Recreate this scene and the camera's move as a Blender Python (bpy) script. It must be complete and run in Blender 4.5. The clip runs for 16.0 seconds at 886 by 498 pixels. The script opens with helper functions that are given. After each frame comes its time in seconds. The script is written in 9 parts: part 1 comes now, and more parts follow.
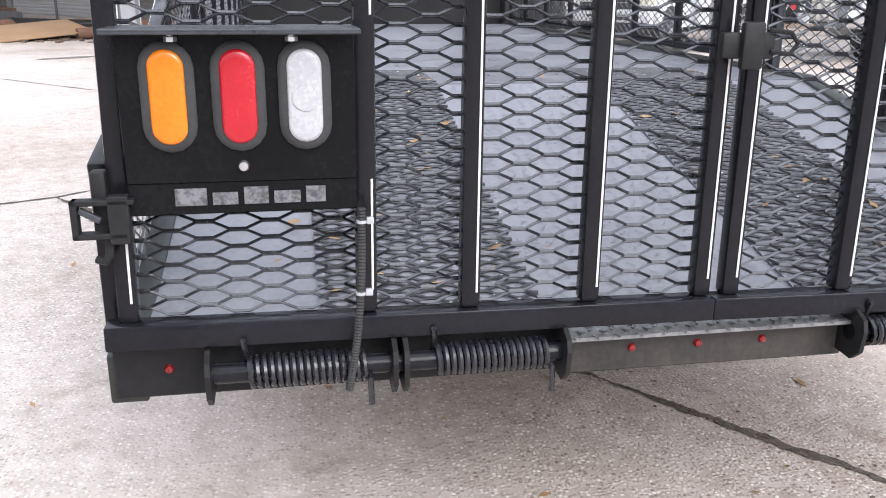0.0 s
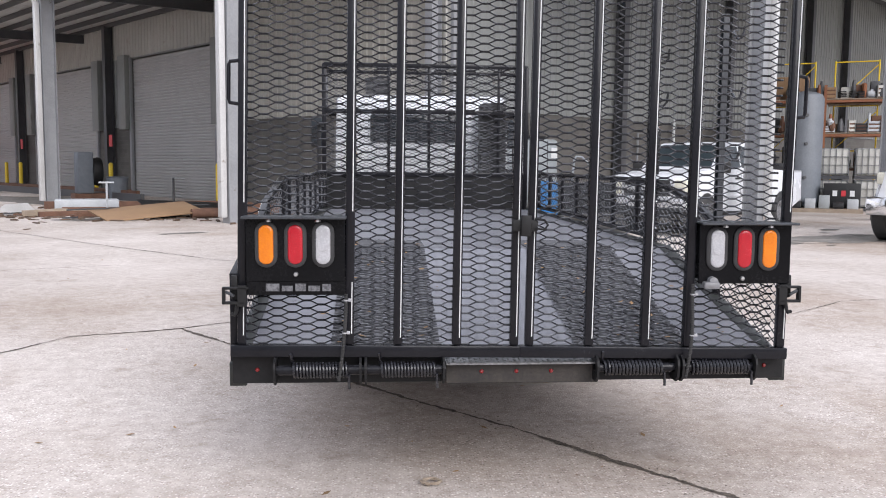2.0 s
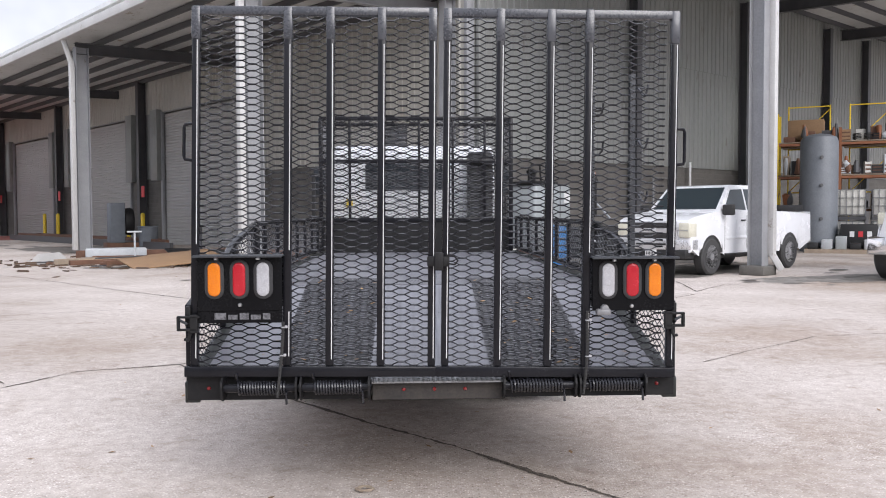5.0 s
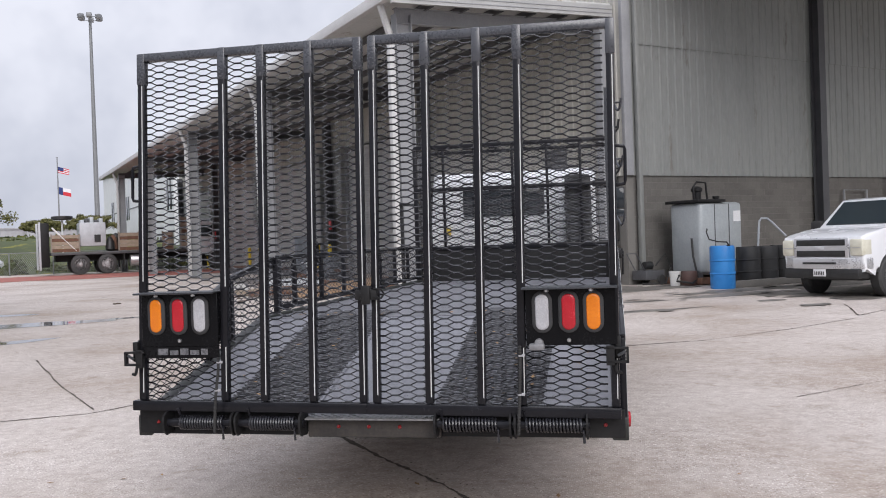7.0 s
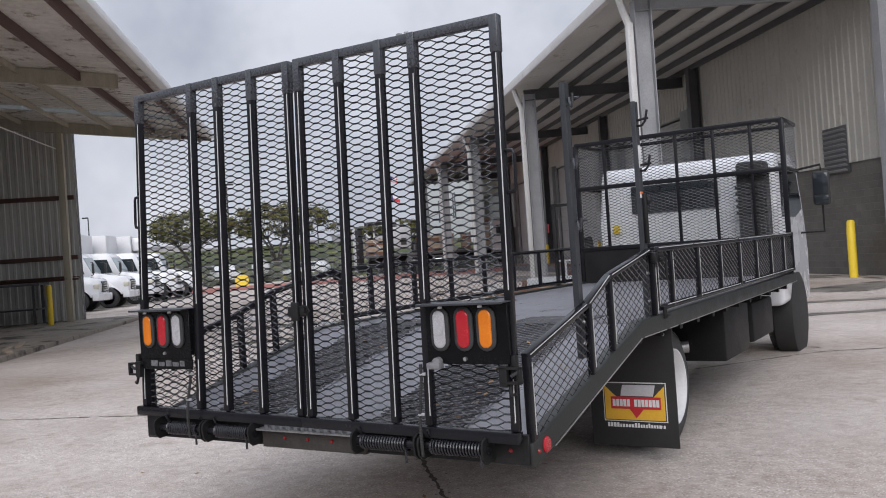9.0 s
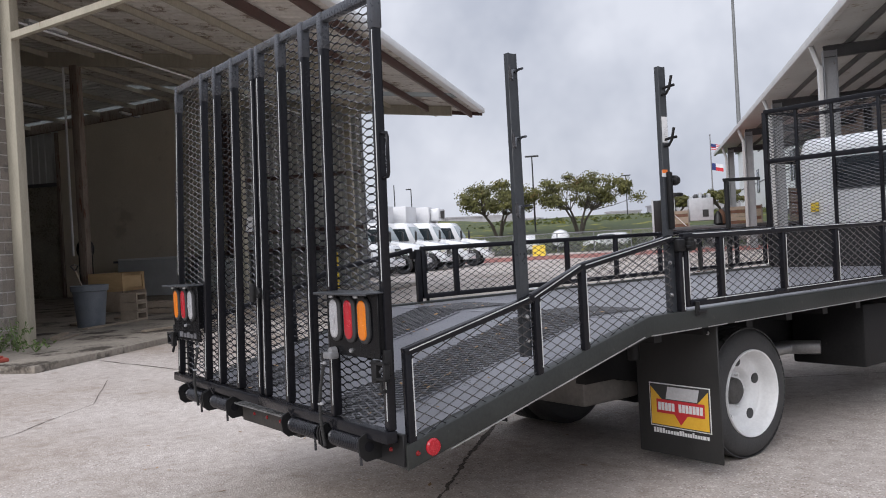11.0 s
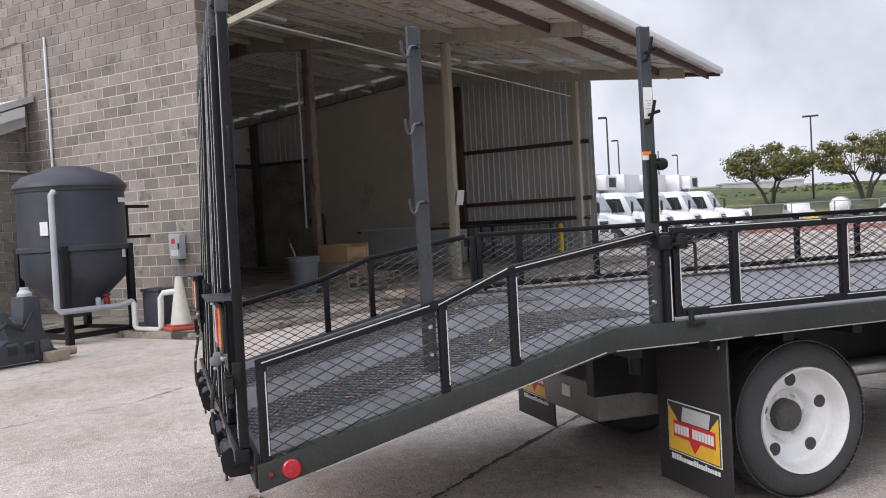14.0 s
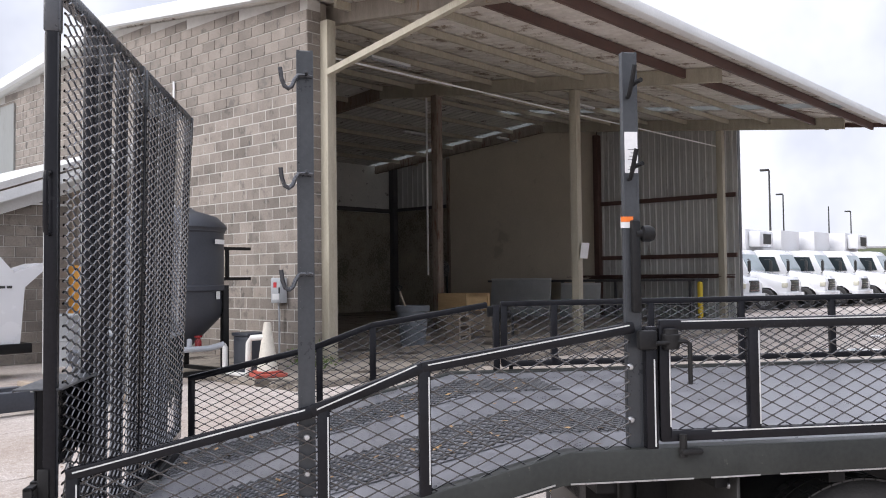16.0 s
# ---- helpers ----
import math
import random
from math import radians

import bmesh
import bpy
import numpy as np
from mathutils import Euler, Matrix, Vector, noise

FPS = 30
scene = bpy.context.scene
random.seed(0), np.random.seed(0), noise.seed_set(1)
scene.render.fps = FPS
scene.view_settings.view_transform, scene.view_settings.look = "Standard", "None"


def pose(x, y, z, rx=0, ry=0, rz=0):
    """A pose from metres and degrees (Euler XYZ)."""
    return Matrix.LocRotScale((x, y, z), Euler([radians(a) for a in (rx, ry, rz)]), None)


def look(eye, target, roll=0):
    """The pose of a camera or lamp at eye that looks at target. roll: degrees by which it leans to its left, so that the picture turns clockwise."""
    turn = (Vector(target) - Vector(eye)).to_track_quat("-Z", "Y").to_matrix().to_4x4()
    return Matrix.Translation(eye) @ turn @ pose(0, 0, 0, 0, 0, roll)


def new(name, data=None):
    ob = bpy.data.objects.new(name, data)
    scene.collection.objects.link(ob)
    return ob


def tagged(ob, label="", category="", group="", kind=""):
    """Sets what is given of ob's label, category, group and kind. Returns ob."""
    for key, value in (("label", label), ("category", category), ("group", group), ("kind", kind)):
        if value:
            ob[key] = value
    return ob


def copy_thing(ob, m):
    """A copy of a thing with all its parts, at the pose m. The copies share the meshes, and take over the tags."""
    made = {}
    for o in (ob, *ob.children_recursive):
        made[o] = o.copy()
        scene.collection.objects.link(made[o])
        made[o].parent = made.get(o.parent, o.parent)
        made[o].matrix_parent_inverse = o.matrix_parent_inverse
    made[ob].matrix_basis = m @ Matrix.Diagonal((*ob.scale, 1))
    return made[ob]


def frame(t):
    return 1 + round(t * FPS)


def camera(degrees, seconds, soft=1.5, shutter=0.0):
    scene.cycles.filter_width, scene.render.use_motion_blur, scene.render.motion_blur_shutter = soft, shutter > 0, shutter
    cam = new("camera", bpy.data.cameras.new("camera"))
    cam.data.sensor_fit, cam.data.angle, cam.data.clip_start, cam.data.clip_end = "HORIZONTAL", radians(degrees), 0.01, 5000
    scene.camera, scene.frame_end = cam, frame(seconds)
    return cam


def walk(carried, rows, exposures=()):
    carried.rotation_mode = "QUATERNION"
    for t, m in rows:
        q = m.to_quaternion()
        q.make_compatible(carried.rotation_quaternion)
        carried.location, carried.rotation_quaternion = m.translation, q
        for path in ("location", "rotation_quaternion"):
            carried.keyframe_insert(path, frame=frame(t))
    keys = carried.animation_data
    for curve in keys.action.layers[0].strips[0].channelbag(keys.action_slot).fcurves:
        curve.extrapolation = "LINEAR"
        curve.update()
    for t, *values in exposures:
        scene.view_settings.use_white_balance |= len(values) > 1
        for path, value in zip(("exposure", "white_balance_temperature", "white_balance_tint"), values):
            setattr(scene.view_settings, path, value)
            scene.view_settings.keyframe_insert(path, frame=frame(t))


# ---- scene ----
cam = camera(54.5, 16.0, 1.0)
PATH = [
    (0, (-0.821, -1.575, 1.314), (-0.524, 0.313, 0.724), 0.39),
    (0.5, (-0.746, -2.086, 1.362), (-0.511, -0.167, 0.847), 0.72),
    (1, (-0.697, -2.643, 1.404), (-0.551, -0.690, 0.997), -0.28),
    (1.5, (-0.592, -3.142, 1.439), (-0.485, -1.162, 1.183), 0.59),
    (2, (-0.524, -3.605, 1.447), (-0.414, -1.617, 1.258), 0.49),
    (2.5, (-0.402, -3.948, 1.457), (-0.313, -1.954, 1.326), 0.25),
    (3, (-0.387, -4.181, 1.448), (-0.292, -2.186, 1.347), -0.06),
    (3.5, (-0.271, -4.266, 1.460), (-0.175, -2.270, 1.367), -0.24),
    (4, (-0.152, -4.298, 1.450), (-0.056, -2.302, 1.359), -0.19),
    (4.2, (-0.145, -4.284, 1.447), (-0.051, -2.289, 1.355), -0.24),
    (6.3, (0.668, -3.978, 1.428), (0.493, -1.987, 1.373), -1.39),
    (6.5, (0.831, -3.939, 1.428), (0.615, -1.951, 1.377), -1.93),
    (7, (1.284, -3.903, 1.442), (0.850, -1.950, 1.426), -2.00),
    (7.5, (1.699, -3.742, 1.440), (1.107, -1.832, 1.470), -1.61),
    (8, (2.173, -3.617, 1.449), (1.413, -1.767, 1.489), -2.52),
    (8.2, (2.345, -3.538, 1.455), (1.527, -1.713, 1.477), -2.95),
    (10.3, (3.859, -2.219, 1.403), (2.349, -0.907, 1.399), -3.47),
    (10.5, (3.981, -2.084, 1.432), (2.433, -0.817, 1.410), -3.29),
    (11, (4.128, -1.719, 1.402), (2.500, -0.557, 1.389), -3.12),
    (11.5, (4.284, -1.452, 1.432), (2.547, -0.462, 1.409), -2.46),
    (12, (4.369, -1.312, 1.440), (2.592, -0.393, 1.415), -3.06),
    (12.5, (4.403, -1.130, 1.414), (2.582, -0.305, 1.370), -3.58),
    (13, (4.413, -0.827, 1.425), (2.556, -0.086, 1.384), -3.09),
    (13.5, (4.489, -0.489, 1.439), (2.591, 0.138, 1.383), -3.04),
    (14, (4.453, -0.130, 1.450), (2.546, 0.469, 1.396), -3.13),
    (14.5, (4.345, 0.247, 1.478), (2.420, 0.792, 1.458), -2.58),
    (15, (4.220, 0.601, 1.506), (2.260, 0.997, 1.515), -1.97),
    (15.5, (3.971, 0.817, 1.533), (1.994, 1.117, 1.589), -1.10),
    (16, (3.849, 0.909, 1.533), (1.866, 1.162, 1.599), -0.68),
]
EXPOSURES = [(0.0, 0.89, 6200, 12), (0.5, 0.66, 6250, 13), (1.0, 0.47, 6250, 13), (2.0, 0.37, 6250, 13), (4.2, 0.34, 6250, 13), (6.5, 0.12, 6350, 13), (7.0, 0.0, 6300, 13),
             (7.5, -0.19, 6250, 13), (8.2, -0.30, 6250, 12), (10.5, -0.14, 6250, 12), (11.5, -0.15, 6250, 11), (13.0, 0.0, 6300, 13), (14.0, 0.07, 6300, 12), (14.5, 0.12, 6300, 12), (15.5, 0.34, 6300, 13), (16.0, 0.34, 6300, 13)]
walk(cam, [(t, look(eye, target, roll)) for t, eye, target, roll in PATH], EXPOSURES)

# ---- world, sun, exposure ----
world = bpy.data.worlds.new("overcast_sky")
scene.world = world
world.use_nodes = True
wn, wl = world.node_tree.nodes, world.node_tree.links
wn.clear()
w_out = wn.new("ShaderNodeOutputWorld")
w_bg = wn.new("ShaderNodeBackground")
w_sky = wn.new("ShaderNodeTexSky")
w_sky.sky_type = "NISHITA"
w_sky.sun_disc = False
w_sky.sun_elevation = radians(33)
w_sky.sun_rotation = radians(153)
w_sky.dust_density = 4.0
w_noise = wn.new("ShaderNodeTexNoise")
w_noise.inputs["Scale"].default_value = 3.4
w_noise.inputs["Detail"].default_value = 5
w_noise.inputs["Roughness"].default_value = 0.55
w_ramp = wn.new("ShaderNodeValToRGB")
w_ramp.color_ramp.elements[0].position = 0.36
w_ramp.color_ramp.elements[0].color = (5.2, 5.5, 6.3, 1)
w_ramp.color_ramp.elements[1].position = 0.62
w_ramp.color_ramp.elements[1].color = (8.8, 8.95, 9.5, 1)
w_mix = wn.new("ShaderNodeMix")
w_mix.data_type = "RGBA"
w_mix.inputs["Factor"].default_value = 0.93
wl.new(w_noise.outputs["Fac"], w_ramp.inputs["Fac"])
wl.new(w_sky.outputs["Color"], w_mix.inputs["A"])
wl.new(w_ramp.outputs["Color"], w_mix.inputs["B"])
w_dir = wn.new("ShaderNodeTexCoord")
w_sep = wn.new("ShaderNodeSeparateXYZ")
w_lift = wn.new("ShaderNodeMapRange")
w_lift.inputs["From Min"].default_value, w_lift.inputs["From Max"].default_value = 0.25, 0.9
w_lift.inputs["To Min"].default_value, w_lift.inputs["To Max"].default_value = 1.0, 1.92
w_mul = wn.new("ShaderNodeMix")
w_mul.data_type, w_mul.blend_type = "RGBA", "MULTIPLY"
w_mul.inputs["Factor"].default_value = 1.0
wl.new(w_dir.outputs["Generated"], w_sep.inputs["Vector"])
wl.new(w_sep.outputs["Z"], w_lift.inputs["Value"])
wl.new(w_mix.outputs["Result"], w_mul.inputs["A"])
wl.new(w_lift.outputs["Result"], w_mul.inputs["B"])
wl.new(w_mul.outputs["Result"], w_bg.inputs["Color"])
w_bg.inputs["Strength"].default_value = 0.10
wl.new(w_bg.outputs["Background"], w_out.inputs["Surface"])

sun = new("sun", bpy.data.lights.new("sun", "SUN"))
sun.data.energy = 2.0
sun.data.angle = radians(40)
sun.data.color = (1.0, 0.97, 0.93)
sun.matrix_world = look((7.5, -15, 11), (0, 0, 0))


# ---- materials ----
def material(name, c1, c2=None, scale=3.0, fine=60.0, rough=0.6, metal=0.0, bump=0.1, rvar=0.12, contrast=(0.35, 0.65),
             spots=None, spot_scale=20.0, spot_cut=0.62, coat=0.0, island=False, spec=0.5, stretch=None, obj_random=0.0):
    """A procedural paint, metal or stone: two colours mixed by coarse and fine noise, spots of a third, relief and uneven gloss."""
    m = bpy.data.materials.new(name)
    m.use_nodes = True
    n, l = m.node_tree.nodes, m.node_tree.links
    b = n["Principled BSDF"]
    geo = n.new("ShaderNodeNewGeometry")
    pos = geo.outputs["Position"]
    if stretch:
        mp = n.new("ShaderNodeMapping")
        mp.inputs["Scale"].default_value = stretch
        l.new(pos, mp.inputs["Vector"])
        pos = mp.outputs["Vector"]
    big = n.new("ShaderNodeTexNoise")
    big.inputs["Scale"].default_value = scale
    big.inputs["Detail"].default_value = 6
    big.inputs["Roughness"].default_value = 0.6
    small = n.new("ShaderNodeTexNoise")
    small.inputs["Scale"].default_value = fine
    small.inputs["Detail"].default_value = 4
    l.new(pos, big.inputs["Vector"])
    l.new(pos, small.inputs["Vector"])
    add = n.new("ShaderNodeMath")
    add.operation = "MULTIPLY_ADD"
    l.new(small.outputs["Fac"], add.inputs[0])
    add.inputs[1].default_value = 0.4
    half = n.new("ShaderNodeMath")
    half.operation = "MULTIPLY"
    l.new(big.outputs["Fac"], half.inputs[0])
    half.inputs[1].default_value = 0.6
    l.new(half.outputs[0], add.inputs[2])
    ramp = n.new("ShaderNodeValToRGB")
    c2 = c2 or tuple(min(1, c * 1.25) for c in c1)
    ramp.color_ramp.elements[0].position, ramp.color_ramp.elements[1].position = contrast
    ramp.color_ramp.elements[0].color = (*c1, 1)
    ramp.color_ramp.elements[1].color = (*c2, 1)
    l.new(add.outputs[0], ramp.inputs["Fac"])
    col = ramp.outputs["Color"]
    if spots:
        sp = n.new("ShaderNodeTexNoise")
        sp.inputs["Scale"].default_value = spot_scale
        sp.inputs["Detail"].default_value = 5
        sp.inputs["Roughness"].default_value = 0.7
        l.new(pos, sp.inputs["Vector"])
        sr = n.new("ShaderNodeValToRGB")
        sr.color_ramp.elements[0].position = spot_cut
        sr.color_ramp.elements[1].position = spot_cut + 0.08
        l.new(sp.outputs["Fac"], sr.inputs["Fac"])
        mx = n.new("ShaderNodeMix")
        mx.data_type = "RGBA"
        l.new(sr.outputs["Color"], mx.inputs["Factor"])
        l.new(col, mx.inputs["A"])
        mx.inputs["B"].default_value = (*spots, 1)
        col = mx.outputs["Result"]
    if island or obj_random:
        if island:
            rnd = geo.outputs["Random Per Island"]
        else:
            rnd = n.new("ShaderNodeObjectInfo").outputs["Random"]
        mr = n.new("ShaderNodeMapRange")
        mr.inputs["To Min"].default_value = 1 - (obj_random or 0.25)
        mr.inputs["To Max"].default_value = 1 + (obj_random or 0.25)
        l.new(rnd, mr.inputs["Value"])
        hv = n.new("ShaderNodeHueSaturation")
        l.new(col, hv.inputs["Color"])
        l.new(mr.outputs["Result"], hv.inputs["Value"])
        col = hv.outputs["Color"]
    l.new(col, b.inputs["Base Color"])
    rr = n.new("ShaderNodeMapRange")
    rr.inputs["To Min"].default_value = max(0.02, rough - rvar)
    rr.inputs["To Max"].default_value = min(1, rough + rvar)
    rr.inputs["From Min"].default_value, rr.inputs["From Max"].default_value = 0.3, 0.7
    l.new(add.outputs[0], rr.inputs["Value"])
    l.new(rr.outputs["Result"], b.inputs["Roughness"])
    b.inputs["Metallic"].default_value = metal
    b.inputs["Specular IOR Level"].default_value = spec
    b.inputs["Coat Weight"].default_value = coat
    if bump:
        bp = n.new("ShaderNodeBump")
        bp.inputs["Strength"].default_value = bump
        bp.inputs["Distance"].default_value = 0.01
        l.new(small.outputs["Fac"], bp.inputs["Height"])
        l.new(bp.outputs["Normal"], b.inputs["Normal"])
    return m


def translucent_material(name, colour, through_colour):
    """A thin sheet that scatters part of the light back and lets part of it through."""
    m = bpy.data.materials.new(name)
    m.use_nodes = True
    n, l = m.node_tree.nodes, m.node_tree.links
    n.clear()
    tex = n.new("ShaderNodeTexNoise")
    tex.inputs["Scale"].default_value = 1.7
    tex.inputs["Detail"].default_value = 7
    dirt = n.new("ShaderNodeMix")
    dirt.data_type = "RGBA"
    dirt.inputs["A"].default_value = (*[c * 0.45 for c in through_colour], 1)
    dirt.inputs["B"].default_value = (*through_colour, 1)
    coord = n.new("ShaderNodeTexCoord")
    l.new(coord.outputs["Object"], tex.inputs["Vector"])
    l.new(tex.outputs["Fac"], dirt.inputs["Factor"])
    d, t, mix, out = (n.new(k) for k in ("ShaderNodeBsdfDiffuse", "ShaderNodeBsdfTranslucent", "ShaderNodeMixShader", "ShaderNodeOutputMaterial"))
    d.inputs["Color"].default_value = (*colour, 1)
    l.new(dirt.outputs["Result"], t.inputs["Color"])
    mix.inputs["Fac"].default_value = 0.6
    l.new(d.outputs[0], mix.inputs[1])
    l.new(t.outputs[0], mix.inputs[2])
    l.new(mix.outputs[0], out.inputs["Surface"])
    return m


def glass_material(name, tint, rough=0.03, see=0.0):
    m = bpy.data.materials.new(name)
    m.use_nodes = True
    b = m.node_tree.nodes["Principled BSDF"]
    b.inputs["Base Color"].default_value = (*tint, 1)
    b.inputs["Roughness"].default_value = rough
    b.inputs["Transmission Weight"].default_value = see
    b.inputs["IOR"].default_value = 1.45
    return m


def ground_material():
    """Weathered concrete with exposed pale and brown aggregate, stains and damp patches."""
    m = bpy.data.materials.new("aggregate_concrete")
    m.use_nodes = True
    n, l = m.node_tree.nodes, m.node_tree.links
    b = n["Principled BSDF"]
    pos = n.new("ShaderNodeNewGeometry").outputs["Position"]

    def noise_node(scale, detail=5, rough=0.6):
        t = n.new("ShaderNodeTexNoise")
        t.inputs["Scale"].default_value, t.inputs["Detail"].default_value, t.inputs["Roughness"].default_value = scale, detail, rough
        l.new(pos, t.inputs["Vector"])
        return t.outputs["Fac"]

    def ramp_node(fac, *stops):
        r = n.new("ShaderNodeValToRGB")
        while len(r.color_ramp.elements) < len(stops):
            r.color_ramp.elements.new(0.5)
        for e, (p, c) in zip(r.color_ramp.elements, stops):
            e.position, e.color = p, (*c, 1)
        l.new(fac, r.inputs["Fac"])
        return r.outputs["Color"]

    def mix_node(a, c, fac, how="MIX"):
        x = n.new("ShaderNodeMix")
        x.data_type, x.blend_type = "RGBA", how
        if isinstance(fac, float):
            x.inputs["Factor"].default_value = fac
        else:
            l.new(fac, x.inputs["Factor"])
        l.new(a, x.inputs["A"])
        l.new(c, x.inputs["B"])
        return x.outputs["Result"]

    vor = n.new("ShaderNodeTexVoronoi")
    vor.inputs["Scale"].default_value = 78
    l.new(pos, vor.inputs["Vector"])
    sep = n.new("ShaderNodeSeparateColor")
    l.new(vor.outputs["Color"], sep.inputs["Color"])
    pebble = ramp_node(sep.outputs["Red"], (0.0, (0.17, 0.14, 0.118)), (0.22, (0.385, 0.338, 0.307)), (0.55, (0.51, 0.463, 0.426)), (0.78, (0.63, 0.588, 0.55)), (1.0, (0.88, 0.86, 0.83)))
    paste = ramp_node(noise_node(9), (0.3, (0.395, 0.348, 0.317)), (0.7, (0.54, 0.494, 0.458)))
    edge = ramp_node(vor.outputs["Distance"], (0.33, (0.92, 0.92, 0.92)), (0.59, (0, 0, 0)))
    base = mix_node(paste, pebble, edge)
    worn = ramp_node(noise_node(0.7, 6, 0.65), (0.37, (0.05, 0.05, 0.05)), (0.62, (0.6, 0.6, 0.6)))
    base = mix_node(base, paste, worn)
    stain = ramp_node(noise_node(0.28, 7, 0.62), (0.34, (0.74, 0.67, 0.60)), (0.5, (0.98, 0.955, 0.93)), (0.66, (1.16, 1.15, 1.14)))
    base = mix_node(base, stain, 1.0, "MULTIPLY")
    grime = ramp_node(noise_node(2.7, 8, 0.7), (0.56, (1, 1, 1)), (0.72, (0.62, 0.56, 0.50)))
    base = mix_node(base, grime, 0.8, "MULTIPLY")
    l.new(base, b.inputs["Base Color"])
    l.new(ramp_node(noise_node(0.5, 6), (0.30, (0.55, 0.55, 0.55)), (0.55, (0.85, 0.85, 0.85))), b.inputs["Roughness"])
    bp = n.new("ShaderNodeBump")
    bp.inputs["Strength"].default_value, bp.inputs["Distance"].default_value = 0.4, 0.006
    l.new(edge, bp.inputs["Height"])
    l.new(bp.outputs["Normal"], b.inputs["Normal"])
    b.inputs["Specular IOR Level"].default_value = 0.3
    return m


M_GROUND = ground_material()
M_BLACK = material("black_enamel", (0.008, 0.008, 0.010), (0.014, 0.014, 0.017), 4, 90, rough=0.2, rvar=0.1, bump=0.05, spots=(0.045, 0.042, 0.04), spot_scale=35, spot_cut=0.70, spec=0.2)
M_DEEPBLACK = material("deep_black_enamel", (0.004, 0.0042, 0.005), (0.008, 0.008, 0.009), 4, 90, rough=0.25, rvar=0.1, bump=0.05, spots=(0.06, 0.058, 0.055), spot_scale=60, spot_cut=0.70, spec=0.12)
M_GROMMET = material("worn_lamp_rubber", (0.028, 0.028, 0.029), (0.05, 0.05, 0.051), 12, 120, rough=0.7, bump=0.1, spec=0.3)
M_BLACK_MATT = material("dull_black_paint", (0.010, 0.010, 0.011), (0.020, 0.0195, 0.0195), 3, 60, rough=0.5, bump=0.1, spots=(0.06, 0.05, 0.042), spot_scale=18, spot_cut=0.68, spec=0.2)
M_STAKE = material("grey_black_steel", (0.030, 0.033, 0.038), (0.048, 0.052, 0.058), 5, 80, rough=0.35, bump=0.05)
M_SATINGREY = material("satin_grey_black_steel", (0.030, 0.032, 0.038), (0.050, 0.053, 0.062), 5, 80, rough=0.28, bump=0.05, spec=0.8)
M_MESH = material("black_expanded_metal", (0.008, 0.008, 0.010), (0.022, 0.022, 0.026), 8, 120, rough=0.22, bump=0.05, spec=1.0, coat=0.5)
M_GRIP = material("worn_grip_metal", (0.03, 0.03, 0.034), (0.11, 0.11, 0.115), 9, 60, rough=0.45, bump=0.1, spots=(0.20, 0.19, 0.175), spot_scale=16, spot_cut=0.66, spec=0.4)
M_GLINT = material("white_edge_glint", (0.48, 0.48, 0.475), (0.66, 0.66, 0.65), 12, 60, rough=0.5, bump=0.0)
M_WET = material("standing_water", (0.16, 0.15, 0.14), (0.22, 0.21, 0.20), 3, 20, rough=0.04, rvar=0.03, bump=0.0, spec=0.8)
M_DECK = material("deck_paint", (0.13, 0.13, 0.145), (0.22, 0.22, 0.24), 5, 70, rough=0.36, rvar=0.14, bump=0.12, spots=(0.22, 0.21, 0.20), spot_scale=30, spot_cut=0.70)
M_CRACK = material("crack_dirt", (0.020, 0.016, 0.013), (0.155, 0.125, 0.098), 30, 140, rough=0.95, bump=0.4)
M_AMBER = material("amber_lens", (0.60, 0.150, 0.002), (0.72, 0.205, 0.003), 9, 150, rough=0.22, bump=0.03, coat=0.2)
M_RED = material("red_lens", (0.34, 0.004, 0.012), (0.45, 0.009, 0.020), 9, 150, rough=0.22, bump=0.03, coat=0.2)
M_CLEAR = material("clear_lens", (0.33, 0.33, 0.345), (0.43, 0.43, 0.445), 16, 150, rough=0.25, bump=0.02, coat=0.2)
M_RUBBER = material("black_rubber", (0.018, 0.018, 0.018), (0.035, 0.034, 0.033), 6, 80, rough=0.75, bump=0.2)
M_TYRE = material("tyre_rubber", (0.032, 0.032, 0.033), (0.062, 0.061, 0.060), 5, 70, rough=0.7, bump=0.25)
M_WHITE = material("white_vehicle_paint", (0.74, 0.75, 0.77), (0.79, 0.795, 0.81), 0.6, 3, rough=0.25, rvar=0.08, bump=0.0, coat=0.6)
M_RIM = material("white_wheel_paint", (0.66, 0.66, 0.66), (0.78, 0.78, 0.78), 6, 60, rough=0.4, bump=0.04, spots=(0.35, 0.32, 0.28), spot_scale=22, spot_cut=0.68)
M_STEEL = material("bare_steel", (0.42, 0.42, 0.43), (0.6, 0.6, 0.6), 8, 90, rough=0.35, metal=0.9, bump=0.05)
M_CHROME = material("chrome", (0.75, 0.75, 0.77), (0.85, 0.85, 0.86), 3, 40, rough=0.12, metal=1.0, bump=0.0, rvar=0.05)
M_GLASS = glass_material("dark_window_glass", (0.02, 0.025, 0.03))
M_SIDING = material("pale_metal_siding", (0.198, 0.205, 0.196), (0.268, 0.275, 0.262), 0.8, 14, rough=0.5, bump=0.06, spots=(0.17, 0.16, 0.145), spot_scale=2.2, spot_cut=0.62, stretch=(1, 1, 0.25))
M_SHEDSIDE = material("galvanised_siding", (0.46, 0.465, 0.445), (0.58, 0.585, 0.56), 0.8, 14, rough=0.5, bump=0.06, spots=(0.30, 0.27, 0.235), spot_scale=2.2, spot_cut=0.62, stretch=(1, 1, 0.25))
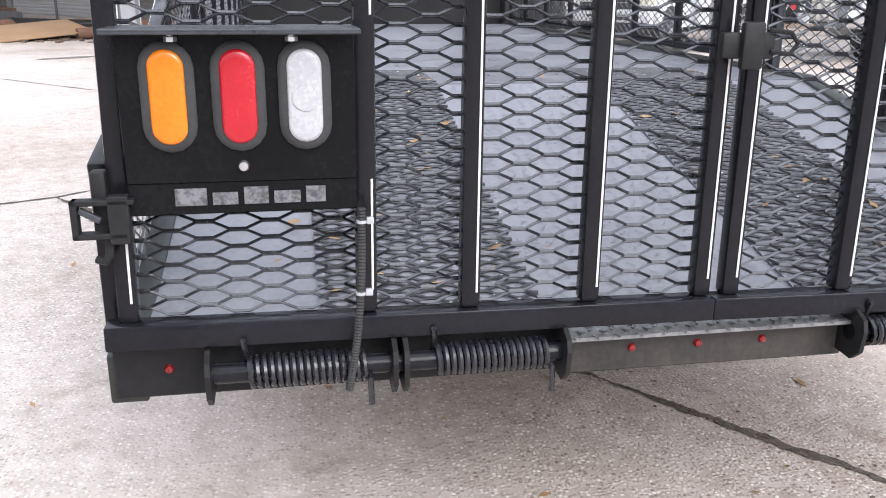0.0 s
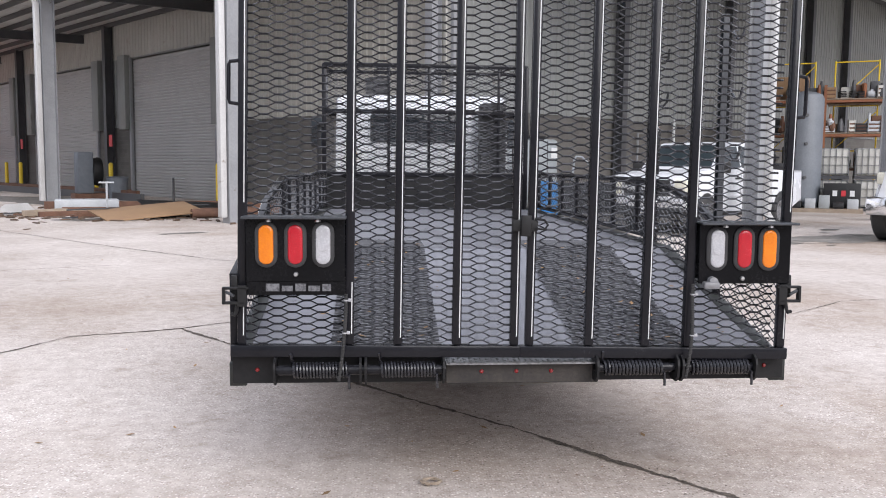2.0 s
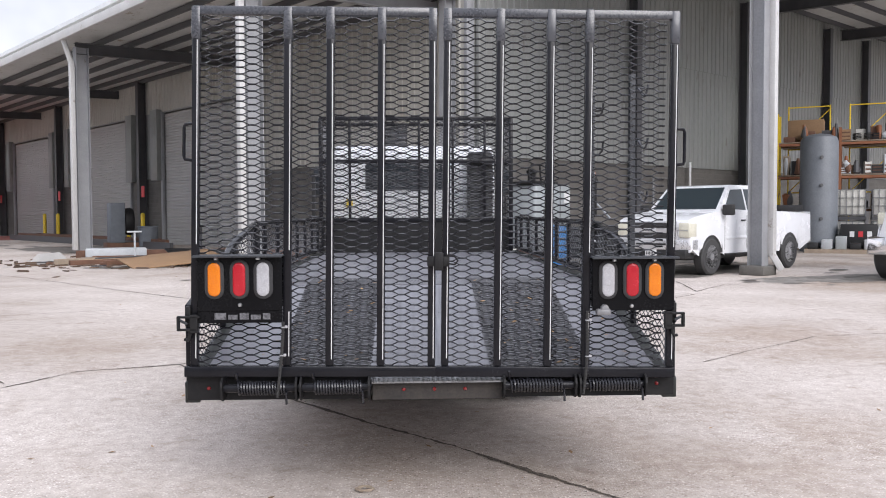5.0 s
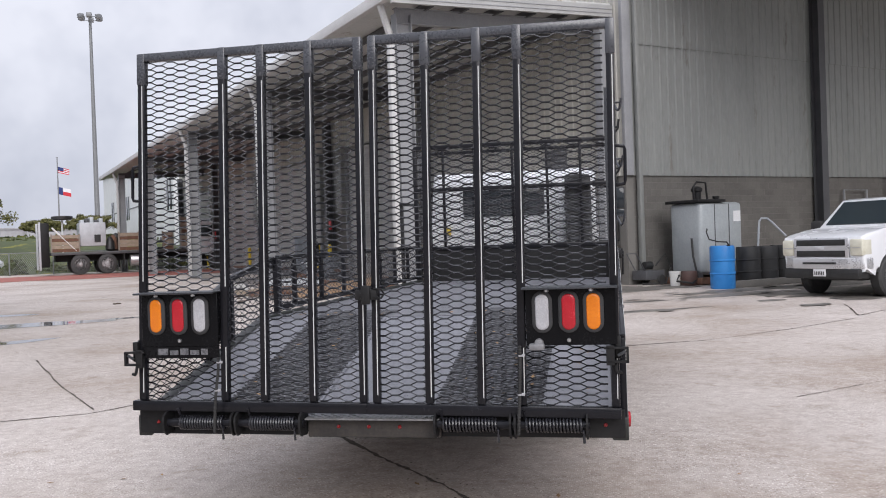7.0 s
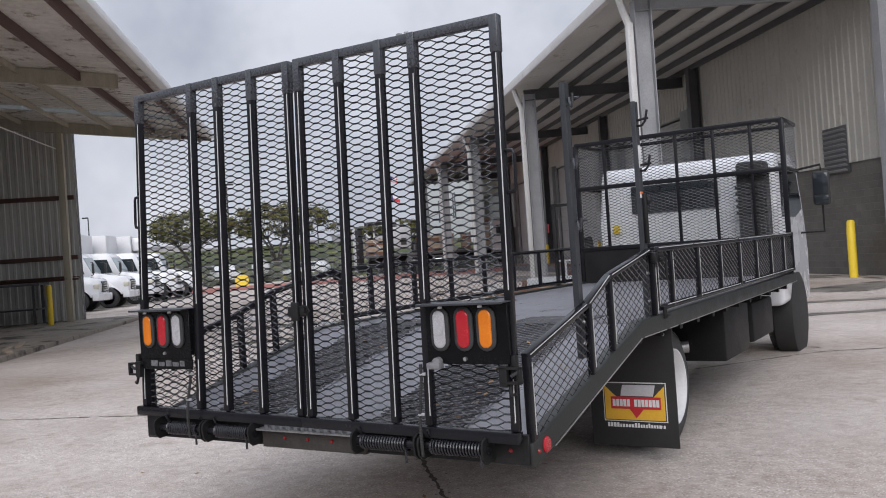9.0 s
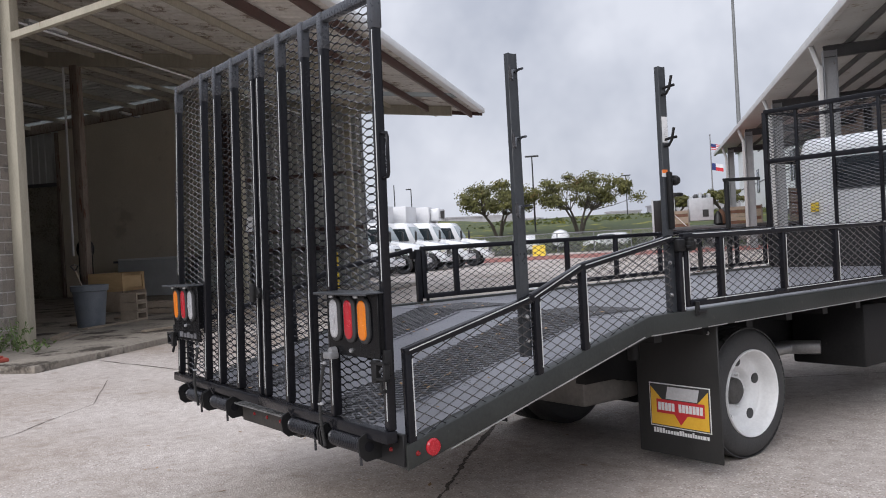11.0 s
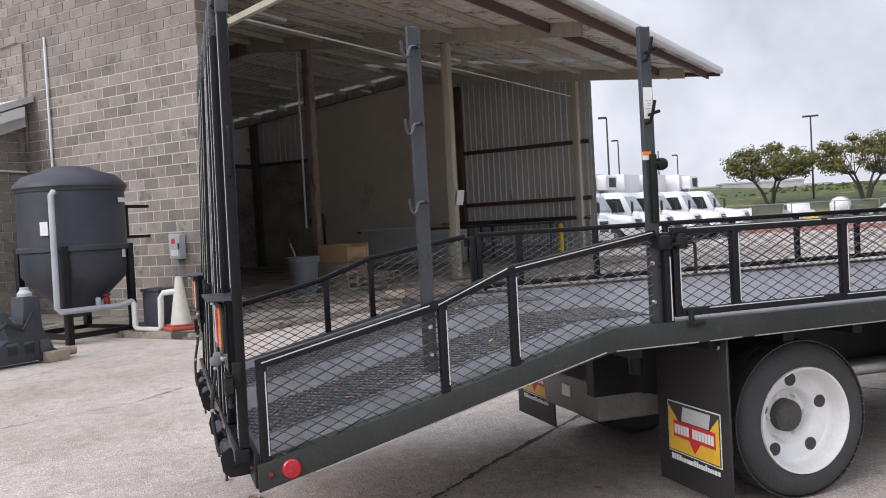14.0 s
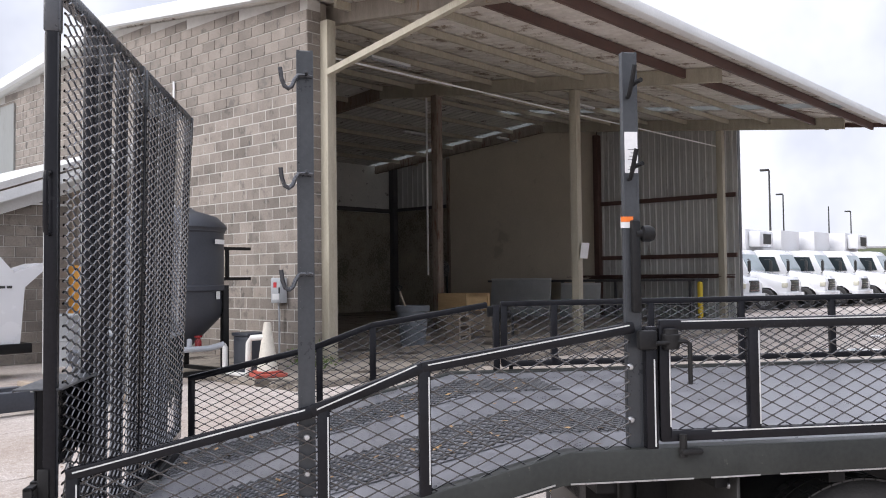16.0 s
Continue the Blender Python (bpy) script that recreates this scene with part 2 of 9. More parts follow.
M_SPOTSIDE = material("dark_spotted_siding", (0.58, 0.575, 0.545), (0.70, 0.69, 0.655), 0.8, 14, rough=0.7, bump=0.06, spots=(0.09, 0.08, 0.07), spot_scale=2.2, spot_cut=0.6)
M_SILL = material("dusty_black_paint", (0.015, 0.0165, 0.015), (0.031, 0.033, 0.030), 3, 60, rough=0.42, bump=0.08, spots=(0.085, 0.078, 0.07), spot_scale=14, spot_cut=0.66, spec=0.4)
M_SPRING = material("black_spring_steel", (0.010, 0.010, 0.013), (0.018, 0.018, 0.022), 8, 90, rough=0.28, bump=0.05, spec=0.6)
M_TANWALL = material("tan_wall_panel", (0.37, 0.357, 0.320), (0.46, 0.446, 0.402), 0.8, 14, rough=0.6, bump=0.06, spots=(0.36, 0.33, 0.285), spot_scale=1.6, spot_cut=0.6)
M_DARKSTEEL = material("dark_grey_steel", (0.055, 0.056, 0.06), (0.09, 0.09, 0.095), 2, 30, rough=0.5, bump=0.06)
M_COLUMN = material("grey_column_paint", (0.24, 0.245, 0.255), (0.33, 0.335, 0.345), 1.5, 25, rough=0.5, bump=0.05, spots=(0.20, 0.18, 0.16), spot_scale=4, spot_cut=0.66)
M_SPOUT = material("pale_downspout_paint", (0.46, 0.455, 0.445), (0.58, 0.575, 0.565), 1.2, 30, rough=0.5, bump=0.04, spots=(0.33, 0.30, 0.27), spot_scale=3, spot_cut=0.64)
M_TRIM = material("white_metal_trim", (0.66, 0.67, 0.67), (0.78, 0.79, 0.79), 1.2, 30, rough=0.45, bump=0.03, spots=(0.45, 0.43, 0.40), spot_scale=3, spot_cut=0.66)
M_ROOFUNDER = material("roof_underside", (0.46, 0.465, 0.45), (0.60, 0.605, 0.585), 0.7, 12, rough=0.6, bump=0.05, spots=(0.30, 0.26, 0.2), spot_scale=1.6, spot_cut=0.6)
M_DOOR = material("grey_rollup_door", (0.37, 0.362, 0.352), (0.46, 0.452, 0.44), 0.9, 18, rough=0.45, bump=0.05, spots=(0.30, 0.28, 0.26), spot_scale=2, spot_cut=0.66)
M_BLOCK_A = material("grey_concrete_block", (0.100, 0.094, 0.085), (0.155, 0.147, 0.135), 1.2, 30, rough=0.9, bump=0.3, island=True, obj_random=0.08, spots=(0.13, 0.12, 0.11), spot_scale=1.5, spot_cut=0.6)
M_BLOCK_B = material("tan_concrete_block", (0.182, 0.158, 0.136), (0.300, 0.264, 0.230), 2.2, 45, rough=0.92, bump=0.4, obj_random=0.26, spots=(0.15, 0.135, 0.12), spot_scale=3.2, spot_cut=0.56)
M_BLOCK_B2 = material("tan_concrete_block_far", (0.182, 0.158, 0.136), (0.300, 0.264, 0.230), 2.2, 45, rough=0.92, bump=0.4, island=True, obj_random=0.15, spots=(0.15, 0.135, 0.12), spot_scale=3.2, spot_cut=0.56)
M_MORTAR = material("pale_mortar", (0.42, 0.405, 0.375), (0.54, 0.52, 0.49), 5, 60, rough=0.95, bump=0.3)
M_JOINT = material("grey_joint", (0.145, 0.138, 0.126), (0.20, 0.192, 0.176), 1.5, 40, rough=0.95, bump=0.2)
M_PVC2 = material("grey_lamp_housing", (0.16, 0.16, 0.165), (0.23, 0.23, 0.235), 12, 100, rough=0.4, bump=0.03)
M_RUST = material("rusty_steel", (0.10, 0.05, 0.032), (0.19, 0.10, 0.065), 3, 40, rough=0.85, bump=0.2)
M_YELLOW = material("yellow_paint", (0.72, 0.50, 0.02), (0.82, 0.60, 0.04), 4, 40, rough=0.5, bump=0.05)
M_TIMBER = material("weathered_timber", (0.20, 0.172, 0.142), (0.31, 0.275, 0.235), 3, 50, rough=0.85, bump=0.25, stretch=(3, 3, 0.4), spots=(0.22, 0.15, 0.09), spot_scale=3, spot_cut=0.62)
M_REDSTEEL = material("red_oxide_steel", (0.075, 0.042, 0.036), (0.125, 0.07, 0.058), 2, 25, rough=0.6, bump=0.08)


# ---- mesh helpers ----
def box_bm(bm, x0, x1, y0, y1, z0, z1, bevel=0.0, seg=2):
    verts = [bm.verts.new((x, y, z)) for x in (x0, x1) for y in (y0, y1) for z in (z0, z1)]
    faces = [bm.faces.new([verts[i] for i in q]) for q in ((0, 1, 3, 2), (4, 6, 7, 5), (0, 4, 5, 1), (2, 3, 7, 6), (0, 2, 6, 4), (1, 5, 7, 3))]
    if bevel:
        edges = {e for f in faces for e in f.edges}
        bmesh.ops.bevel(bm, geom=list(edges), offset=bevel, segments=seg, profile=0.5, affect="EDGES")
    return verts


def beam_bm(bm, a, b, w, h, up=(0, 0, 1), bevel=0.0, seg=2):
    """A rectangular bar from a to b, w across and h along up."""
    a, b = Vector(a), Vector(b)
    d = (b - a).normalized()
    side = d.cross(Vector(up))
    side = side.normalized() if side.length > 1e-4 else d.orthogonal().normalized()
    top = side.cross(d).normalized()
    tmp = bmesh.new()
    vs = [tmp.verts.new(p + side * sx * w / 2 + top * sz * h / 2) for p in (a, b) for sx, sz in ((-1, -1), (1, -1), (1, 1), (-1, 1))]
    for q in ((3, 2, 1, 0), (4, 5, 6, 7), (0, 1, 5, 4), (1, 2, 6, 5), (2, 3, 7, 6), (3, 0, 4, 7)):
        tmp.faces.new([vs[i] for i in q])
    if bevel:
        bmesh.ops.bevel(tmp, geom=list(tmp.edges), offset=bevel, segments=seg, profile=0.5, affect="EDGES")
    merge(bm, tmp)


def merge(bm, tmp):
    me = bpy.data.meshes.new("tmp")
    tmp.to_mesh(me)
    tmp.free()
    bm.from_mesh(me)
    bpy.data.meshes.remove(me)


def tube_bm(bm, pts, r, sides=8, caps=True):
    """A round bar along a line of points; r one radius or one for each point."""
    pts = [Vector(p) for p in pts]
    rings, ref = [], None
    for i, p in enumerate(pts):
        d = (pts[min(i + 1, len(pts) - 1)] - pts[max(i - 1, 0)]).normalized()
        if ref is None:
            ref = d.orthogonal().normalized()
        ref = (ref - d * ref.dot(d)).normalized()
        other = d.cross(ref)
        rad = r[i] if isinstance(r, (list, tuple)) else r
        rings.append([bm.verts.new(p + (ref * math.cos(k * math.tau / sides) + other * math.sin(k * math.tau / sides)) * rad) for k in range(sides)])
    for A, B in zip(rings, rings[1:]):
        for k in range(sides):
            bm.faces.new((A[k], A[(k + 1) % sides], B[(k + 1) % sides], B[k]))
    if caps:
        bm.faces.new(rings[0][::-1])
        bm.faces.new(rings[-1])


def prism_bm(bm, outline, axis, lo, hi):
    """An outline in the plane across the axis (0 x, 1 y, 2 z), drawn out from lo to hi."""
    def place(p, q):
        c = list(p)
        c.insert(axis, q)
        return bm.verts.new(c)
    A, B = [place(p, lo) for p in outline], [place(p, hi) for p in outline]
    n = len(outline)
    for k in range(n):
        bm.faces.new((A[k], A[(k + 1) % n], B[(k + 1) % n], B[k]))
    bm.faces.new(A[::-1])
    bm.faces.new(B)


def lathe_bm(bm, profile, axis="z", sides=24, centre=(0, 0, 0), caps=True):
    """A turned body: profile of (radius, along)."""
    c = Vector(centre)
    rings = []
    for r, h in profile:
        ring = []
        for k in range(sides):
            a = k * math.tau / sides
            p = (r * math.cos(a), r * math.sin(a), h) if axis == "z" else (h, r * math.cos(a), r * math.sin(a)) if axis == "x" else (r * math.sin(a), h, r * math.cos(a))
            ring.append(bm.verts.new(c + Vector(p)))
        rings.append(ring)
    for A, B in zip(rings, rings[1:]):
        for k in range(sides):
            bm.faces.new((A[k], A[(k + 1) % sides], B[(k + 1) % sides], B[k]))
    if caps and profile[0][0] > 1e-5:
        bm.faces.new(rings[0][::-1])
    if caps and profile[-1][0] > 1e-5:
        bm.faces.new(rings[-1])


def part(name, bm, mat, parent=None, label="", smooth=False, m=None):
    """Links a bmesh as one mesh object under a thing or a part."""
    bmesh.ops.recalc_face_normals(bm, faces=bm.faces)
    me = bpy.data.meshes.new(name)
    bm.to_mesh(me)
    bm.free()
    if smooth:
        for p in me.polygons:
            p.use_smooth = True
        me.set_sharp_from_angle(angle=radians(38))
    me.materials.append(mat)
    ob = new(name, me)
    if parent:
        ob.parent = parent
    if m is not None:
        ob.matrix_basis = m
    if label:
        ob["label"] = label
    return ob


def thing(name, label, category, m=None, group="", kind=""):
    ob = new(name)
    ob.empty_display_size = 0.2
    if m is not None:
        ob.matrix_basis = m
    return tagged(ob, label, category, group, kind)


def box_part(name, x0, x1, y0, y1, z0, z1, mat, parent, bevel=0.0, label="", seg=2):
    bm = bmesh.new()
    box_bm(bm, x0, x1, y0, y1, z0, z1, bevel, seg)
    return part(name, bm, mat, parent, label, smooth=bevel > 0)


def beam_part(name, a, b, w, h, mat, parent, bevel=0.0, label="", up=(0, 0, 1)):
    bm = bmesh.new()
    beam_bm(bm, a, b, w, h, up, bevel)
    return part(name, bm, mat, parent, label, smooth=bevel > 0)


def tube_part(name, pts, r, mat, parent, sides=8, label=""):
    bm = bmesh.new()
    tube_bm(bm, pts, r, sides)
    return part(name, bm, mat, parent, label, smooth=True)


def lathe_part(name, profile, mat, parent, axis="z", sides=24, centre=(0, 0, 0), label=""):
    bm = bmesh.new()
    lathe_bm(bm, profile, axis, sides, centre)
    return part(name, bm, mat, parent, label, smooth=True)


def expanded_metal(width, height, lwd, swd, strand, depth, keep=None, bond=0.3, tilt=0.6, mapping=None):
    """Expanded metal over width by height: zigzag strands that touch at the bonds. mapping lays (across, up, out) into space."""
    mapping = mapping or (lambda a, b, c: (a, c, b))
    verts, faces = [], []
    rows = int(height / (swd / 2))
    amp = swd / 4
    for r in range(rows):
        zc = (r + 0.5) * swd / 2
        sign = 1 if r % 2 else -1
        pts, x, k = [], 0.0, 0
        while x < width:
            s = sign if k % 2 else -sign
            z = zc + s * (amp - strand * 0.25)
            pts.append((x, z))
            pts.append((min(width, x + lwd / 2 * bond), z))
            x += lwd / 2
            k += 1
        run = []
        for a, b in pts:
            ok = a <= width and (keep is None or keep(a, b))
            if ok:
                run.append((a, b))
            if (not ok or (a, b) == pts[-1]) and run:
                if len(run) > 1:
                    base = len(verts)
                    ct, st = math.cos(tilt), math.sin(tilt)
                    for p, q in run:
                        for du, dv in ((-1, -1), (1, -1), (1, 1), (-1, 1)):
                            e, f = du * strand / 2, dv * depth / 2
                            verts.append(mapping(p, q + e * ct - f * st, e * st + f * ct))
                    for i in range(len(run) - 1):
                        o = base + i * 4
                        for j in range(4):
                            faces.append((o + j, o + (j + 1) % 4, o + 4 + (j + 1) % 4, o + 4 + j))
                run = []
    me = bpy.data.meshes.new("expanded_metal")
    me.from_pydata(verts, [], faces)
    return me


def mesh_part(name, me, mat, parent, label="", m=None):
    me.materials.append(mat)
    ob = new(name, me)
    ob.parent = parent
    if m is not None:
        ob.matrix_basis = m
    if label:
        ob["label"] = label
    return ob


# ---- the ground ----
YARD = pose(0, 0, 0, 0, 0, 41)      # the buildings stand at 41 degrees to the truck


def ground_sheet():
    bm = bmesh.new()
    s = 900
    vs = [bm.verts.new(p) for p in ((-s, -s, 0), (s, -s, 0), (s, s, 0), (-s, s, 0))]
    bm.faces.new(vs)
    ob = part("ground", bm, M_GROUND)
    return tagged(ob, "worn pale concrete yard with exposed aggregate and cracks", "ground", kind="structure")


ground = ground_sheet()


def crack(points, width, label, rng_seed=1, step=0.014, wobble=0.003):
    """A dirt-filled crack: an uneven ribbon that follows the points, with crumbled flakes beside it."""
    rng = random.Random(rng_seed)
    bm = bmesh.new()
    line = []
    for a, b in zip(points, points[1:]):
        a, b = Vector((*a, 0)), Vector((*b, 0))
        k = max(2, int((b - a).length / step))
        side = (b - a).normalized().cross(Vector((0, 0, 1)))
        for i in range(k):
            p = a.lerp(b, i / k)
            slow = noise.noise(Vector((p.x * 1.3, p.y * 1.3, rng_seed))) * wobble * 9
            line.append((p + side * (slow + rng.uniform(-wobble, wobble)), side))
    line.append((Vector((*points[-1], 0)), line[-1][1]))
    last = None
    up = Vector((0, 0, 0.004))
    for p, side in line:
        def rough_edge(salt):
            slow = noise.noise(Vector((p.x * 2.1, p.y * 2.1, rng_seed + 5)))
            mid = noise.noise(Vector((p.x * 11, p.y * 11, rng_seed + salt)))
            fine = noise.noise(Vector((p.x * 47, p.y * 47, rng_seed + salt)))
            return width * max(0.06, 0.36 + 0.42 * slow + 0.42 * mid + 0.24 * fine) / 2
        pair = [bm.verts.new(p + side * rough_edge(20) + up), bm.verts.new(p - side * rough_edge(40) + up)]
        if last:
            bm.faces.new((last[0], last[1], pair[1], pair[0]))
        last = pair
        if rng.random() < 0.5:
            c = p + side * rng.choice((-1, 1)) * width * rng.uniform(0.3, 1.5) + up * 0.95
            r = width * rng.uniform(0.03, 0.11)
            bm.faces.new([bm.verts.new(c + Vector((r * rng.uniform(0.5, 1.2) * math.cos(q), r * rng.uniform(0.5, 1.2) * math.sin(q), 0))) for q in (0.2, 1.4, 2.7, 3.9, 5.2)])
    ob = part("crack", bm, M_CRACK, ground)
    ob["label"] = label
    return ob


def main_crack():
    crack([(-2.43, 4.04), (-1.95, 3.47), (-0.94, 2.27), (-0.32, 1.54), (0.11, 1.09), (0.63, 0.41), (1.0, -0.03), (2.0, -1.25), (3.6, -3.3)], 0.085, "wide dark crumbling crack across the concrete", 3)
    crack([(-9.0, 1.3), (-6.0, 1.9), (-4.2, 2.6), (-3.58, 2.96), (-3.26, 3.69), (-2.43, 4.04), (-2.13, 4.3), (-0.6, 5.2), (1.1, 7.57), (2.16, 8.1), (3.43, 9.36), (4.7, 10.9), (5.07, 10.83)], 0.05, "dark joint in the concrete", 4)
    crack([(-16, 21.5), (-9.2, 15.6), (-6, 12.3), (-3.2, 9.65), (1.0, 7.9)], 0.05, "dark joint in the concrete", 5)
    crack([(-6.86, 6.5), (-5, 4.5), (-3.65, 3.14)], 0.045, "dark crack in the concrete", 7)
    crack([(4.85, 11.35), (5.0, 12.4), (5.14, 13.6)], 0.11, "broad broken patch at a joint", 8)
    crack([(4.85, 11.35), (5.86, 12.8), (7.8, 13.0), (9.9, 13.1), (16, 13.4)], 0.05, "dark joint in the concrete", 13)
    crack([(-3.2, -1.64), (-3.85, -0.5), (-4.85, 0.32), (-6.5, 0.9)], 0.02, "fine crack in the concrete", 9)
    crack([(-3.9, -4.0), (-5.6, -2.2), (-7.6, -0.9)], 0.02, "fine crack in the concrete", 10)
    crack([(2.6, 4.0), (4.4, 5.6), (7.0, 6.2)], 0.025, "fine crack in the concrete", 11)
    crack([(-8.0, 8.0), (-6.0, 8.2), (-4.5, 9.0)], 0.03, "fine crack in the concrete", 12)


main_crack()


def puddle(x, y, rx, ry, turn, seed):
    """A shallow sheet of water in a hollow of the concrete."""
    bm = bmesh.new()
    c, s = math.cos(radians(turn)), math.sin(radians(turn))
    ring = []
    for k in range(40):
        a = k * math.tau / 40
        r = 1 + 0.45 * noise.noise(Vector((math.cos(a) * 1.6, math.sin(a) * 1.6, seed)))
        px, py = rx * r * math.cos(a), ry * r * math.sin(a)
        ring.append(bm.verts.new((x + px * c - py * s, y + px * s + py * c, 0.005)))
    bm.faces.new(ring)
    ob = part("puddle", bm, M_WET)
    return tagged(ob, "thin puddle of rain water on the concrete", "puddle", group="puddles", kind="stuff")


puddle(-11.0, 11.9, 1.9, 0.55, 41, 2.0)
puddle(-9.0, 8.6, 0.8, 0.25, 60, 5.0)


def oil_stain(x, y, rx, ry, turn, seed):
    """A worn-in patch of oil and dirt, ragged at its rim with splashes round it."""
    rng = random.Random(int(seed * 10))
    bm = bmesh.new()
    c, s = math.cos(radians(turn)), math.sin(radians(turn))
    blobs = [(0.0, 0.0, 1.0)] + [(rng.gauss(0, 0.75), rng.gauss(0, 0.75), rng.uniform(0.03, 0.16)) for k in range(26)]
    for i, (bx, by, f) in enumerate(blobs):
        ring = []
        n = 72 if i == 0 else 14
        for k in range(n):
            a = k * math.tau / n
            q = Vector((math.cos(a) * 2.2, math.sin(a) * 2.2, seed + i))
            r = f * (1 + 0.45 * noise.noise(q) + 0.25 * noise.noise(q * 3.1))
            px, py = rx * (bx + r * math.cos(a)), ry * (by + r * math.sin(a))
            ring.append(bm.verts.new((x + px * c - py * s, y + px * s + py * c, 0.004 + 0.0006 * i)))
        bm.faces.new(ring)
    return tagged(part("oil_stain", bm, M_OIL), "dark oil and dirt stain worn into the concrete", "stain", group="stains on the yard", kind="stuff")


M_OIL = material("oily_concrete", (0.11, 0.098, 0.085), (0.27, 0.25, 0.225), 0.9, 14, rough=0.6, bump=0.15, spots=(0.055, 0.05, 0.045), spot_scale=2.0, spot_cut=0.55)
oil_stain(0.9, 19.4, 3.2, 0.9, 41, 3.0)
oil_stain(4.0, 18.6, 2.0, 0.55, 41, 6.0)
oil_stain(6.4, 20.4, 2.6, 0.8, 41, 9.0)
oil_stain(0.2, 14.8, 1.9, 0.22, 20, 12.0)
oil_stain(-9.5, 25.0, 4.2, 2.0, 60, 15.0)
oil_stain(-14.0, 31.5, 5.5, 2.2, 131, 18.0)
oil_stain(-7.0, 20.3, 2.4, 0.8, 30, 21.0)
oil_stain(-3.6, 25.0, 3.0, 1.1, 131, 24.0)
oil_stain(1.0, 12.6, 1.6, 0.2, 30, 27.0)
oil_stain(6.6, 17.4, 2.8, 1.6, 41, 30.0)
oil_stain(3.6, 17.0, 1.6, 0.4, 41, 33.0)
oil_stain(9.0, 14.2, 2.0, 0.9, 20, 36.0)
puddle(-14.5, 14.2, 1.6, 0.4, 20, 8.0)


# ---- unseen wall added to close the yard and shape reflections behind the truck's tail ----
behind = thing("yard_building", "plain grey wall added unseen behind the viewpoint", "building", pose(0, -32, 0))
bm = bmesh.new()
box_bm(bm, -45, 45, -0.4, 0.0, 0, 4.5)
part("wall", bm, M_COLUMN, behind)
box_part("roof_trim", -45.2, 45.2, -0.6, 0.06, 4.5, 4.75, M_TRIM, behind)


# ---- corrugated sheets ----
def corrugated(bm, length, height, pitch=0.305, rib=0.03, flat=0.6, axis="across", place=None):
    """A ribbed sheet: length along, height up; the ribs stand proud. place lays (along, out, up) into space."""
    prof, x = [], 0.0
    span, other = (length, height) if axis == "across" else (height, length)
    while x < span:
        prof += [(x, 0), (x + pitch * flat, 0), (x + pitch * (flat + 0.1), rib), (x + pitch * 0.9, rib)]
        x += pitch
    prof = [p for p in prof if p[0] < span] + [(span, 0)]
    rows = []
    for a, o in prof:
        ends = ((a, o, 0), (a, o, other)) if axis == "across" else ((0, o, a), (other, o, a))
        rows.append([bm.verts.new(place(*e)) for e in ends])
    for A, B in zip(rows, rows[1:]):
        bm.faces.new((A[0], B[0], B[1], A[1]))


def block_courses(bm, along, height, place, bw=0.40, bh=0.20, gap=0.010, proud=0.012, top=None, skip=None):
    """Concrete blocks in running bond, each a bevelled slab standing proud of its mortar bed."""
    courses = int(height / bh)
    for c in range(courses):
        a = -(bw / 2 if c % 2 else 0)
        z0, z1 = c * bh + gap / 2, (c + 1) * bh - gap / 2
        while a < along:
            a0, a1 = max(0, a + gap / 2), min(along, a + bw - gap / 2)
            ok = a1 - a0 > 0.03 and (top is None or z1 < top((a0 + a1) / 2) - 0.05)
            if ok and not (skip and skip((a0 + a1) / 2, (z0 + z1) / 2)):
                e = 0.006
                back = [bm.verts.new(place(*p)) for p in ((a0, 0, z0), (a1, 0, z0), (a1, 0, z1), (a0, 0, z1))]
                front = [bm.verts.new(place(*p)) for p in ((a0 + e, proud, z0 + e), (a1 - e, proud, z0 + e), (a1 - e, proud, z1 - e), (a0 + e, proud, z1 - e))]
                bm.faces.new(front)
                for k in range(4):
                    bm.faces.new((back[k], back[(k + 1) % 4], front[(k + 1) % 4], front[k]))
            a += bw


def ibeam_part(name, a, b, w, h, mat, parent, up=(0, 0, 1), label=""):
    """A rolled steel section from a to b."""
    bm = bmesh.new()
    a, b = Vector(a), Vector(b)
    d = (b - a).normalized()
    side = d.cross(Vector(up)).normalized()
    top = side.cross(d).normalized()
    t = max(0.012, h * 0.05)
    q, e = h / 2 - t, t / 2
    outline = [(-w / 2, -h / 2), (w / 2, -h / 2), (w / 2, -q), (e, -q), (e, q), (w / 2, q), (w / 2, h / 2), (-w / 2, h / 2), (-w / 2, q), (-e, q), (-e, -q), (-w / 2, -q)]
    A, B = [[bm.verts.new(p + side * i + top * j) for i, j in outline] for p in (a, b)]
    for k in range(12):
        bm.faces.new((A[k], A[(k + 1) % 12], B[(k + 1) % 12], B[k]))
    bm.faces.new(A[::-1])
    bm.faces.new(B)
    return part(name, bm, mat, parent, label)


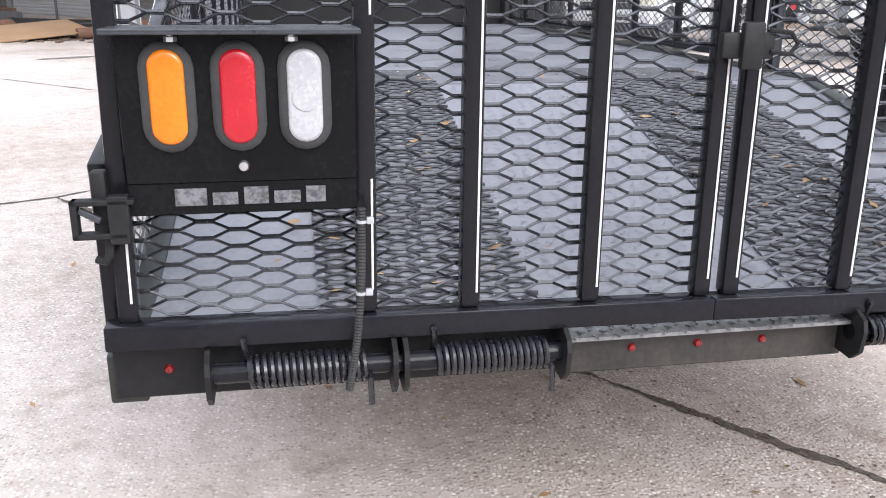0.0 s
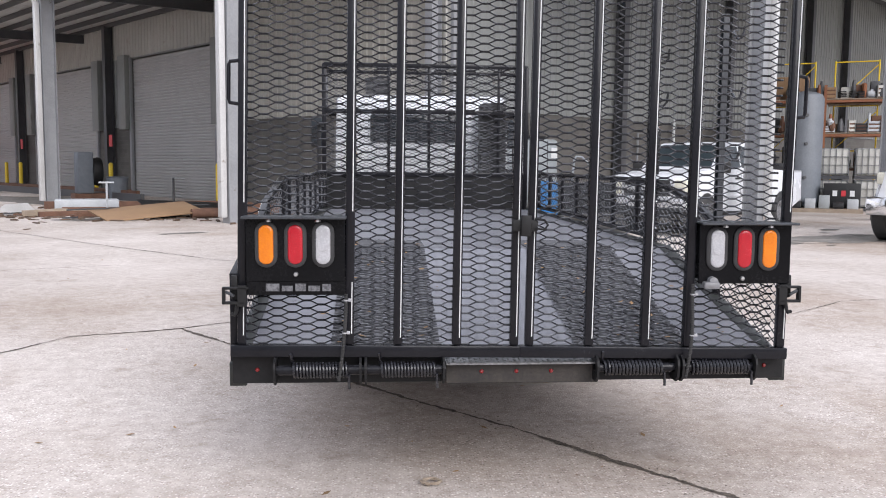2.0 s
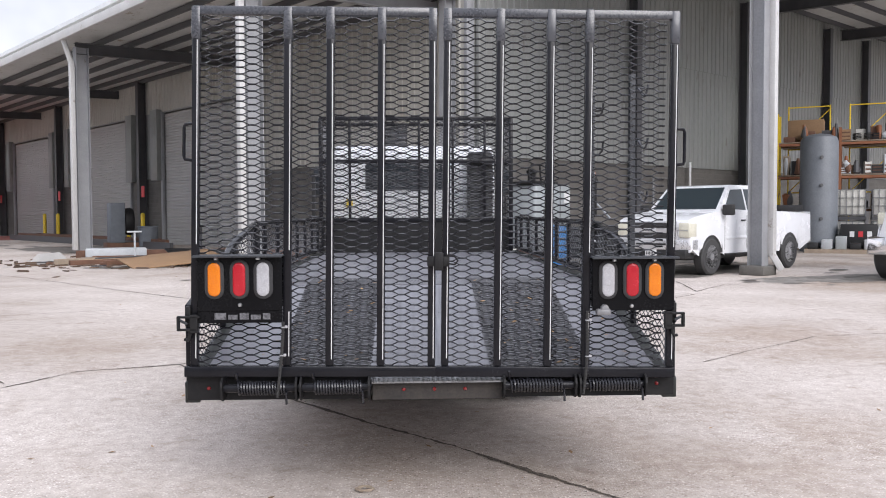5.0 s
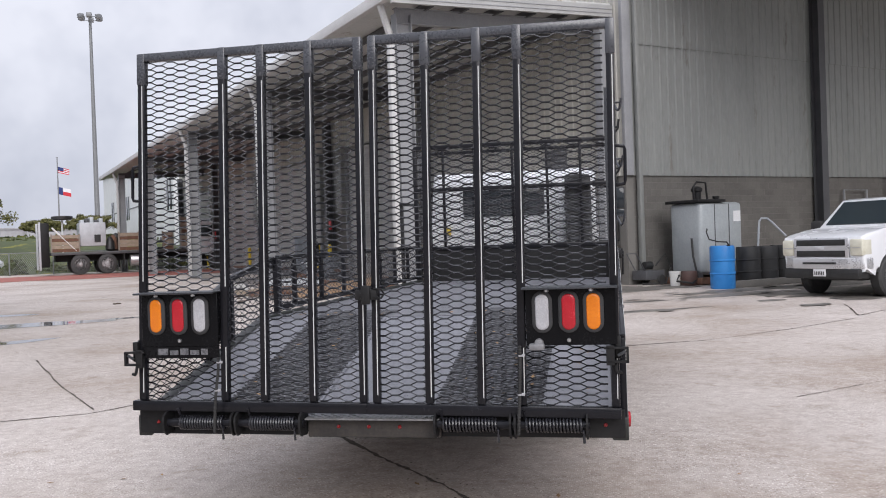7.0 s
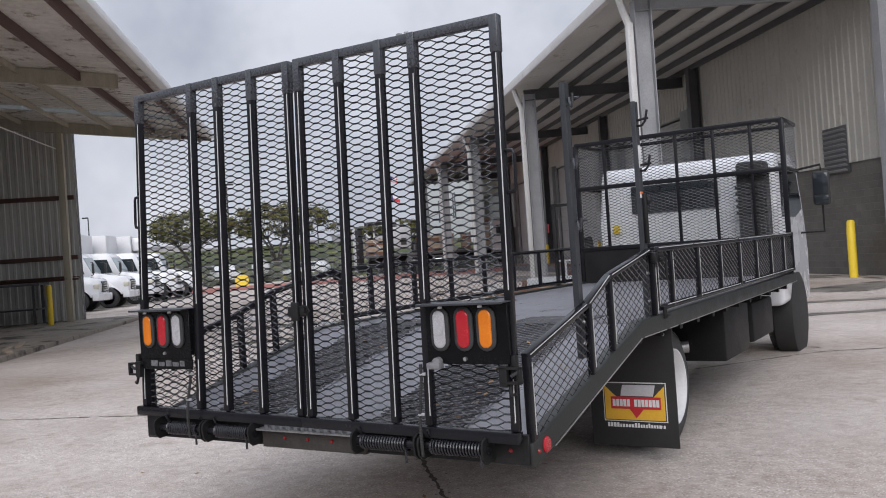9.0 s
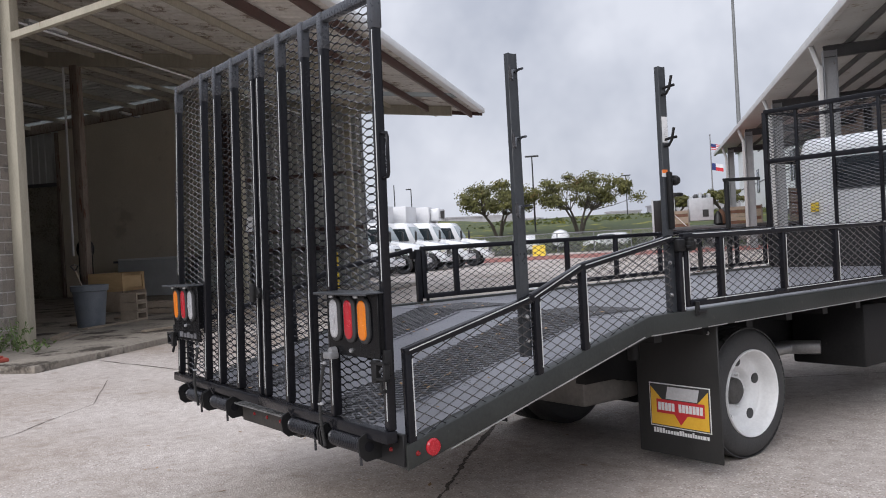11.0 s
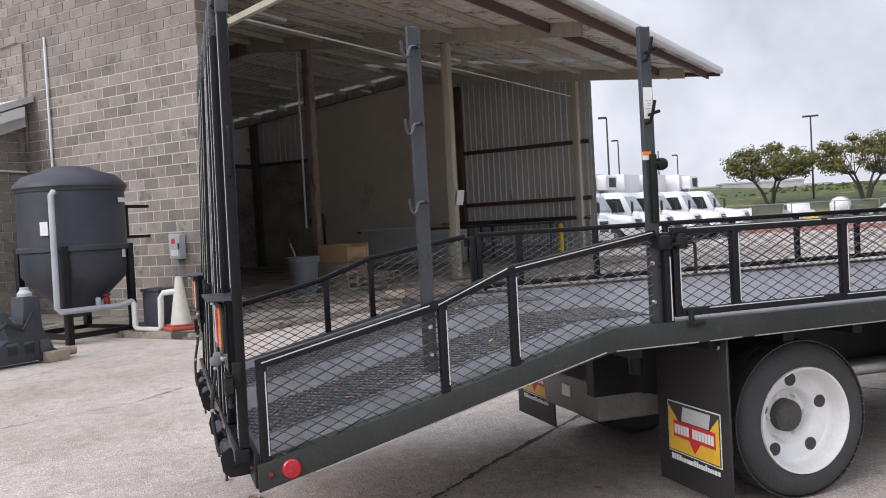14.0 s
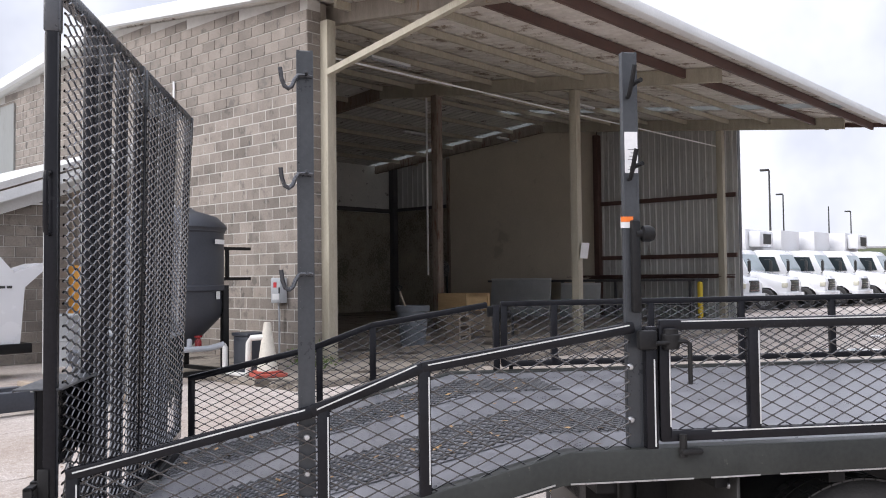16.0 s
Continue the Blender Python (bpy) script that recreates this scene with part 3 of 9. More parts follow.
# ---- the long warehouse with its canopies ----
def warehouse():
    w = thing("warehouse", "long grey metal warehouse with block base, roller doors and canopies", "building", YARD)
    # walls: the door front (v = 15.1) and the end front (u = 15.7)
    V, U, TOP = 15.1, 15.7, 12.5
    doors = [(29.2, 36.9), (40.9, 49.3), (53.0, 61.0), (65.5, 73.5)]
    for a, b in zip([U] + [d[1] for d in doors], [d[0] for d in doors] + [77.5]):
        box_part("wall", V + 0.02, V + 0.3, a, b, 0, 6.35, M_JOINT, w, label="plain wall bed between the doors")
        bm = bmesh.new()
        block_courses(bm, b - a, 3.2, lambda s, o, z, a=a: (V + 0.02 - o, a + s, z), gap=0.008, proud=0.004)
        part("block_base", bm, M_BLOCK_A, w, "grey concrete block base")
        bm = bmesh.new()
        corrugated(bm, b - a, 3.2, place=lambda s, o, z, a=a: (V - 0.02 - o, a + s, 3.2 + z))
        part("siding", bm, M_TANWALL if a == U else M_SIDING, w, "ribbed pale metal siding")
    box_part("wall", V + 0.02, V + 0.3, U, 77.5, 6.35, TOP, M_SIDING, w)
    bm = bmesh.new()
    corrugated(bm, 77.5 - U, TOP - 6.4, place=lambda s, o, z: (V - 0.02 - o, U + s, 6.4 + z))
    part("siding", bm, M_TANWALL, w, "ribbed tan metal siding above the doors")
    for a, b in doors:
        d = box_part("roller_door", V + 0.12, V + 0.16, a, b, 0.0, 6.3, M_DOOR, w, label="closed grey steel roller door")
        bm = bmesh.new()
        corrugated(bm, b - a, 6.3, pitch=0.13, rib=0.04, flat=0.3, axis="up", place=lambda s, o, z, a=a: (V + 0.11 - o, a + s, z))
        part("slat_curtain", bm, M_DOOR, d)
        for s in (a - 0.09, b + 0.09):
            box_part("guide_cover", V - 0.32, V - 0.02, min(s, s + (0.75 if s > b else -0.75)), max(s, s + (0.75 if s > b else -0.75)), 3.1, 6.5, M_SIDING, d, 0.01)
            box_part("door_jamb", V - 0.1, V + 0.12, s - 0.09, s + 0.09, 0, 6.4, M_COLUMN, d, 0.01)
    for u in (16.2, 27.8, 38.9, 51.1, 63.2, 76):
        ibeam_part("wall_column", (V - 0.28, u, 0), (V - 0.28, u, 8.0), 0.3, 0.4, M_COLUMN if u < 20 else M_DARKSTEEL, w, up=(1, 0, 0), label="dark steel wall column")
        if u > 30:
            box_part("wall_stop_sign", V - 0.55, V - 0.53, u - 0.9, u - 0.55, 2.3, 2.85, M_SIGNRED, w, label="small red warning sign on the wall")
    # end front
    END = 62.0
    box_part("wall", V, END, U + 0.02, U + 0.3, 0, TOP, M_JOINT, w)
    bm = bmesh.new()
    block_courses(bm, 32, 3.2, lambda s, o, z: (V + s, U + 0.02 - o, z), gap=0.008, proud=0.004)
    part("block_base", bm, M_BLOCK_A, w, "grey concrete block base")
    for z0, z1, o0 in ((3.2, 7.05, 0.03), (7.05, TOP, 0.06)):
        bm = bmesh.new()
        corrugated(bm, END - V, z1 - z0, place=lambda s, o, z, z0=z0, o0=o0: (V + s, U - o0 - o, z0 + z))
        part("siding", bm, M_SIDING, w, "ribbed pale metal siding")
    for v in (23.3, 31.0, 38.8, 43.2, 51.0):
        ibeam_part("wall_column", (v, U - 0.27, 0), (v, U - 0.27, 10.2), 0.3, 0.35, M_DARKSTEEL, w, up=(0, 1, 0), label="dark steel wall column")
    box_part("corner_trim", V - 0.05, V + 0.25, U - 0.12, U + 0.02, 3.2, TOP, M_COLUMN, w, 0.01)
    box_part("downspout", V + 0.35, V + 0.5, U - 0.22, U - 0.07, 0.2, TOP, M_SIDING, w, 0.02, "pale square downspout")
    box_part("wall", END, END + 0.3, U, 77.5, 0, TOP, M_SIDING, w)
    box_part("wall", V, END, 77.2, 77.5, 0, TOP, M_SIDING, w)
    box_part("roof", V - 0.3, END + 0.4, U - 0.3, 77.8, TOP, TOP + 0.25, M_TRIM, w)
    # window with louvres beside the corner
    win = box_part("louvre_window", V - 0.06, V + 0.02, 18.4, 19.6, 2.95, 4.3, M_DARKSTEEL, w, 0.01, "dark louvred wall vent")
    for k in range(9):
        beam_part("louvre", (V - 0.09, 18.45, 3.02 + k * 0.145), (V - 0.09, 19.55, 3.02 + k * 0.145), 0.09, 0.015, M_COLUMN, win, up=(0.6, 0, 0.8))
    # door canopy
    for u in (16.9, 29.3, 42.3, 55.0, 67.5):
        c = ibeam_part("canopy_column", (8.6, u, 0), (8.6, u, 7.55), 0.34, 0.46, M_COLUMN, w, up=(1, 0, 0), label="grey steel canopy column")
        box_part("downspout", 8.17, 8.34, u - 0.12, u + 0.08, 0.15, 7.0, M_SPOUT, c, 0.025, "white square downspout")
        tube_part("downspout_elbow", [(8.25, u - 0.02, 6.95), (8.12, u - 0.02, 7.35), (8.0, u - 0.02, 7.75)], 0.1, M_SPOUT, c, 6)
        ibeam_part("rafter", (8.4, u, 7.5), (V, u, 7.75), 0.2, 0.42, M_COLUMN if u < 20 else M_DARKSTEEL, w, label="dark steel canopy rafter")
    for k in range(6):
        v = 9.3 + k * 1.1
        box_part("purlin", v - 0.04, v + 0.04, 16.4, 74.6, 7.68 + (v - 8.4) * 0.037, 7.88 + (v - 8.4) * 0.037, M_DARKSTEEL, w)
    bm = bmesh.new()
    prism_bm(bm, [(8.05, 7.90), (V, 8.15), (V, 8.30), (8.05, 8.05)], 1, 16.1, 75.0)
    part("canopy_roof", bm, M_ROOFUNDER, w, "pale ribbed canopy roof sheet")
    box_part("gutter", 7.86, 8.05, 16.1, 75.0, 7.74, 8.04, M_SPOUT, w, 0.02, "white eave gutter")
    bm = bmesh.new()
    prism_bm(bm, [(7.9, 7.58), (V, 7.88), (V, 8.22), (7.9, 7.94)], 1, 15.98, 16.09)
    part("fascia", bm, M_FASCIA, w, "pale grey end fascia")
    for z in (0.10, 0.22):
        beam_part("fascia_fold", (7.9, 15.972, 7.58 + z), (V, 15.972, 7.88 + z), 0.016, 0.02, M_COLUMN, w)
    # tall open bay with its own canopy along the end front
    for v in (15.8, 24.1, 32.4, 40.7, 49.0):
        c = ibeam_part("canopy_column", (v, 6.7, 0.0), (v, 6.7, 9.6), 0.30, 0.36, M_COLUMN, w, up=(0, 1, 0), label="tall grey steel canopy column")
        box_part("plinth", v - 0.3, v + 0.3, 6.4, 7.0, 0, 0.22, M_BLOCK_A, c, 0.02, "concrete column footing")
        box_part("downspout", v + 0.10, v + 0.26, 6.38, 6.54, 0.45, 9.6, M_SPOUT, c, 0.02, "white square downspout")
        beam_part("downspout_shoe", (v + 0.18, 6.46, 0.5), (v + 0.30, 6.28, 0.12), 0.15, 0.15, M_SPOUT, c, 0.02)
        ibeam_part("rafter", (v, 6.3, 9.75), (v, U, 10.15), 0.25, 0.5, M_DARKSTEEL, w, label="dark steel canopy rafter")
    for k in range(7):
        u = 7.4 + k * 1.3
        box_part("purlin", 15.3, 52, u - 0.04, u + 0.04, 10.0 + (u - 6.3) * 0.04, 10.2 + (u - 6.3) * 0.04, M_DARKSTEEL, w)
    bm = bmesh.new()
    prism_bm(bm, [(6.0, 10.2), (U, 10.58), (U, 10.7), (6.0, 10.32)], 0, 15.2, 52.5)
    part("canopy_roof", bm, M_ROOFUNDER, w, "pale ribbed canopy roof sheet")
    return w


M_FASCIA = material("pale_grey_fascia", (0.34, 0.34, 0.335), (0.43, 0.43, 0.42), 1.2, 30, rough=0.5, bump=0.04, spots=(0.26, 0.24, 0.22), spot_scale=5, spot_cut=0.66)
M_SIGNRED = material("red_sign_paint", (0.50, 0.03, 0.04), (0.62, 0.05, 0.06), 6, 60, rough=0.5, bump=0.02)
warehouse()


# ---- the block shed with the open bay ----
def roof_under(v):
    """Height of the shed roof's lower face at v."""
    return 6.39 - 0.118 * (v + 8.0) if v > -14.6 else 7.17 + 0.09 * (v + 14.6)


M_SKYLIGHT = translucent_material("dirty_roof_light", (0.36, 0.36, 0.34), (0.27, 0.28, 0.265))
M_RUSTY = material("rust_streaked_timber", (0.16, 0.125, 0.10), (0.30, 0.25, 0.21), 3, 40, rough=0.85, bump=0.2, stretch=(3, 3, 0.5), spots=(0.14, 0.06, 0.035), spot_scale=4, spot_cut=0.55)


def shed():
    s = thing("block_shed", "concrete block shed with an open bay under a low metal roof", "building", YARD)
    U0, V0, VB, U1 = 7.6, -8.0, -25.0, 25.2
    # end wall bed, sloping with the roof
    bm = bmesh.new()
    prism_bm(bm, [(V0, 0), (V0, roof_under(V0)), (-14.6, roof_under(-14.6)), (VB, roof_under(VB)), (VB, 0)], 1, U0 + 0.012, U0 + 0.3)
    wall = part("wall", bm, M_MORTAR, s, "block end wall of the shed")
    bm = bmesh.new()
    prism_bm(bm, [(V0 - 0.02, 0), (V0 - 0.02, roof_under(V0) - 0.02), (V0 - 0.5, roof_under(V0) - 0.02), (V0 - 0.5, 0)], 1, U0 + 0.3, U0 + 0.45)
    part("corner_pier", bm, M_TIMBER, s)
    # bay columns
    for u in (7.98, 15.8, 24.1):
        c = box_part("bay_column", -8.0, -7.8, u - 0.1, u + 0.1, 0.1, roof_under(-7.9) - 0.34, M_TIMBERPALE, s, 0.012, "pale weathered square column")
    # bay walls: far end, back, and the deeper room behind
    bm = bmesh.new()
    prism_bm(bm, [(-13.2, 0), (V0 + 0.2, 0), (V0 + 0.2, roof_under(-8)), (-13.2, roof_under(-13.2))], 1, U1, U1 + 0.2)
    part("wall", bm, M_DARKSTEEL, s)
    bm = bmesh.new()
    corrugated(bm, 5.2, 6.15, pitch=0.23, rib=0.03, flat=0.5, place=lambda a, o, z: (-13.0 + a, U1 - 0.03 - o, 0.1 + z * (roof_under(-13.0 + a) - 0.1) / 6.15))
    part("siding", bm, M_SHEDSIDE, s, "ribbed pale metal siding on the bay's end wall")
    for z in (2.15, 4.1):
        box_part("girt", -13.0, V0 + 0.15, U1 - 0.16, U1 - 0.07, z - 0.07, z + 0.07, M_REDSTEEL, s, 0.0, "dark red steel girt")
    box_part("post", -13.05, -12.85, U1 - 0.3, U1 - 0.05, 0.1, 6.6, M_REDSTEEL, s, 0.01, "dark red corner post")
    # the far end wall goes on behind the post: tan boards, then dark lining under ribbed sheet in the back corner
    bm = bmesh.new()
    prism_bm(bm, [(VB, 0), (-13.2, 0), (-13.2, roof_under(-13.2)), (-14.6, roof_under(-14.6)), (VB, roof_under(VB))], 1, U1, U1 + 0.2)
    part("wall", bm, M_DARKSTEEL, s)
    bm = bmesh.new()
    prism_bm(bm, [(-20.1, 0.1), (-13.06, 0.1), (-13.06, roof_under(-13.06) - 0.02), (-14.6, roof_under(-14.6) - 0.02), (-20.1, roof_under(-20.1) - 0.02)], 1, U1 - 0.12, U1 - 0.004)
    part("board_wall", bm, M_DIRTYWALL, s, "dirty brown board wall")
    bm = bmesh.new()
    corrugated(bm, 3.4, 2.2, pitch=0.305, rib=0.035, flat=0.5, place=lambda a, o, z: (-23.5 + a, U1 - 0.03 - o, 4.5 + z * (roof_under(-23.5 + a) - 4.5) / 2.2))
    part("siding", bm, M_SHEDSIDE, s, "ribbed pale metal siding in the back corner")
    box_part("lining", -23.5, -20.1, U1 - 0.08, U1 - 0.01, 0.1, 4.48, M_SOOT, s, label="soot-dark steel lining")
    box_part("girt", -23.5, -20.1, U1 - 0.16, U1 - 0.08, 4.44, 4.58, M_DARKSTEEL, s)
    box_part("back_wall", -23.7, -23.5, U0 + 0.3, U1, 0.0, 6.6, M_SPOTSIDE, s)
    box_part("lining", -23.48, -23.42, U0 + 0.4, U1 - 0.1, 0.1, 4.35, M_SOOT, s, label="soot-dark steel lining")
    box_part("girt", -23.46, -23.34, U0 + 0.4, U1 - 0.1, 4.38, 4.55, M_DARKSTEEL, s)
    box_part("post", -23.46, -23.16, U1 - 0.36, U1 - 0.1, 0.1, 6.4, M_DARKSTEEL, s, 0.01, "dark corner post")
    box_part("board_edge", -20.22, -20.08, U1 - 0.2, U1 - 0.08, 0.1, 6.5, M_RUSTY, s, 0.01, "rust-streaked upright at the end of the boards")
    box_part("inner_column", -12.53, -12.31, 15.69, 15.91, 0.1, roof_under(-12.4) - 0.32, M_RUSTY, s, 0.012, "rust-streaked inner column")
    tube_part("inner_pipe", [(-12.72, 15.72, 1.6), (-12.72, 15.72, 6.55)], 0.028, M_TRIM, s, 8, "thin pale conduit beside the column")
    # roof sheets with ribs, purlins, rafters
    for a, b, lights in ((-3.45, -14.6, ((21.2, 22.1),)), (-14.6, VB - 0.4, ((23.6, 24.5),))):
        edges = [U0 - 0.25, *[e for pair in lights for e in pair], U1 + 0.1]
        for k, (e0, e1) in enumerate(zip(edges, edges[1:])):
            bm = bmesh.new()
            corrugated(bm, e1 - e0, 1.0, pitch=0.305 if k % 2 == 0 else 0.15, rib=0.03, flat=0.6 if k % 2 == 0 else 0.3,
                       place=lambda t, o, z, a=a, b=b, e0=e0: (a + (b - a) * z, e0 + t, roof_under(a + (b - a) * z) + 0.02 + o))
            if k % 2:
                part("skylight", bm, M_SKYLIGHT, s, "dirty translucent ribbed roof panel")
                continue
            # the slope behind the ridge has its own sheet with darker spots
            part("roof_sheet", bm, M_BAYROOF if a > -10 else M_SPOTSIDE, s, "stained pale ribbed roof sheet")
            bm = bmesh.new()
            prism_bm(bm, [(a, roof_under(a) + 0.08), (b, roof_under(b) + 0.08), (b, roof_under(b) + 0.13), (a, roof_under(a) + 0.13)], 1, e0 - (0.05 if k == 0 else 0), e1 + (0.05 if e1 > U1 else 0))
            part("roof", bm, M_TRIM, s, "white metal roof")
    for k, v in enumerate((-3.75, -5.0, -6.3, -7.6, -9.0, -10.4, -11.8, -13.2, -14.5, -16.0, -17.5, -19.0, -20.5, -22.0)):
        z = roof_under(v)
        box_part("purlin", v - 0.035, v + 0.035, U0 + 0.3, U1, z - (0.2 if k < 2 else 0.14), z - 0.005, M_REDSTEEL if k in (0, 1) else M_TIMBERPALE, s)
    for u in (8.3, 15.8, 24.1):
        bm = bmesh.new()
        ends = [(-4.2, roof_under(-4.2) + 0.01), (-14.6, roof_under(-14.6) + 0.01), (-14.6, roof_under(-14.6) - 0.36), (-4.2, roof_under(-4.2) - 0.30)]
        prism_bm(bm, ends, 1, u - 0.07, u + 0.07)
        part("rafter", bm, M_TIMBERPALE if u > 9 else M_TIMBER, s, "pale steel rafter")
        bm = bmesh.new()
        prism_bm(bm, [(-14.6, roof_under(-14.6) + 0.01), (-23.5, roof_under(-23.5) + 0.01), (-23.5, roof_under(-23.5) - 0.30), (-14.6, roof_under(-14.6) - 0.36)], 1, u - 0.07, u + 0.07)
        part("rafter", bm, M_RUSTY, s, "darker brown rafter behind the ridge")
    tube_part("brace", [(-7.8, 7.9, 5.1), (-4.4, 7.9, 5.72)], 0.075, M_TIMBERPALE, s, 4, "pale diagonal strut under the eave")
    tube_part("conduit", [(-8.0, 8.0, 5.45), (-8.0, 24, 5.55)], 0.02, M_TRIM, s, 6)
    box_part("gutter", -3.5, -3.3, U0 - 0.3, U1 + 0.2, roof_under(-3.4) - 0.02, roof_under(-3.4) + 0.16, M_TRIM, s, 0.03, "white eave trim")
    for a, b in ((-3.4, -14.6), (-14.6, VB - 0.4)):
        bm = bmesh.new()
        prism_bm(bm, [(a, roof_under(a) - 0.02), (b, roof_under(b) - 0.02), (b, roof_under(b) + 0.24), (a, roof_under(a) + 0.24)], 1, U0 - 0.36, U0 - 0.24)
        part("rake_trim", bm, M_TRIM, s, "white metal rake trim")
        bm = bmesh.new()
        prism_bm(bm, [(a, roof_under(a) - 0.1), (b, roof_under(b) - 0.1), (b, roof_under(b) + 0.14), (a, roof_under(a) + 0.14)], 1, U1 + 0.1, U1 + 0.2)
        part("rake_trim", bm, M_REDSTEEL, s)
    # tube lamps, unlit
    for v, u in ((-9.9, 11.5), (-9.4, 18.5), (-17.3, 20.1), (-16.2, 24.0)):
        lamp = box_part("tube_lamp", v - 0.06, v + 0.06, u - 0.6, u + 0.6, roof_under(v) - 0.32, roof_under(v) - 0.26, M_TRIM, s, 0.01, "unlit white tube lamp fitting")
        tube_part("tube", [(v, u - 0.55, roof_under(v) - 0.35), (v, u + 0.55, roof_under(v) - 0.35)], 0.018, M_CLEAR, lamp, 6)
    # low wing that runs forward from the end wall
    wing_top = lambda u: 4.22 + 0.37 * (u - 7.46)
    bm = bmesh.new()
    prism_bm(bm, [(-13.4, 0), (-13.4, 4.2), (-13.112, 4.2), (-13.112, 0)], 1, 2.2, U0 + 0.02)
    for vtx in bm.verts:
        if vtx.co.z > 1:
            vtx.co.z = wing_top(vtx.co.y)
    part("wing_wall", bm, M_MORTAR, s)
    bm = bmesh.new()
    block_courses(bm, 5.4, 4.2, lambda a, o, z: (-13.112 + o, U0 - a, z), top=lambda a: wing_top(U0 - a) + 0.12)
    tagged(part("wing_masonry", bm, M_BLOCK_B2, s, "tan and grey concrete blocks of the low wing"), kind="stuff")
    for name, v0, v1, u1, z0, z1, mat, lab in (("wing_roof", -24.0, -12.72, U0 - 0.04, 0.16, 0.24, M_TRIM, "white metal roof of the low wing"),
                                               ("wing_flashing", -12.72, -12.66, U0 - 0.04, 0.13, 0.26, M_SPOUT, "cream roof edge flashing"),
                                               ("wing_gutter", -12.80, -12.58, U0 - 0.30, -0.10, 0.09, M_TRIM, "white boxed gutter under the sloping edge"),
                                               ("wing_fascia", -13.10, -12.96, U0 - 0.02, -0.34, 0.02, M_TRIM, "white barge board")):
        bm = bmesh.new()
        box_bm(bm, v0, v1, 1.9, u1, 0, 1, 0)
        for vtx in bm.verts:
            vtx.co.z = wing_top(vtx.co.y) + (z1 if vtx.co.z > 0.5 else z0)
        part(name, bm, mat, s, lab)
    tube_part("conduit", [(-13.06, 4.9, 3.02), (-13.06, 6.6, 3.02), (-13.06, U0 - 0.05, 3.0)], 0.022, M_TRIM, s, 8, "pale conduit along the wing wall")
    box_part("metal_panel", -21.6, -20.1, U0 - 0.05, U0 + 0.01, 4.4, 6.3, M_SIDING, s, label="pale metal wall panel")
    # conduits and box on the end wall
    tube_part("conduit", [(-12.2, U0 - 0.04, 5.6), (-12.2, U0 - 0.04, 0.4)], 0.025, M_TRIM, s, 8, "white pipe on the wall")
    tube_part("conduit", [(-13.9, U0 - 0.04, 5.6), (-13.1, U0 - 0.04, 5.65), (-12.95, U0 - 0.04, 5.6), (-12.95, U0 - 0.04, 3.4)], 0.02, M_TIMBER, s, 8)
    return s, wall


M_TIMBERPALE = material("pale_weathered_paint", (0.34, 0.312, 0.245), (0.47, 0.432, 0.345), 2.5, 40, rough=0.8, bump=0.15, stretch=(3, 3, 0.5), spots=(0.25, 0.17, 0.11), spot_scale=4, spot_cut=0.66)
M_BAYROOF = material("stained_roof_sheet", (0.54, 0.505, 0.455), (0.74, 0.71, 0.66), 1.3, 9, rough=0.55, bump=0.08, spots=(0.24, 0.19, 0.145), spot_scale=1.7, spot_cut=0.55)
M_DIRTYWALL = material("dirty_board", (0.56, 0.50, 0.40), (0.67, 0.60, 0.485), 0.6, 20, rough=0.75, bump=0.1, spots=(0.48, 0.425, 0.335), spot_scale=0.5, spot_cut=0.60)
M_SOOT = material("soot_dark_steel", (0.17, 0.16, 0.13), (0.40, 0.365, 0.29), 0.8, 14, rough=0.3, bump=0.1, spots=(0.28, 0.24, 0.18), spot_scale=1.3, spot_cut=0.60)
shed_ob, shed_end_wall = shed()

M_SLAB = material("stained_bay_floor", (0.16, 0.138, 0.112), (0.33, 0.292, 0.245), 0.8, 18, rough=0.85, bump=0.25, spots=(0.05, 0.04, 0.031), spot_scale=1.1, spot_cut=0.53)
bay_floor = box_part("bay_floor", -25, -5.85, 5.6, 25.6, -0.05, 0.10, M_SLAB, None, 0.02)
bay_floor.matrix_basis = YARD
tagged(bay_floor, "stained dark concrete floor of the open bay", "floor", kind="structure")


# ---- the landscape truck ----
TRUCK = pose(0.001, 0.010, 0, 0, 0, 1.23)     # the truck stands slightly turned
truck = thing("landscape_truck", "white cab-over truck with a black mesh-sided landscape body", "truck", TRUCK)

# gate
LEAN, SKEW, TWIST = -1.35, 0.0, 0.0139
GATE_Y, GATE_Z, GATE_H = 0.045, 0.682, 1.765


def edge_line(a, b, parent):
    """A thin white strip along a bar's corner: a highlight put in as colour."""
    return beam_part("edge_line", a, b, 0.0042, 0.002, M_GLINT, parent, label="thin white strip standing in for a corner glint", up=(0, 1, 0) if abs(a[0] - b[0]) + abs(a[1] - b[1]) < 0.02 and a[1] < 0 else (1, 0, 0))


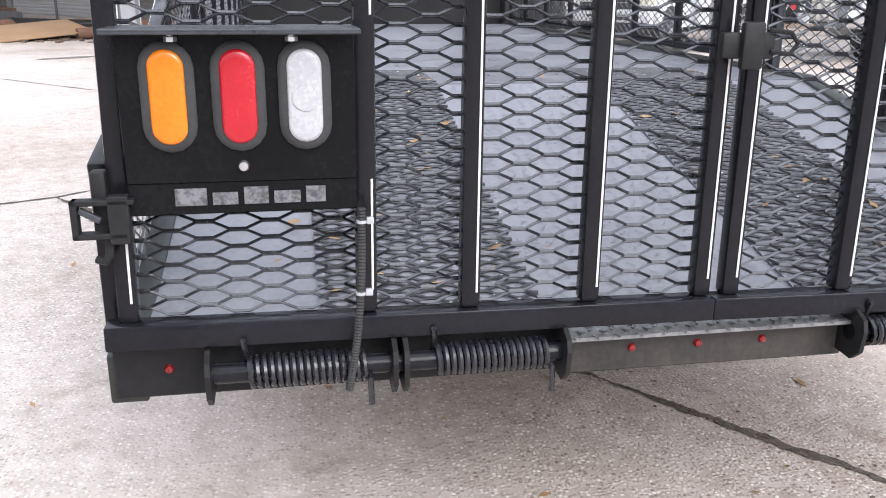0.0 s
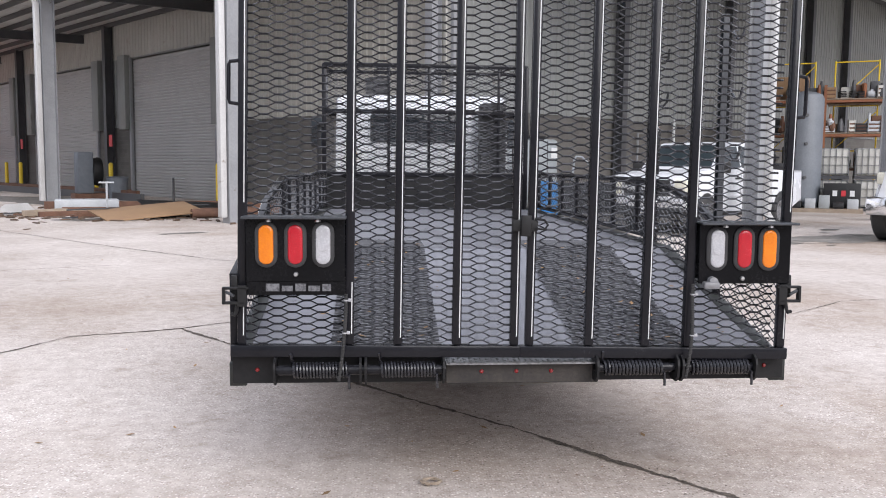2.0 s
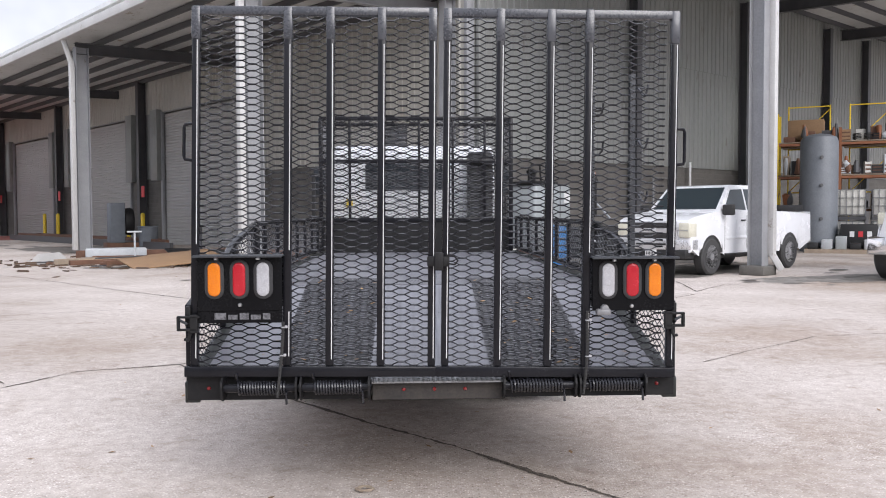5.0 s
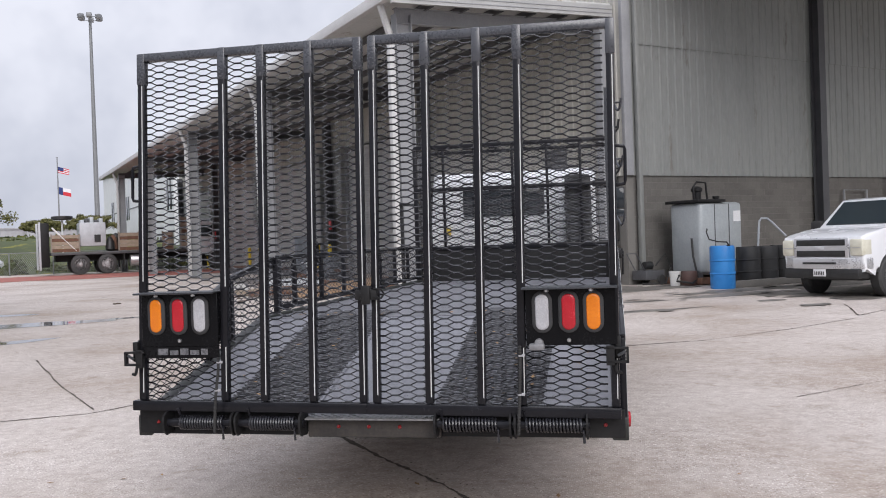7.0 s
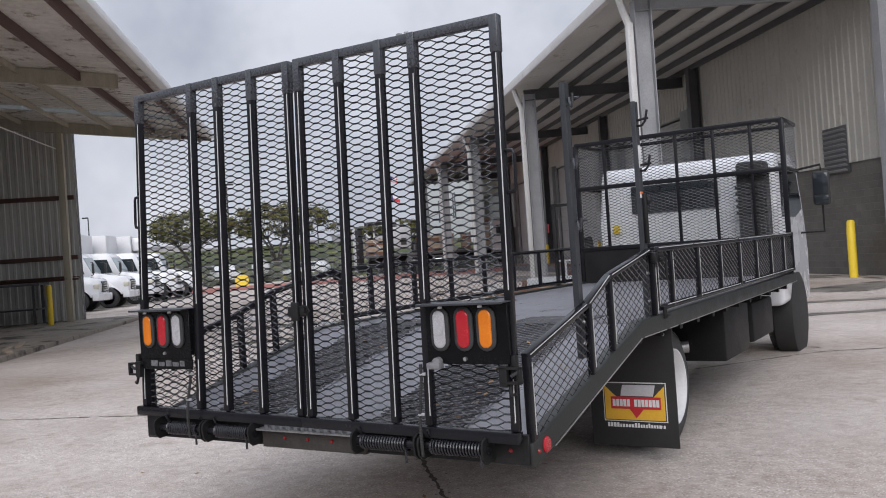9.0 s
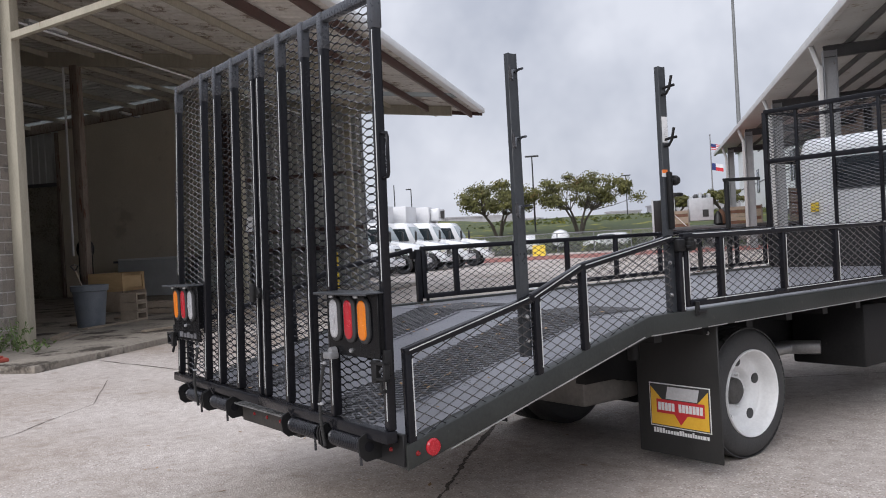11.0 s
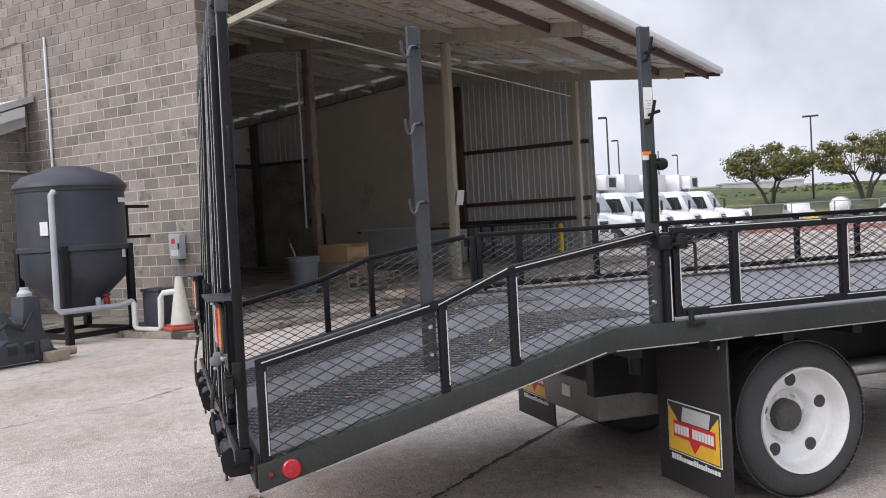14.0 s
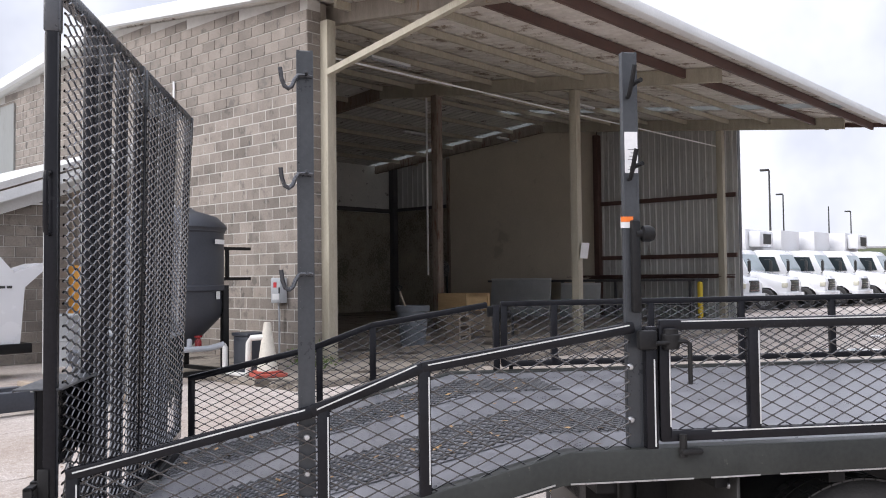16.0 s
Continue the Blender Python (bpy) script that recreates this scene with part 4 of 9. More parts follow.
def gate_leaf(x0, x1, bars, sag):
    m = pose(0, GATE_Y, GATE_Z, LEAN, sag, SKEW)
    bm = bmesh.new()
    w = 0.038
    for x in (x0 + w / 2, x1 - w / 2):
        beam_bm(bm, (x, 0, 0.0), (x, 0, GATE_H), w, w, (0, 1, 0), 0.007)
    beam_bm(bm, (x0, 0, GATE_H - w / 2), (x1, 0, GATE_H - w / 2), w, w, (0, 0, 1), 0.007)
    leaf = part("gate_leaf", bm, M_BLACK, truck, "raised black steel ramp gate leaf", True, m)
    # bottom angle, hinged on the bumper
    bm = bmesh.new()
    beam_bm(bm, (x0 - 0.025, -0.01, -0.025), (x1 + 0.004, -0.01, -0.025), 0.055, 0.05, (0, 0, 1), 0.005)
    part("bottom_rail", bm, M_BLACK, leaf, smooth=True)
    for x in bars:
        bar = beam_part("bar", (x, -0.006, 0.002), (x, -0.006, GATE_H - 0.03), 0.04, 0.042, M_BLACK, leaf, 0.008, up=(0, 1, 0))
        for z0, z1 in ((0.05, 0.27), (0.57, 1.58)) if abs(x) > 0.7 else ((0.035, 1.585),):
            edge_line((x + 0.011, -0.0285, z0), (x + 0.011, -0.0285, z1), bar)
    # lighter grey section over the top of every bar and upright
    for x in (*bars, x0 + w / 2, x1 - w / 2):
        y = -0.006 if x in bars else 0.0
        beam_part("top_sleeve", (x, y, 1.605), (x, y, GATE_H + 0.002), 0.043, 0.046, M_SATINGREY, leaf, 0.007, "lighter grey-black upper end", up=(0, 1, 0))
    beam_part("top_rail", (x0 - 0.002, 0, GATE_H - w / 2), (x1 + 0.002, 0, GATE_H - w / 2), 0.042, 0.043, M_SATINGREY, leaf, 0.007, "grey-black steel top rail")
    for x in (x0 + w * 0.72, x1 - w * 0.28):
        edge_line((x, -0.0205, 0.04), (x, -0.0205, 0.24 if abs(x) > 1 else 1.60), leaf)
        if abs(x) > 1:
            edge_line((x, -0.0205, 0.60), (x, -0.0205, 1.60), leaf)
    me = expanded_metal(x1 - x0 - 0.05, GATE_H - 0.03, 0.124, 0.0335, 0.0054, 0.0038, bond=0.5, tilt=0.72)
    mesh_part("expanded_mesh", me, M_MESH, leaf, "black expanded metal infill", pose(x0 + 0.025, 0.022, 0.0))
    return leaf


left_leaf = gate_leaf(-1.192, 0.008, (-0.722, -0.514, -0.262), 0.6)
right_leaf = gate_leaf(0.036, 1.200, (0.316, 0.566, 0.756), 0.85)
for leaf, x, s in ((left_leaf, -1.192, -1), (right_leaf, 1.2, 1)):
    tube_part("side_handle", [(x, 0, 1.19), (x + s * 0.035, 0, 1.185), (x + s * 0.04, 0, 1.17), (x + s * 0.04, 0, 1.03), (x + s * 0.035, 0, 1.015), (x, 0, 1.01)], 0.008, M_BLACK, leaf, 8, "bent rod handle")
# latch between the leaves
bm = bmesh.new()
box_bm(bm, -0.035, 0.075, -0.05, -0.025, 0.495, 0.545, 0.006)
box_bm(bm, 0.0, 0.045, -0.065, -0.045, 0.475, 0.565, 0.006)
tube_bm(bm, [(0.06, -0.05, 0.55), (0.1, -0.06, 0.545), (0.115, -0.06, 0.525), (0.1, -0.06, 0.505), (0.065, -0.05, 0.51)], 0.005, 6)
part("centre_latch", bm, M_BLACK_MATT, left_leaf, "black slide latch between the leaves", True)


# lamp boxes
def oval_bm(bm, cx, cz, w, h, y0, y1, seg=8, dome=0.0):
    r = w / 2
    ring = []
    for top, a0 in ((1, 0), (-1, math.pi)):
        for k in range(seg + 1):
            a = a0 + math.pi * k / seg
            ring.append((cx + r * math.cos(a), cz + top * (h / 2 - r) + r * math.sin(a)))
    A = [bm.verts.new((x, y1, z)) for x, z in ring]
    B = [bm.verts.new((x, y0, z)) for x, z in ring]
    n = len(ring)
    for k in range(n):
        bm.faces.new((A[k], A[(k + 1) % n], B[(k + 1) % n], B[k]))
    bm.faces.new(A)
    if dome:
        for f, up in ((0.93, 0.55), (0.80, 0.85), (0.55, 1.0)):
            C = [bm.verts.new((cx + (x - cx) * f, y0 - dome * up, cz + (z - cz) - math.copysign(min(abs(z - cz), r * (1 - f)), z - cz))) for x, z in ring]
            for k in range(n):
                bm.faces.new((B[k], B[(k + 1) % n], C[(k + 1) % n], C[k]))
            B = C
        bm.faces.new(B)
    else:
        bm.faces.new(B)


def lamp_box(x0, x1, z0, z1, lamps, zl, stud):
    bm = bmesh.new()
    box_bm(bm, x0, x1, 0.004, 0.012, z0, z1, 0.002, 1)
    box_bm(bm, x0, x0 + 0.008, 0.012, 0.06, z0 + 0.02, z1)
    box_bm(bm, x1 - 0.008, x1, 0.012, 0.06, z0 + 0.02, z1)
    b = part("lamp_box", bm, M_DEEPBLACK, truck, "black steel tail lamp box", True)
    bm = bmesh.new()
    box_bm(bm, x0 - 0.012, x1 + 0.008, -0.055, 0.085, z1, z1 + 0.006, 0.002, 1)
    box_bm(bm, x0 - 0.012, x1 + 0.008, -0.055, -0.049, z1 - 0.004, z1 + 0.003, 0.002, 1)
    # the hood's lighter grey stands in for sky reflected along its edge
    part("hood", bm, M_STAKE, b, "bent steel rain hood")
    for x in (x0 + 0.10, x1 - 0.11):
        lathe_part("bolt", [(0.011, z1 - 0.012), (0.011, z1 - 0.004), (0.006, z1 - 0.003), (0.006, z1 + 0.0)], M_STEEL, b, sides=6, centre=(x, -0.03, -0.004))
    for x, mat, lab in lamps:
        bm = bmesh.new()
        oval_bm(bm, x, zl, 0.093, 0.194, -0.004, 0.01, dome=0.006)
        g = part("grommet", bm, M_GROMMET, b, "black rubber lamp grommet", True)
        bm = bmesh.new()
        oval_bm(bm, x, zl, 0.061, 0.164, -0.011, -0.006, seg=14, dome=0.005)
        part("lens", bm, mat, g, lab, True)
        if mat is M_CLEAR:
            lathe_part("reflector_cup", [(0.021, -0.0178), (0.022, -0.0185), (0.019, -0.019), (0.0, -0.0188)], M_CLEAR, g, "y", 20, (x, 0, zl - 0.004))
    lathe_part("marker_stud", [(0.0, -0.008), (0.008, -0.007), (0.010, -0.003), (0.010, 0.006)], M_STEEL, b, "y", 14, (stud[0], 0, stud[1]), "bright round stud")
    return b


box_l = lamp_box(-1.147, -0.737, 0.967, 1.234, ((-1.062, M_AMBER, "amber oval lens"), (-0.942, M_RED, "red oval lens"), (-0.827, M_CLEAR, "clear oval reversing lens")), 1.122, (-0.941, 0.997))
box_r = lamp_box(0.787, 1.196, 0.954, 1.216, ((0.863, M_CLEAR, "clear oval reversing lens"), (0.983, M_RED, "red oval lens"), (1.094, M_AMBER, "amber oval lens")), 1.107, (0.981, 0.977))
# cut name plate under the left box: unreadable maker's name as bars
bm = bmesh.new()
box_bm(bm, -1.147, -0.737, 0.008, 0.016, 0.908, 0.968, 0.002, 1)
plate = part("name_plate", bm, M_DEEPBLACK, box_l, "black plate with a cut-out maker's name")
M_CUTOUT = material("bright_cutout", (0.05, 0.05, 0.055), (0.16, 0.16, 0.17), 60, 190, rough=0.6, bump=0.0, contrast=(0.42, 0.58))
for x0, x1, z0, z1 in ((-1.066, -1.010, 0.925, 0.957), (-1.000, -0.955, 0.925, 0.948), (-0.944, -0.900, 0.925, 0.957), (-0.890, -0.842, 0.925, 0.948), (-0.832, -0.796, 0.925, 0.955)):
    box_part("cut_bar", x0, x1, 0.005, 0.0075, z0, z1, M_CUTOUT, plate, 0.0)
lathe_part("junction_lamp", [(0.0, -0.03), (0.02, -0.026), (0.022, 0.0)], M_PVC2, box_r, "y", 12, (0.845, 0, 0.965), "small clear plate lamp")
box_part("plate_lamp", 0.80, 0.87, -0.04, 0.004, 0.935, 0.965, M_PVC2, box_r, 0.008, "small grey number plate lamp")

# bumper, hinge pipe and springs
for x0, x1 in ((-1.22, -0.32), (0.345, 1.22)):
    box_part("bumper_plate", x0, x1, 0.075, 0.095, 0.515, 0.645, M_BLACK_MATT, truck, 0.003, "black steel rear bumper plate", 1)
M_STEPSTEEL = material("worn_step_steel", (0.10, 0.10, 0.10), (0.26, 0.26, 0.26), 12, 80, rough=0.45, metal=0.3, bump=0.2)
bm = bmesh.new()
box_bm(bm, -0.305, 0.36, 0.055, 0.14, 0.510, 0.60, 0.004, 1)
M_STEPDUST = material("dusty_brown_step", (0.016, 0.014, 0.013), (0.05, 0.043, 0.037), 9, 70, rough=0.75, bump=0.15, spots=(0.07, 0.058, 0.05), spot_scale=30, spot_cut=0.66)
step = part("rear_step", bm, M_STEPDUST, truck, "black rear step between the hinges", True)
bm = bmesh.new()
box_bm(bm, -0.305, 0.36, 0.012, 0.14, 0.602, 0.610)
for i in range(26):
    for j in range(5):
        beam_bm(bm, (-0.30 + i * 0.0245, 0.02 + j * 0.026, 0.611), (-0.29 + i * 0.0245, 0.02 + j * 0.026 + (0.014 if (i + j) % 2 else -0.014), 0.611), 0.006, 0.004)
part("tread_plate", bm, M_STEPSTEEL, step, "worn tread plate")
M_DOTRED = material("small_red_marker", (0.16, 0.008, 0.010), (0.24, 0.014, 0.015), 20, 90, rough=0.25, bump=0.0)
for x, y, z in ((-0.148, 0.053, 0.563), (0.005, 0.053, 0.563), (0.158, 0.053, 0.563), (-1.115, 0.073, 0.575), (1.13, 0.073, 0.575)):
    lathe_part("marker_lamp", [(0.0, -0.007), (0.007, -0.005), (0.009, 0.0), (0.010, 0.003)], M_DOTRED, truck, "y", 12, (x, y, z), "small round red marker lamp")


def spring(x0, x1, turns, y=0.015, z=0.585, r=0.030, wire=0.0062):
    bm = bmesh.new()
    n = int(turns * 12)
    pts = [(x0 + (x1 - x0) * k / n, y + r * math.cos(k * math.tau / 12), z + r * math.sin(k * math.tau / 12)) for k in range(n + 1)]
    pts += [(x1 + 0.004, y - r, z - 0.02), (x1 + 0.006, y - r, z - 0.075)]
    pts = [(x0 - 0.006, y - 0.02, z + 0.075), (x0 - 0.003, y - r * 0.2, z + 0.045)] + pts
    tube_bm(bm, pts, wire, 6)
    return part("coil_spring", bm, M_SPRING, truck, "black coil spring of the ramp gate", True)


for a, b in ((-0.958, -0.725), (-0.587, -0.352), (0.378, 0.640), (0.768, 1.03)):
    spring(a, b, 17)
for a, b in ((-1.036, -0.308), (0.342, 1.06)):
    hinge = tube_part("hinge_pipe", [(a, 0.015, 0.585), (b, 0.015, 0.585)], 0.021, M_BLACK, truck, 14, "black hinge pipe")
    for x in (a + 0.005, (a + b) / 2 + 0.0, (a + b) / 2 + 0.022, b - 0.01):
        bm = bmesh.new()
        prism_bm(bm, [(-0.035, 0.60), (-0.028, 0.625), (0.0, 0.64), (0.08, 0.64), (0.08, 0.53), (0.0, 0.525), (-0.028, 0.55)], 0, x - 0.005, x + 0.005)
        part("hinge_lug", bm, M_BLACK_MATT, hinge)
# corrugated cable looms
for x, z0, z1, ties in ((-0.732, 0.545, 0.915, (0.889, 0.754)), (0.757, 0.545, 0.955, (0.910, 0.735))):
    lean = lambda f: (x - 0.032 * (1 - f) ** 2 * (1 if x < 0 else 0.6), -0.016 - 0.022 * math.sin(math.pi * min(1, f * 1.2)))
    bm = bmesh.new()
    pts, rad = [], []
    n = 120
    for k in range(n + 1):
        f = k / n
        pts.append((*lean(f), z0 + (z1 - z0) * f))
        rad.append(0.0085 if k % 2 else 0.0064)
    tube_bm(bm, pts, rad, 8)
    loom = part("cable_loom", bm, M_RUBBER, truck, "black corrugated cable loom", True)
    for z in ties:
        lx, ly = lean((z - z0) / (z1 - z0))
        tie = lathe_part("cable_tie", [(0.0100, -0.003), (0.0100, 0.003)], M_CLEAR, loom, "z", 10, (lx, ly, z), "white cable tie")
        box_part("tie_head", lx + 0.009, lx + 0.023, ly - 0.006, ly + 0.006, z - 0.005, z + 0.008, M_CLEAR, tie, 0.002)
# side latches
for s in (-1, 1):
    bm = bmesh.new()
    for a0, a1, c0, c1 in ((1.135, 1.245, 0.934, 0.944), (1.150, 1.245, 0.872, 0.883), (1.233, 1.245, 0.872, 0.944), (1.145, 1.182, 0.862, 0.950)):
        box_bm(bm, min(s * a0, s * a1), max(s * a0, s * a1), -0.012, 0.014, c0, c1, 0.002, 1)
    latch = part("side_latch", bm, M_BLACK_MATT, truck, "black gate latch bracket with bent pull", True)
    bm = bmesh.new()
    box_bm(bm, min(s * 1.185, s * 1.212), max(s * 1.185, s * 1.212), 0.016, 0.05, 0.89, 0.99, 0.005)
    part("latch_post", bm, M_BLACK_MATT, latch, smooth=True)
    tube_part("latch_pull", [(s * 1.186, 0.012, 0.872), (s * 1.188, 0.004, 0.84), (s * 1.196, 0.004, 0.826), (s * 1.212, 0.010, 0.83)], 0.008, M_BLACK_MATT, latch, 7)
    beam_part("latch_bolt", (s * 1.232, 0.0, 0.925), (s * 1.196, 0.0, 0.905), 0.012, 0.012, M_STAKE, latch, 0.002)

# frame rails, sills, deck
KNEE = 1.59
DECK_END = 6.42


def sill(s):
    bm = bmesh.new()
    prof = [(0.085, 0.50), (KNEE, 0.915), (DECK_END, 0.93), (DECK_END, 1.020), (KNEE + 0.02, 1.012), (0.085, 0.605)]
    prism_bm(bm, prof, 0, min(s * 1.16, s * 1.235), max(s * 1.16, s * 1.235))
    bmesh.ops.bevel(bm, geom=list(bm.edges), offset=0.006, segments=2, profile=0.5, affect="EDGES")
    p = part("sill_rail", bm, M_SILL, truck, "black steel side sill that drops to the tail", True)
    # bright steel strips stand in for the glint along the sill's lower edge
    bm = bmesh.new()
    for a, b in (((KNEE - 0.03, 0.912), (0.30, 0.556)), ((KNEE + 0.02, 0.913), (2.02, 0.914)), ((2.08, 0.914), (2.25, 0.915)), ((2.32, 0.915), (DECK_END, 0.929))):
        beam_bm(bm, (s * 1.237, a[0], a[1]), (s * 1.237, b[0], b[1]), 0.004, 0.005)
    part("worn_edge", bm, M_STEEL, p, "bright strip standing in for a glint on the lower edge")
    return p


def side_rail(s):
    top = [(0.10, 0.972), (0.80, 1.150), (1.14, 1.283), (1.83, 1.402)]
    x = s * 1.215
    bm = bmesh.new()
    for a, b in zip(top, top[1:]):
        beam_bm(bm, (x, a[0], a[1]), (x, b[0] + 0.005, b[1] + 0.001), 0.036, 0.036, (0, 0, 1), 0.007)
    r = part("side_rail", bm, M_BLACK, truck, "low black side rail along the dovetail", True)
    line = lambda y: 0.575 + (y - 0.085) * (1.0 - 0.575) / (KNEE - 0.085) if y < KNEE else 1.0

    def rail_z(y):
        for a, b in zip(top, top[1:]):
            if y <= b[0]:
                return a[1] + (b[1] - a[1]) * (y - a[0]) / (b[0] - a[0])
        return top[-1][1]

    for y in (0.118, 0.84, 1.15):
        beam_part("upright", (x, y, line(y) - 0.03), (x, y, rail_z(y)), 0.034, 0.038, M_BLACK, r, 0.006, up=(0, 1, 0))
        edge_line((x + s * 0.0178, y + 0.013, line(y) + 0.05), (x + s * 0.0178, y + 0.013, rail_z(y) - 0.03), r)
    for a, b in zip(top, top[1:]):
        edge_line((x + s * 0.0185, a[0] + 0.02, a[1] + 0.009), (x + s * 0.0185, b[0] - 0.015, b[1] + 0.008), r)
    me = expanded_metal(1.72, 0.98, 0.086, 0.043, 0.0045, 0.003, bond=0.12, tilt=0.3,
                        keep=lambda a, b: line(a + 0.1) - 0.02 < b + 0.52 < rail_z(a + 0.1), mapping=lambda a, b, c: (c, a, b))
    mesh_part("expanded_mesh", me, M_MESH, r, "black diamond mesh infill", pose(x, 0.10, 0.52))
    # lift-out panel along the flat deck
    bm = bmesh.new()
    beam_bm(bm, (x, 1.917, 1.408), (x, DECK_END, 1.425), 0.036, 0.036, (0, 0, 1), 0.007)
    beam_bm(bm, (x, 1.917, 1.050), (x, DECK_END, 1.057), 0.0315, 0.036, (0, 0, 1), 0.006)
    p = part("side_panel", bm, M_BLACK, truck, "black lift-out mesh side panel", True)
    for a, b in ((1.99, 2.72), (2.76, 4.0), (4.05, 6.3)):
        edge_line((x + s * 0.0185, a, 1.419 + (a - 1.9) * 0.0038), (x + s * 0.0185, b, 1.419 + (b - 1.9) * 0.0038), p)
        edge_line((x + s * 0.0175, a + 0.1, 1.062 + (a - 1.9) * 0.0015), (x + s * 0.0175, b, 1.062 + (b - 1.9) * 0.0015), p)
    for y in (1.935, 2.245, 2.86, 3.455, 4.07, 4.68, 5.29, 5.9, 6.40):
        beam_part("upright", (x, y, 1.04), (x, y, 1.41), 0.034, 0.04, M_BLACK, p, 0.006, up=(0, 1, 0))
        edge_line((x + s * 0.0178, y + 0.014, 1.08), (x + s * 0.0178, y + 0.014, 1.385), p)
    me = expanded_metal(DECK_END - 1.92, 0.345, 0.086, 0.043, 0.0045, 0.003, bond=0.12, tilt=0.3, mapping=lambda a, b, c: (c, a, b))
    mesh_part("expanded_mesh", me, M_MESH, p, "black diamond mesh infill", pose(x, 1.92, 1.06))
    # corner socket with its clamp bolt
    bm = bmesh.new()
    beam_bm(bm, (x, 1.888, 0.99), (x, 1.888, 1.405), 0.038, 0.04, (0, 1, 0), 0.006)
    socket = part("panel_socket", bm, M_BLACK, truck, "black panel socket with clamp", True)
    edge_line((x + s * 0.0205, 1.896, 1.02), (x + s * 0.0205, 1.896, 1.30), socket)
    bm = bmesh.new()
    box_bm(bm, min(x + s * 0.008, x + s * 0.042), max(x + s * 0.008, x + s * 0.042), 1.838, 1.902, 1.330, 1.394, 0.01)
    tube_bm(bm, [(x + s * 0.05, 1.89, 1.352), (x + s * 0.05, 1.99, 1.358), (x + s * 0.052, 2.003, 1.35), (x + s * 0.05, 2.004, 1.22)], 0.0075, 7)
    part("clamp", bm, M_BLACK_MATT, socket, "black clamp with a bent pull rod", True)
    lathe_part("clamp_barrel", [(0.0, -0.036), (0.026, -0.034), (0.03, -0.02), (0.03, 0.012), (0.024, 0.016), (0.024, 0.03), (0.0, 0.034)], M_BLACK_MATT, socket, "z", 14, (x + s * 0.03, 1.948, 1.366))
    bm = bmesh.new()
    box_bm(bm, min(x + s * 0.012, x + s * 0.05), max(x + s * 0.012, x + s * 0.05), 1.972, 2.045, 0.994, 1.012, 0.006)
    tube_bm(bm, [(x + s * 0.03, 1.984, 0.985), (x + s * 0.03, 1.984, 1.058)], 0.013, 8)
    part("sill_toggle", bm, M_BLACK_MATT, socket, "small black toggle on the sill", True)


for s in (-1, 1):
    sill(s)
    side_rail(s)

# deck: the flat part, the dovetail and the grip strips
bm = bmesh.new()
box_bm(bm, -1.17, 1.17, KNEE, DECK_END, 0.96, 0.998)
deck = part("deck_plate", bm, M_DECK, truck, "dark grey painted steel deck")
bm = bmesh.new()
prism_bm(bm, [(0.10, 0.575), (KNEE, 0.957), (KNEE, 0.995), (0.10, 0.607)], 0, -1.17, 1.17)
bmesh.ops.subdivide_edges(bm, edges=[e for e in bm.edges if abs(e.verts[0].co.y - e.verts[1].co.y) > 0.5], cuts=30)
ramp = part("dovetail_plate", bm, M_DECK, truck, "dark grey sloping dovetail plate")
SLOPE = math.atan2(0.995 - 0.607, KNEE - 0.10)
me_tread = bpy.data.meshes.new("tread")
bm = bmesh.new()
for i in range(13):
    for j in range(38):
        cx, cy = -0.26 + i * 0.042, 0.03 + j * 0.04
        sg = 1 if (i + j) % 2 else -1
        vs = [bm.verts.new((cx + dx, cy + dy, h)) for dx, dy, h in ((-0.012, -0.012 * sg, 0), (0, 0.004, 0.003), (0.012, 0.012 * sg, 0), (0, -0.004, 0.003))]
        bm.faces.new((vs[0], vs[3], vs[2], vs[1]))
bm.to_mesh(me_tread)
bm.free()
slope_m = pose(0, 0.10, 0.609, math.degrees(SLOPE), 0, 0)
tagged(mesh_part("tread_pattern", me_tread, M_DECK, ramp, m=slope_m), kind="stuff")


def deck_z(y):
    """Height of the deck's top: the sloping dovetail, then level."""
    return 0.609 + (y - 0.1) * math.tan(SLOPE) if y < KNEE else 0.998


BEND = (KNEE - 0.12) / math.cos(SLOPE)


def along_deck(a, b, c):
    """Lays (across, along, out) on the dovetail and on past the knee."""
    y = 0.12 + b * math.cos(SLOPE) if b < BEND else KNEE + b - BEND
    return (a, y, deck_z(y) + 0.008 + c)


for x0, x1 in ((-0.81, -0.30), (0.30, 0.84)):
    me = expanded_metal(x1 - x0, 1.97, 0.080, 0.036, 0.0050, 0.005, bond=0.3, tilt=0.7, mapping=lambda a, b, c, x0=x0: along_deck(x0 + a, b, c))
    tagged(mesh_part("grip_strip", me, M_GRIP, ramp, "black raised expanded metal grip strip"), kind="stuff")
    bm = bmesh.new()
    box_bm(bm, x0, x1, 0.02, BEND, 0.001, 0.004)
    bmesh.ops.subdivide_edges(bm, edges=[e for e in bm.edges if abs(e.verts[0].co.y - e.verts[1].co.y) > 0.5], cuts=30)
    part("grip_bed", bm, M_DECK, ramp, m=slope_m)

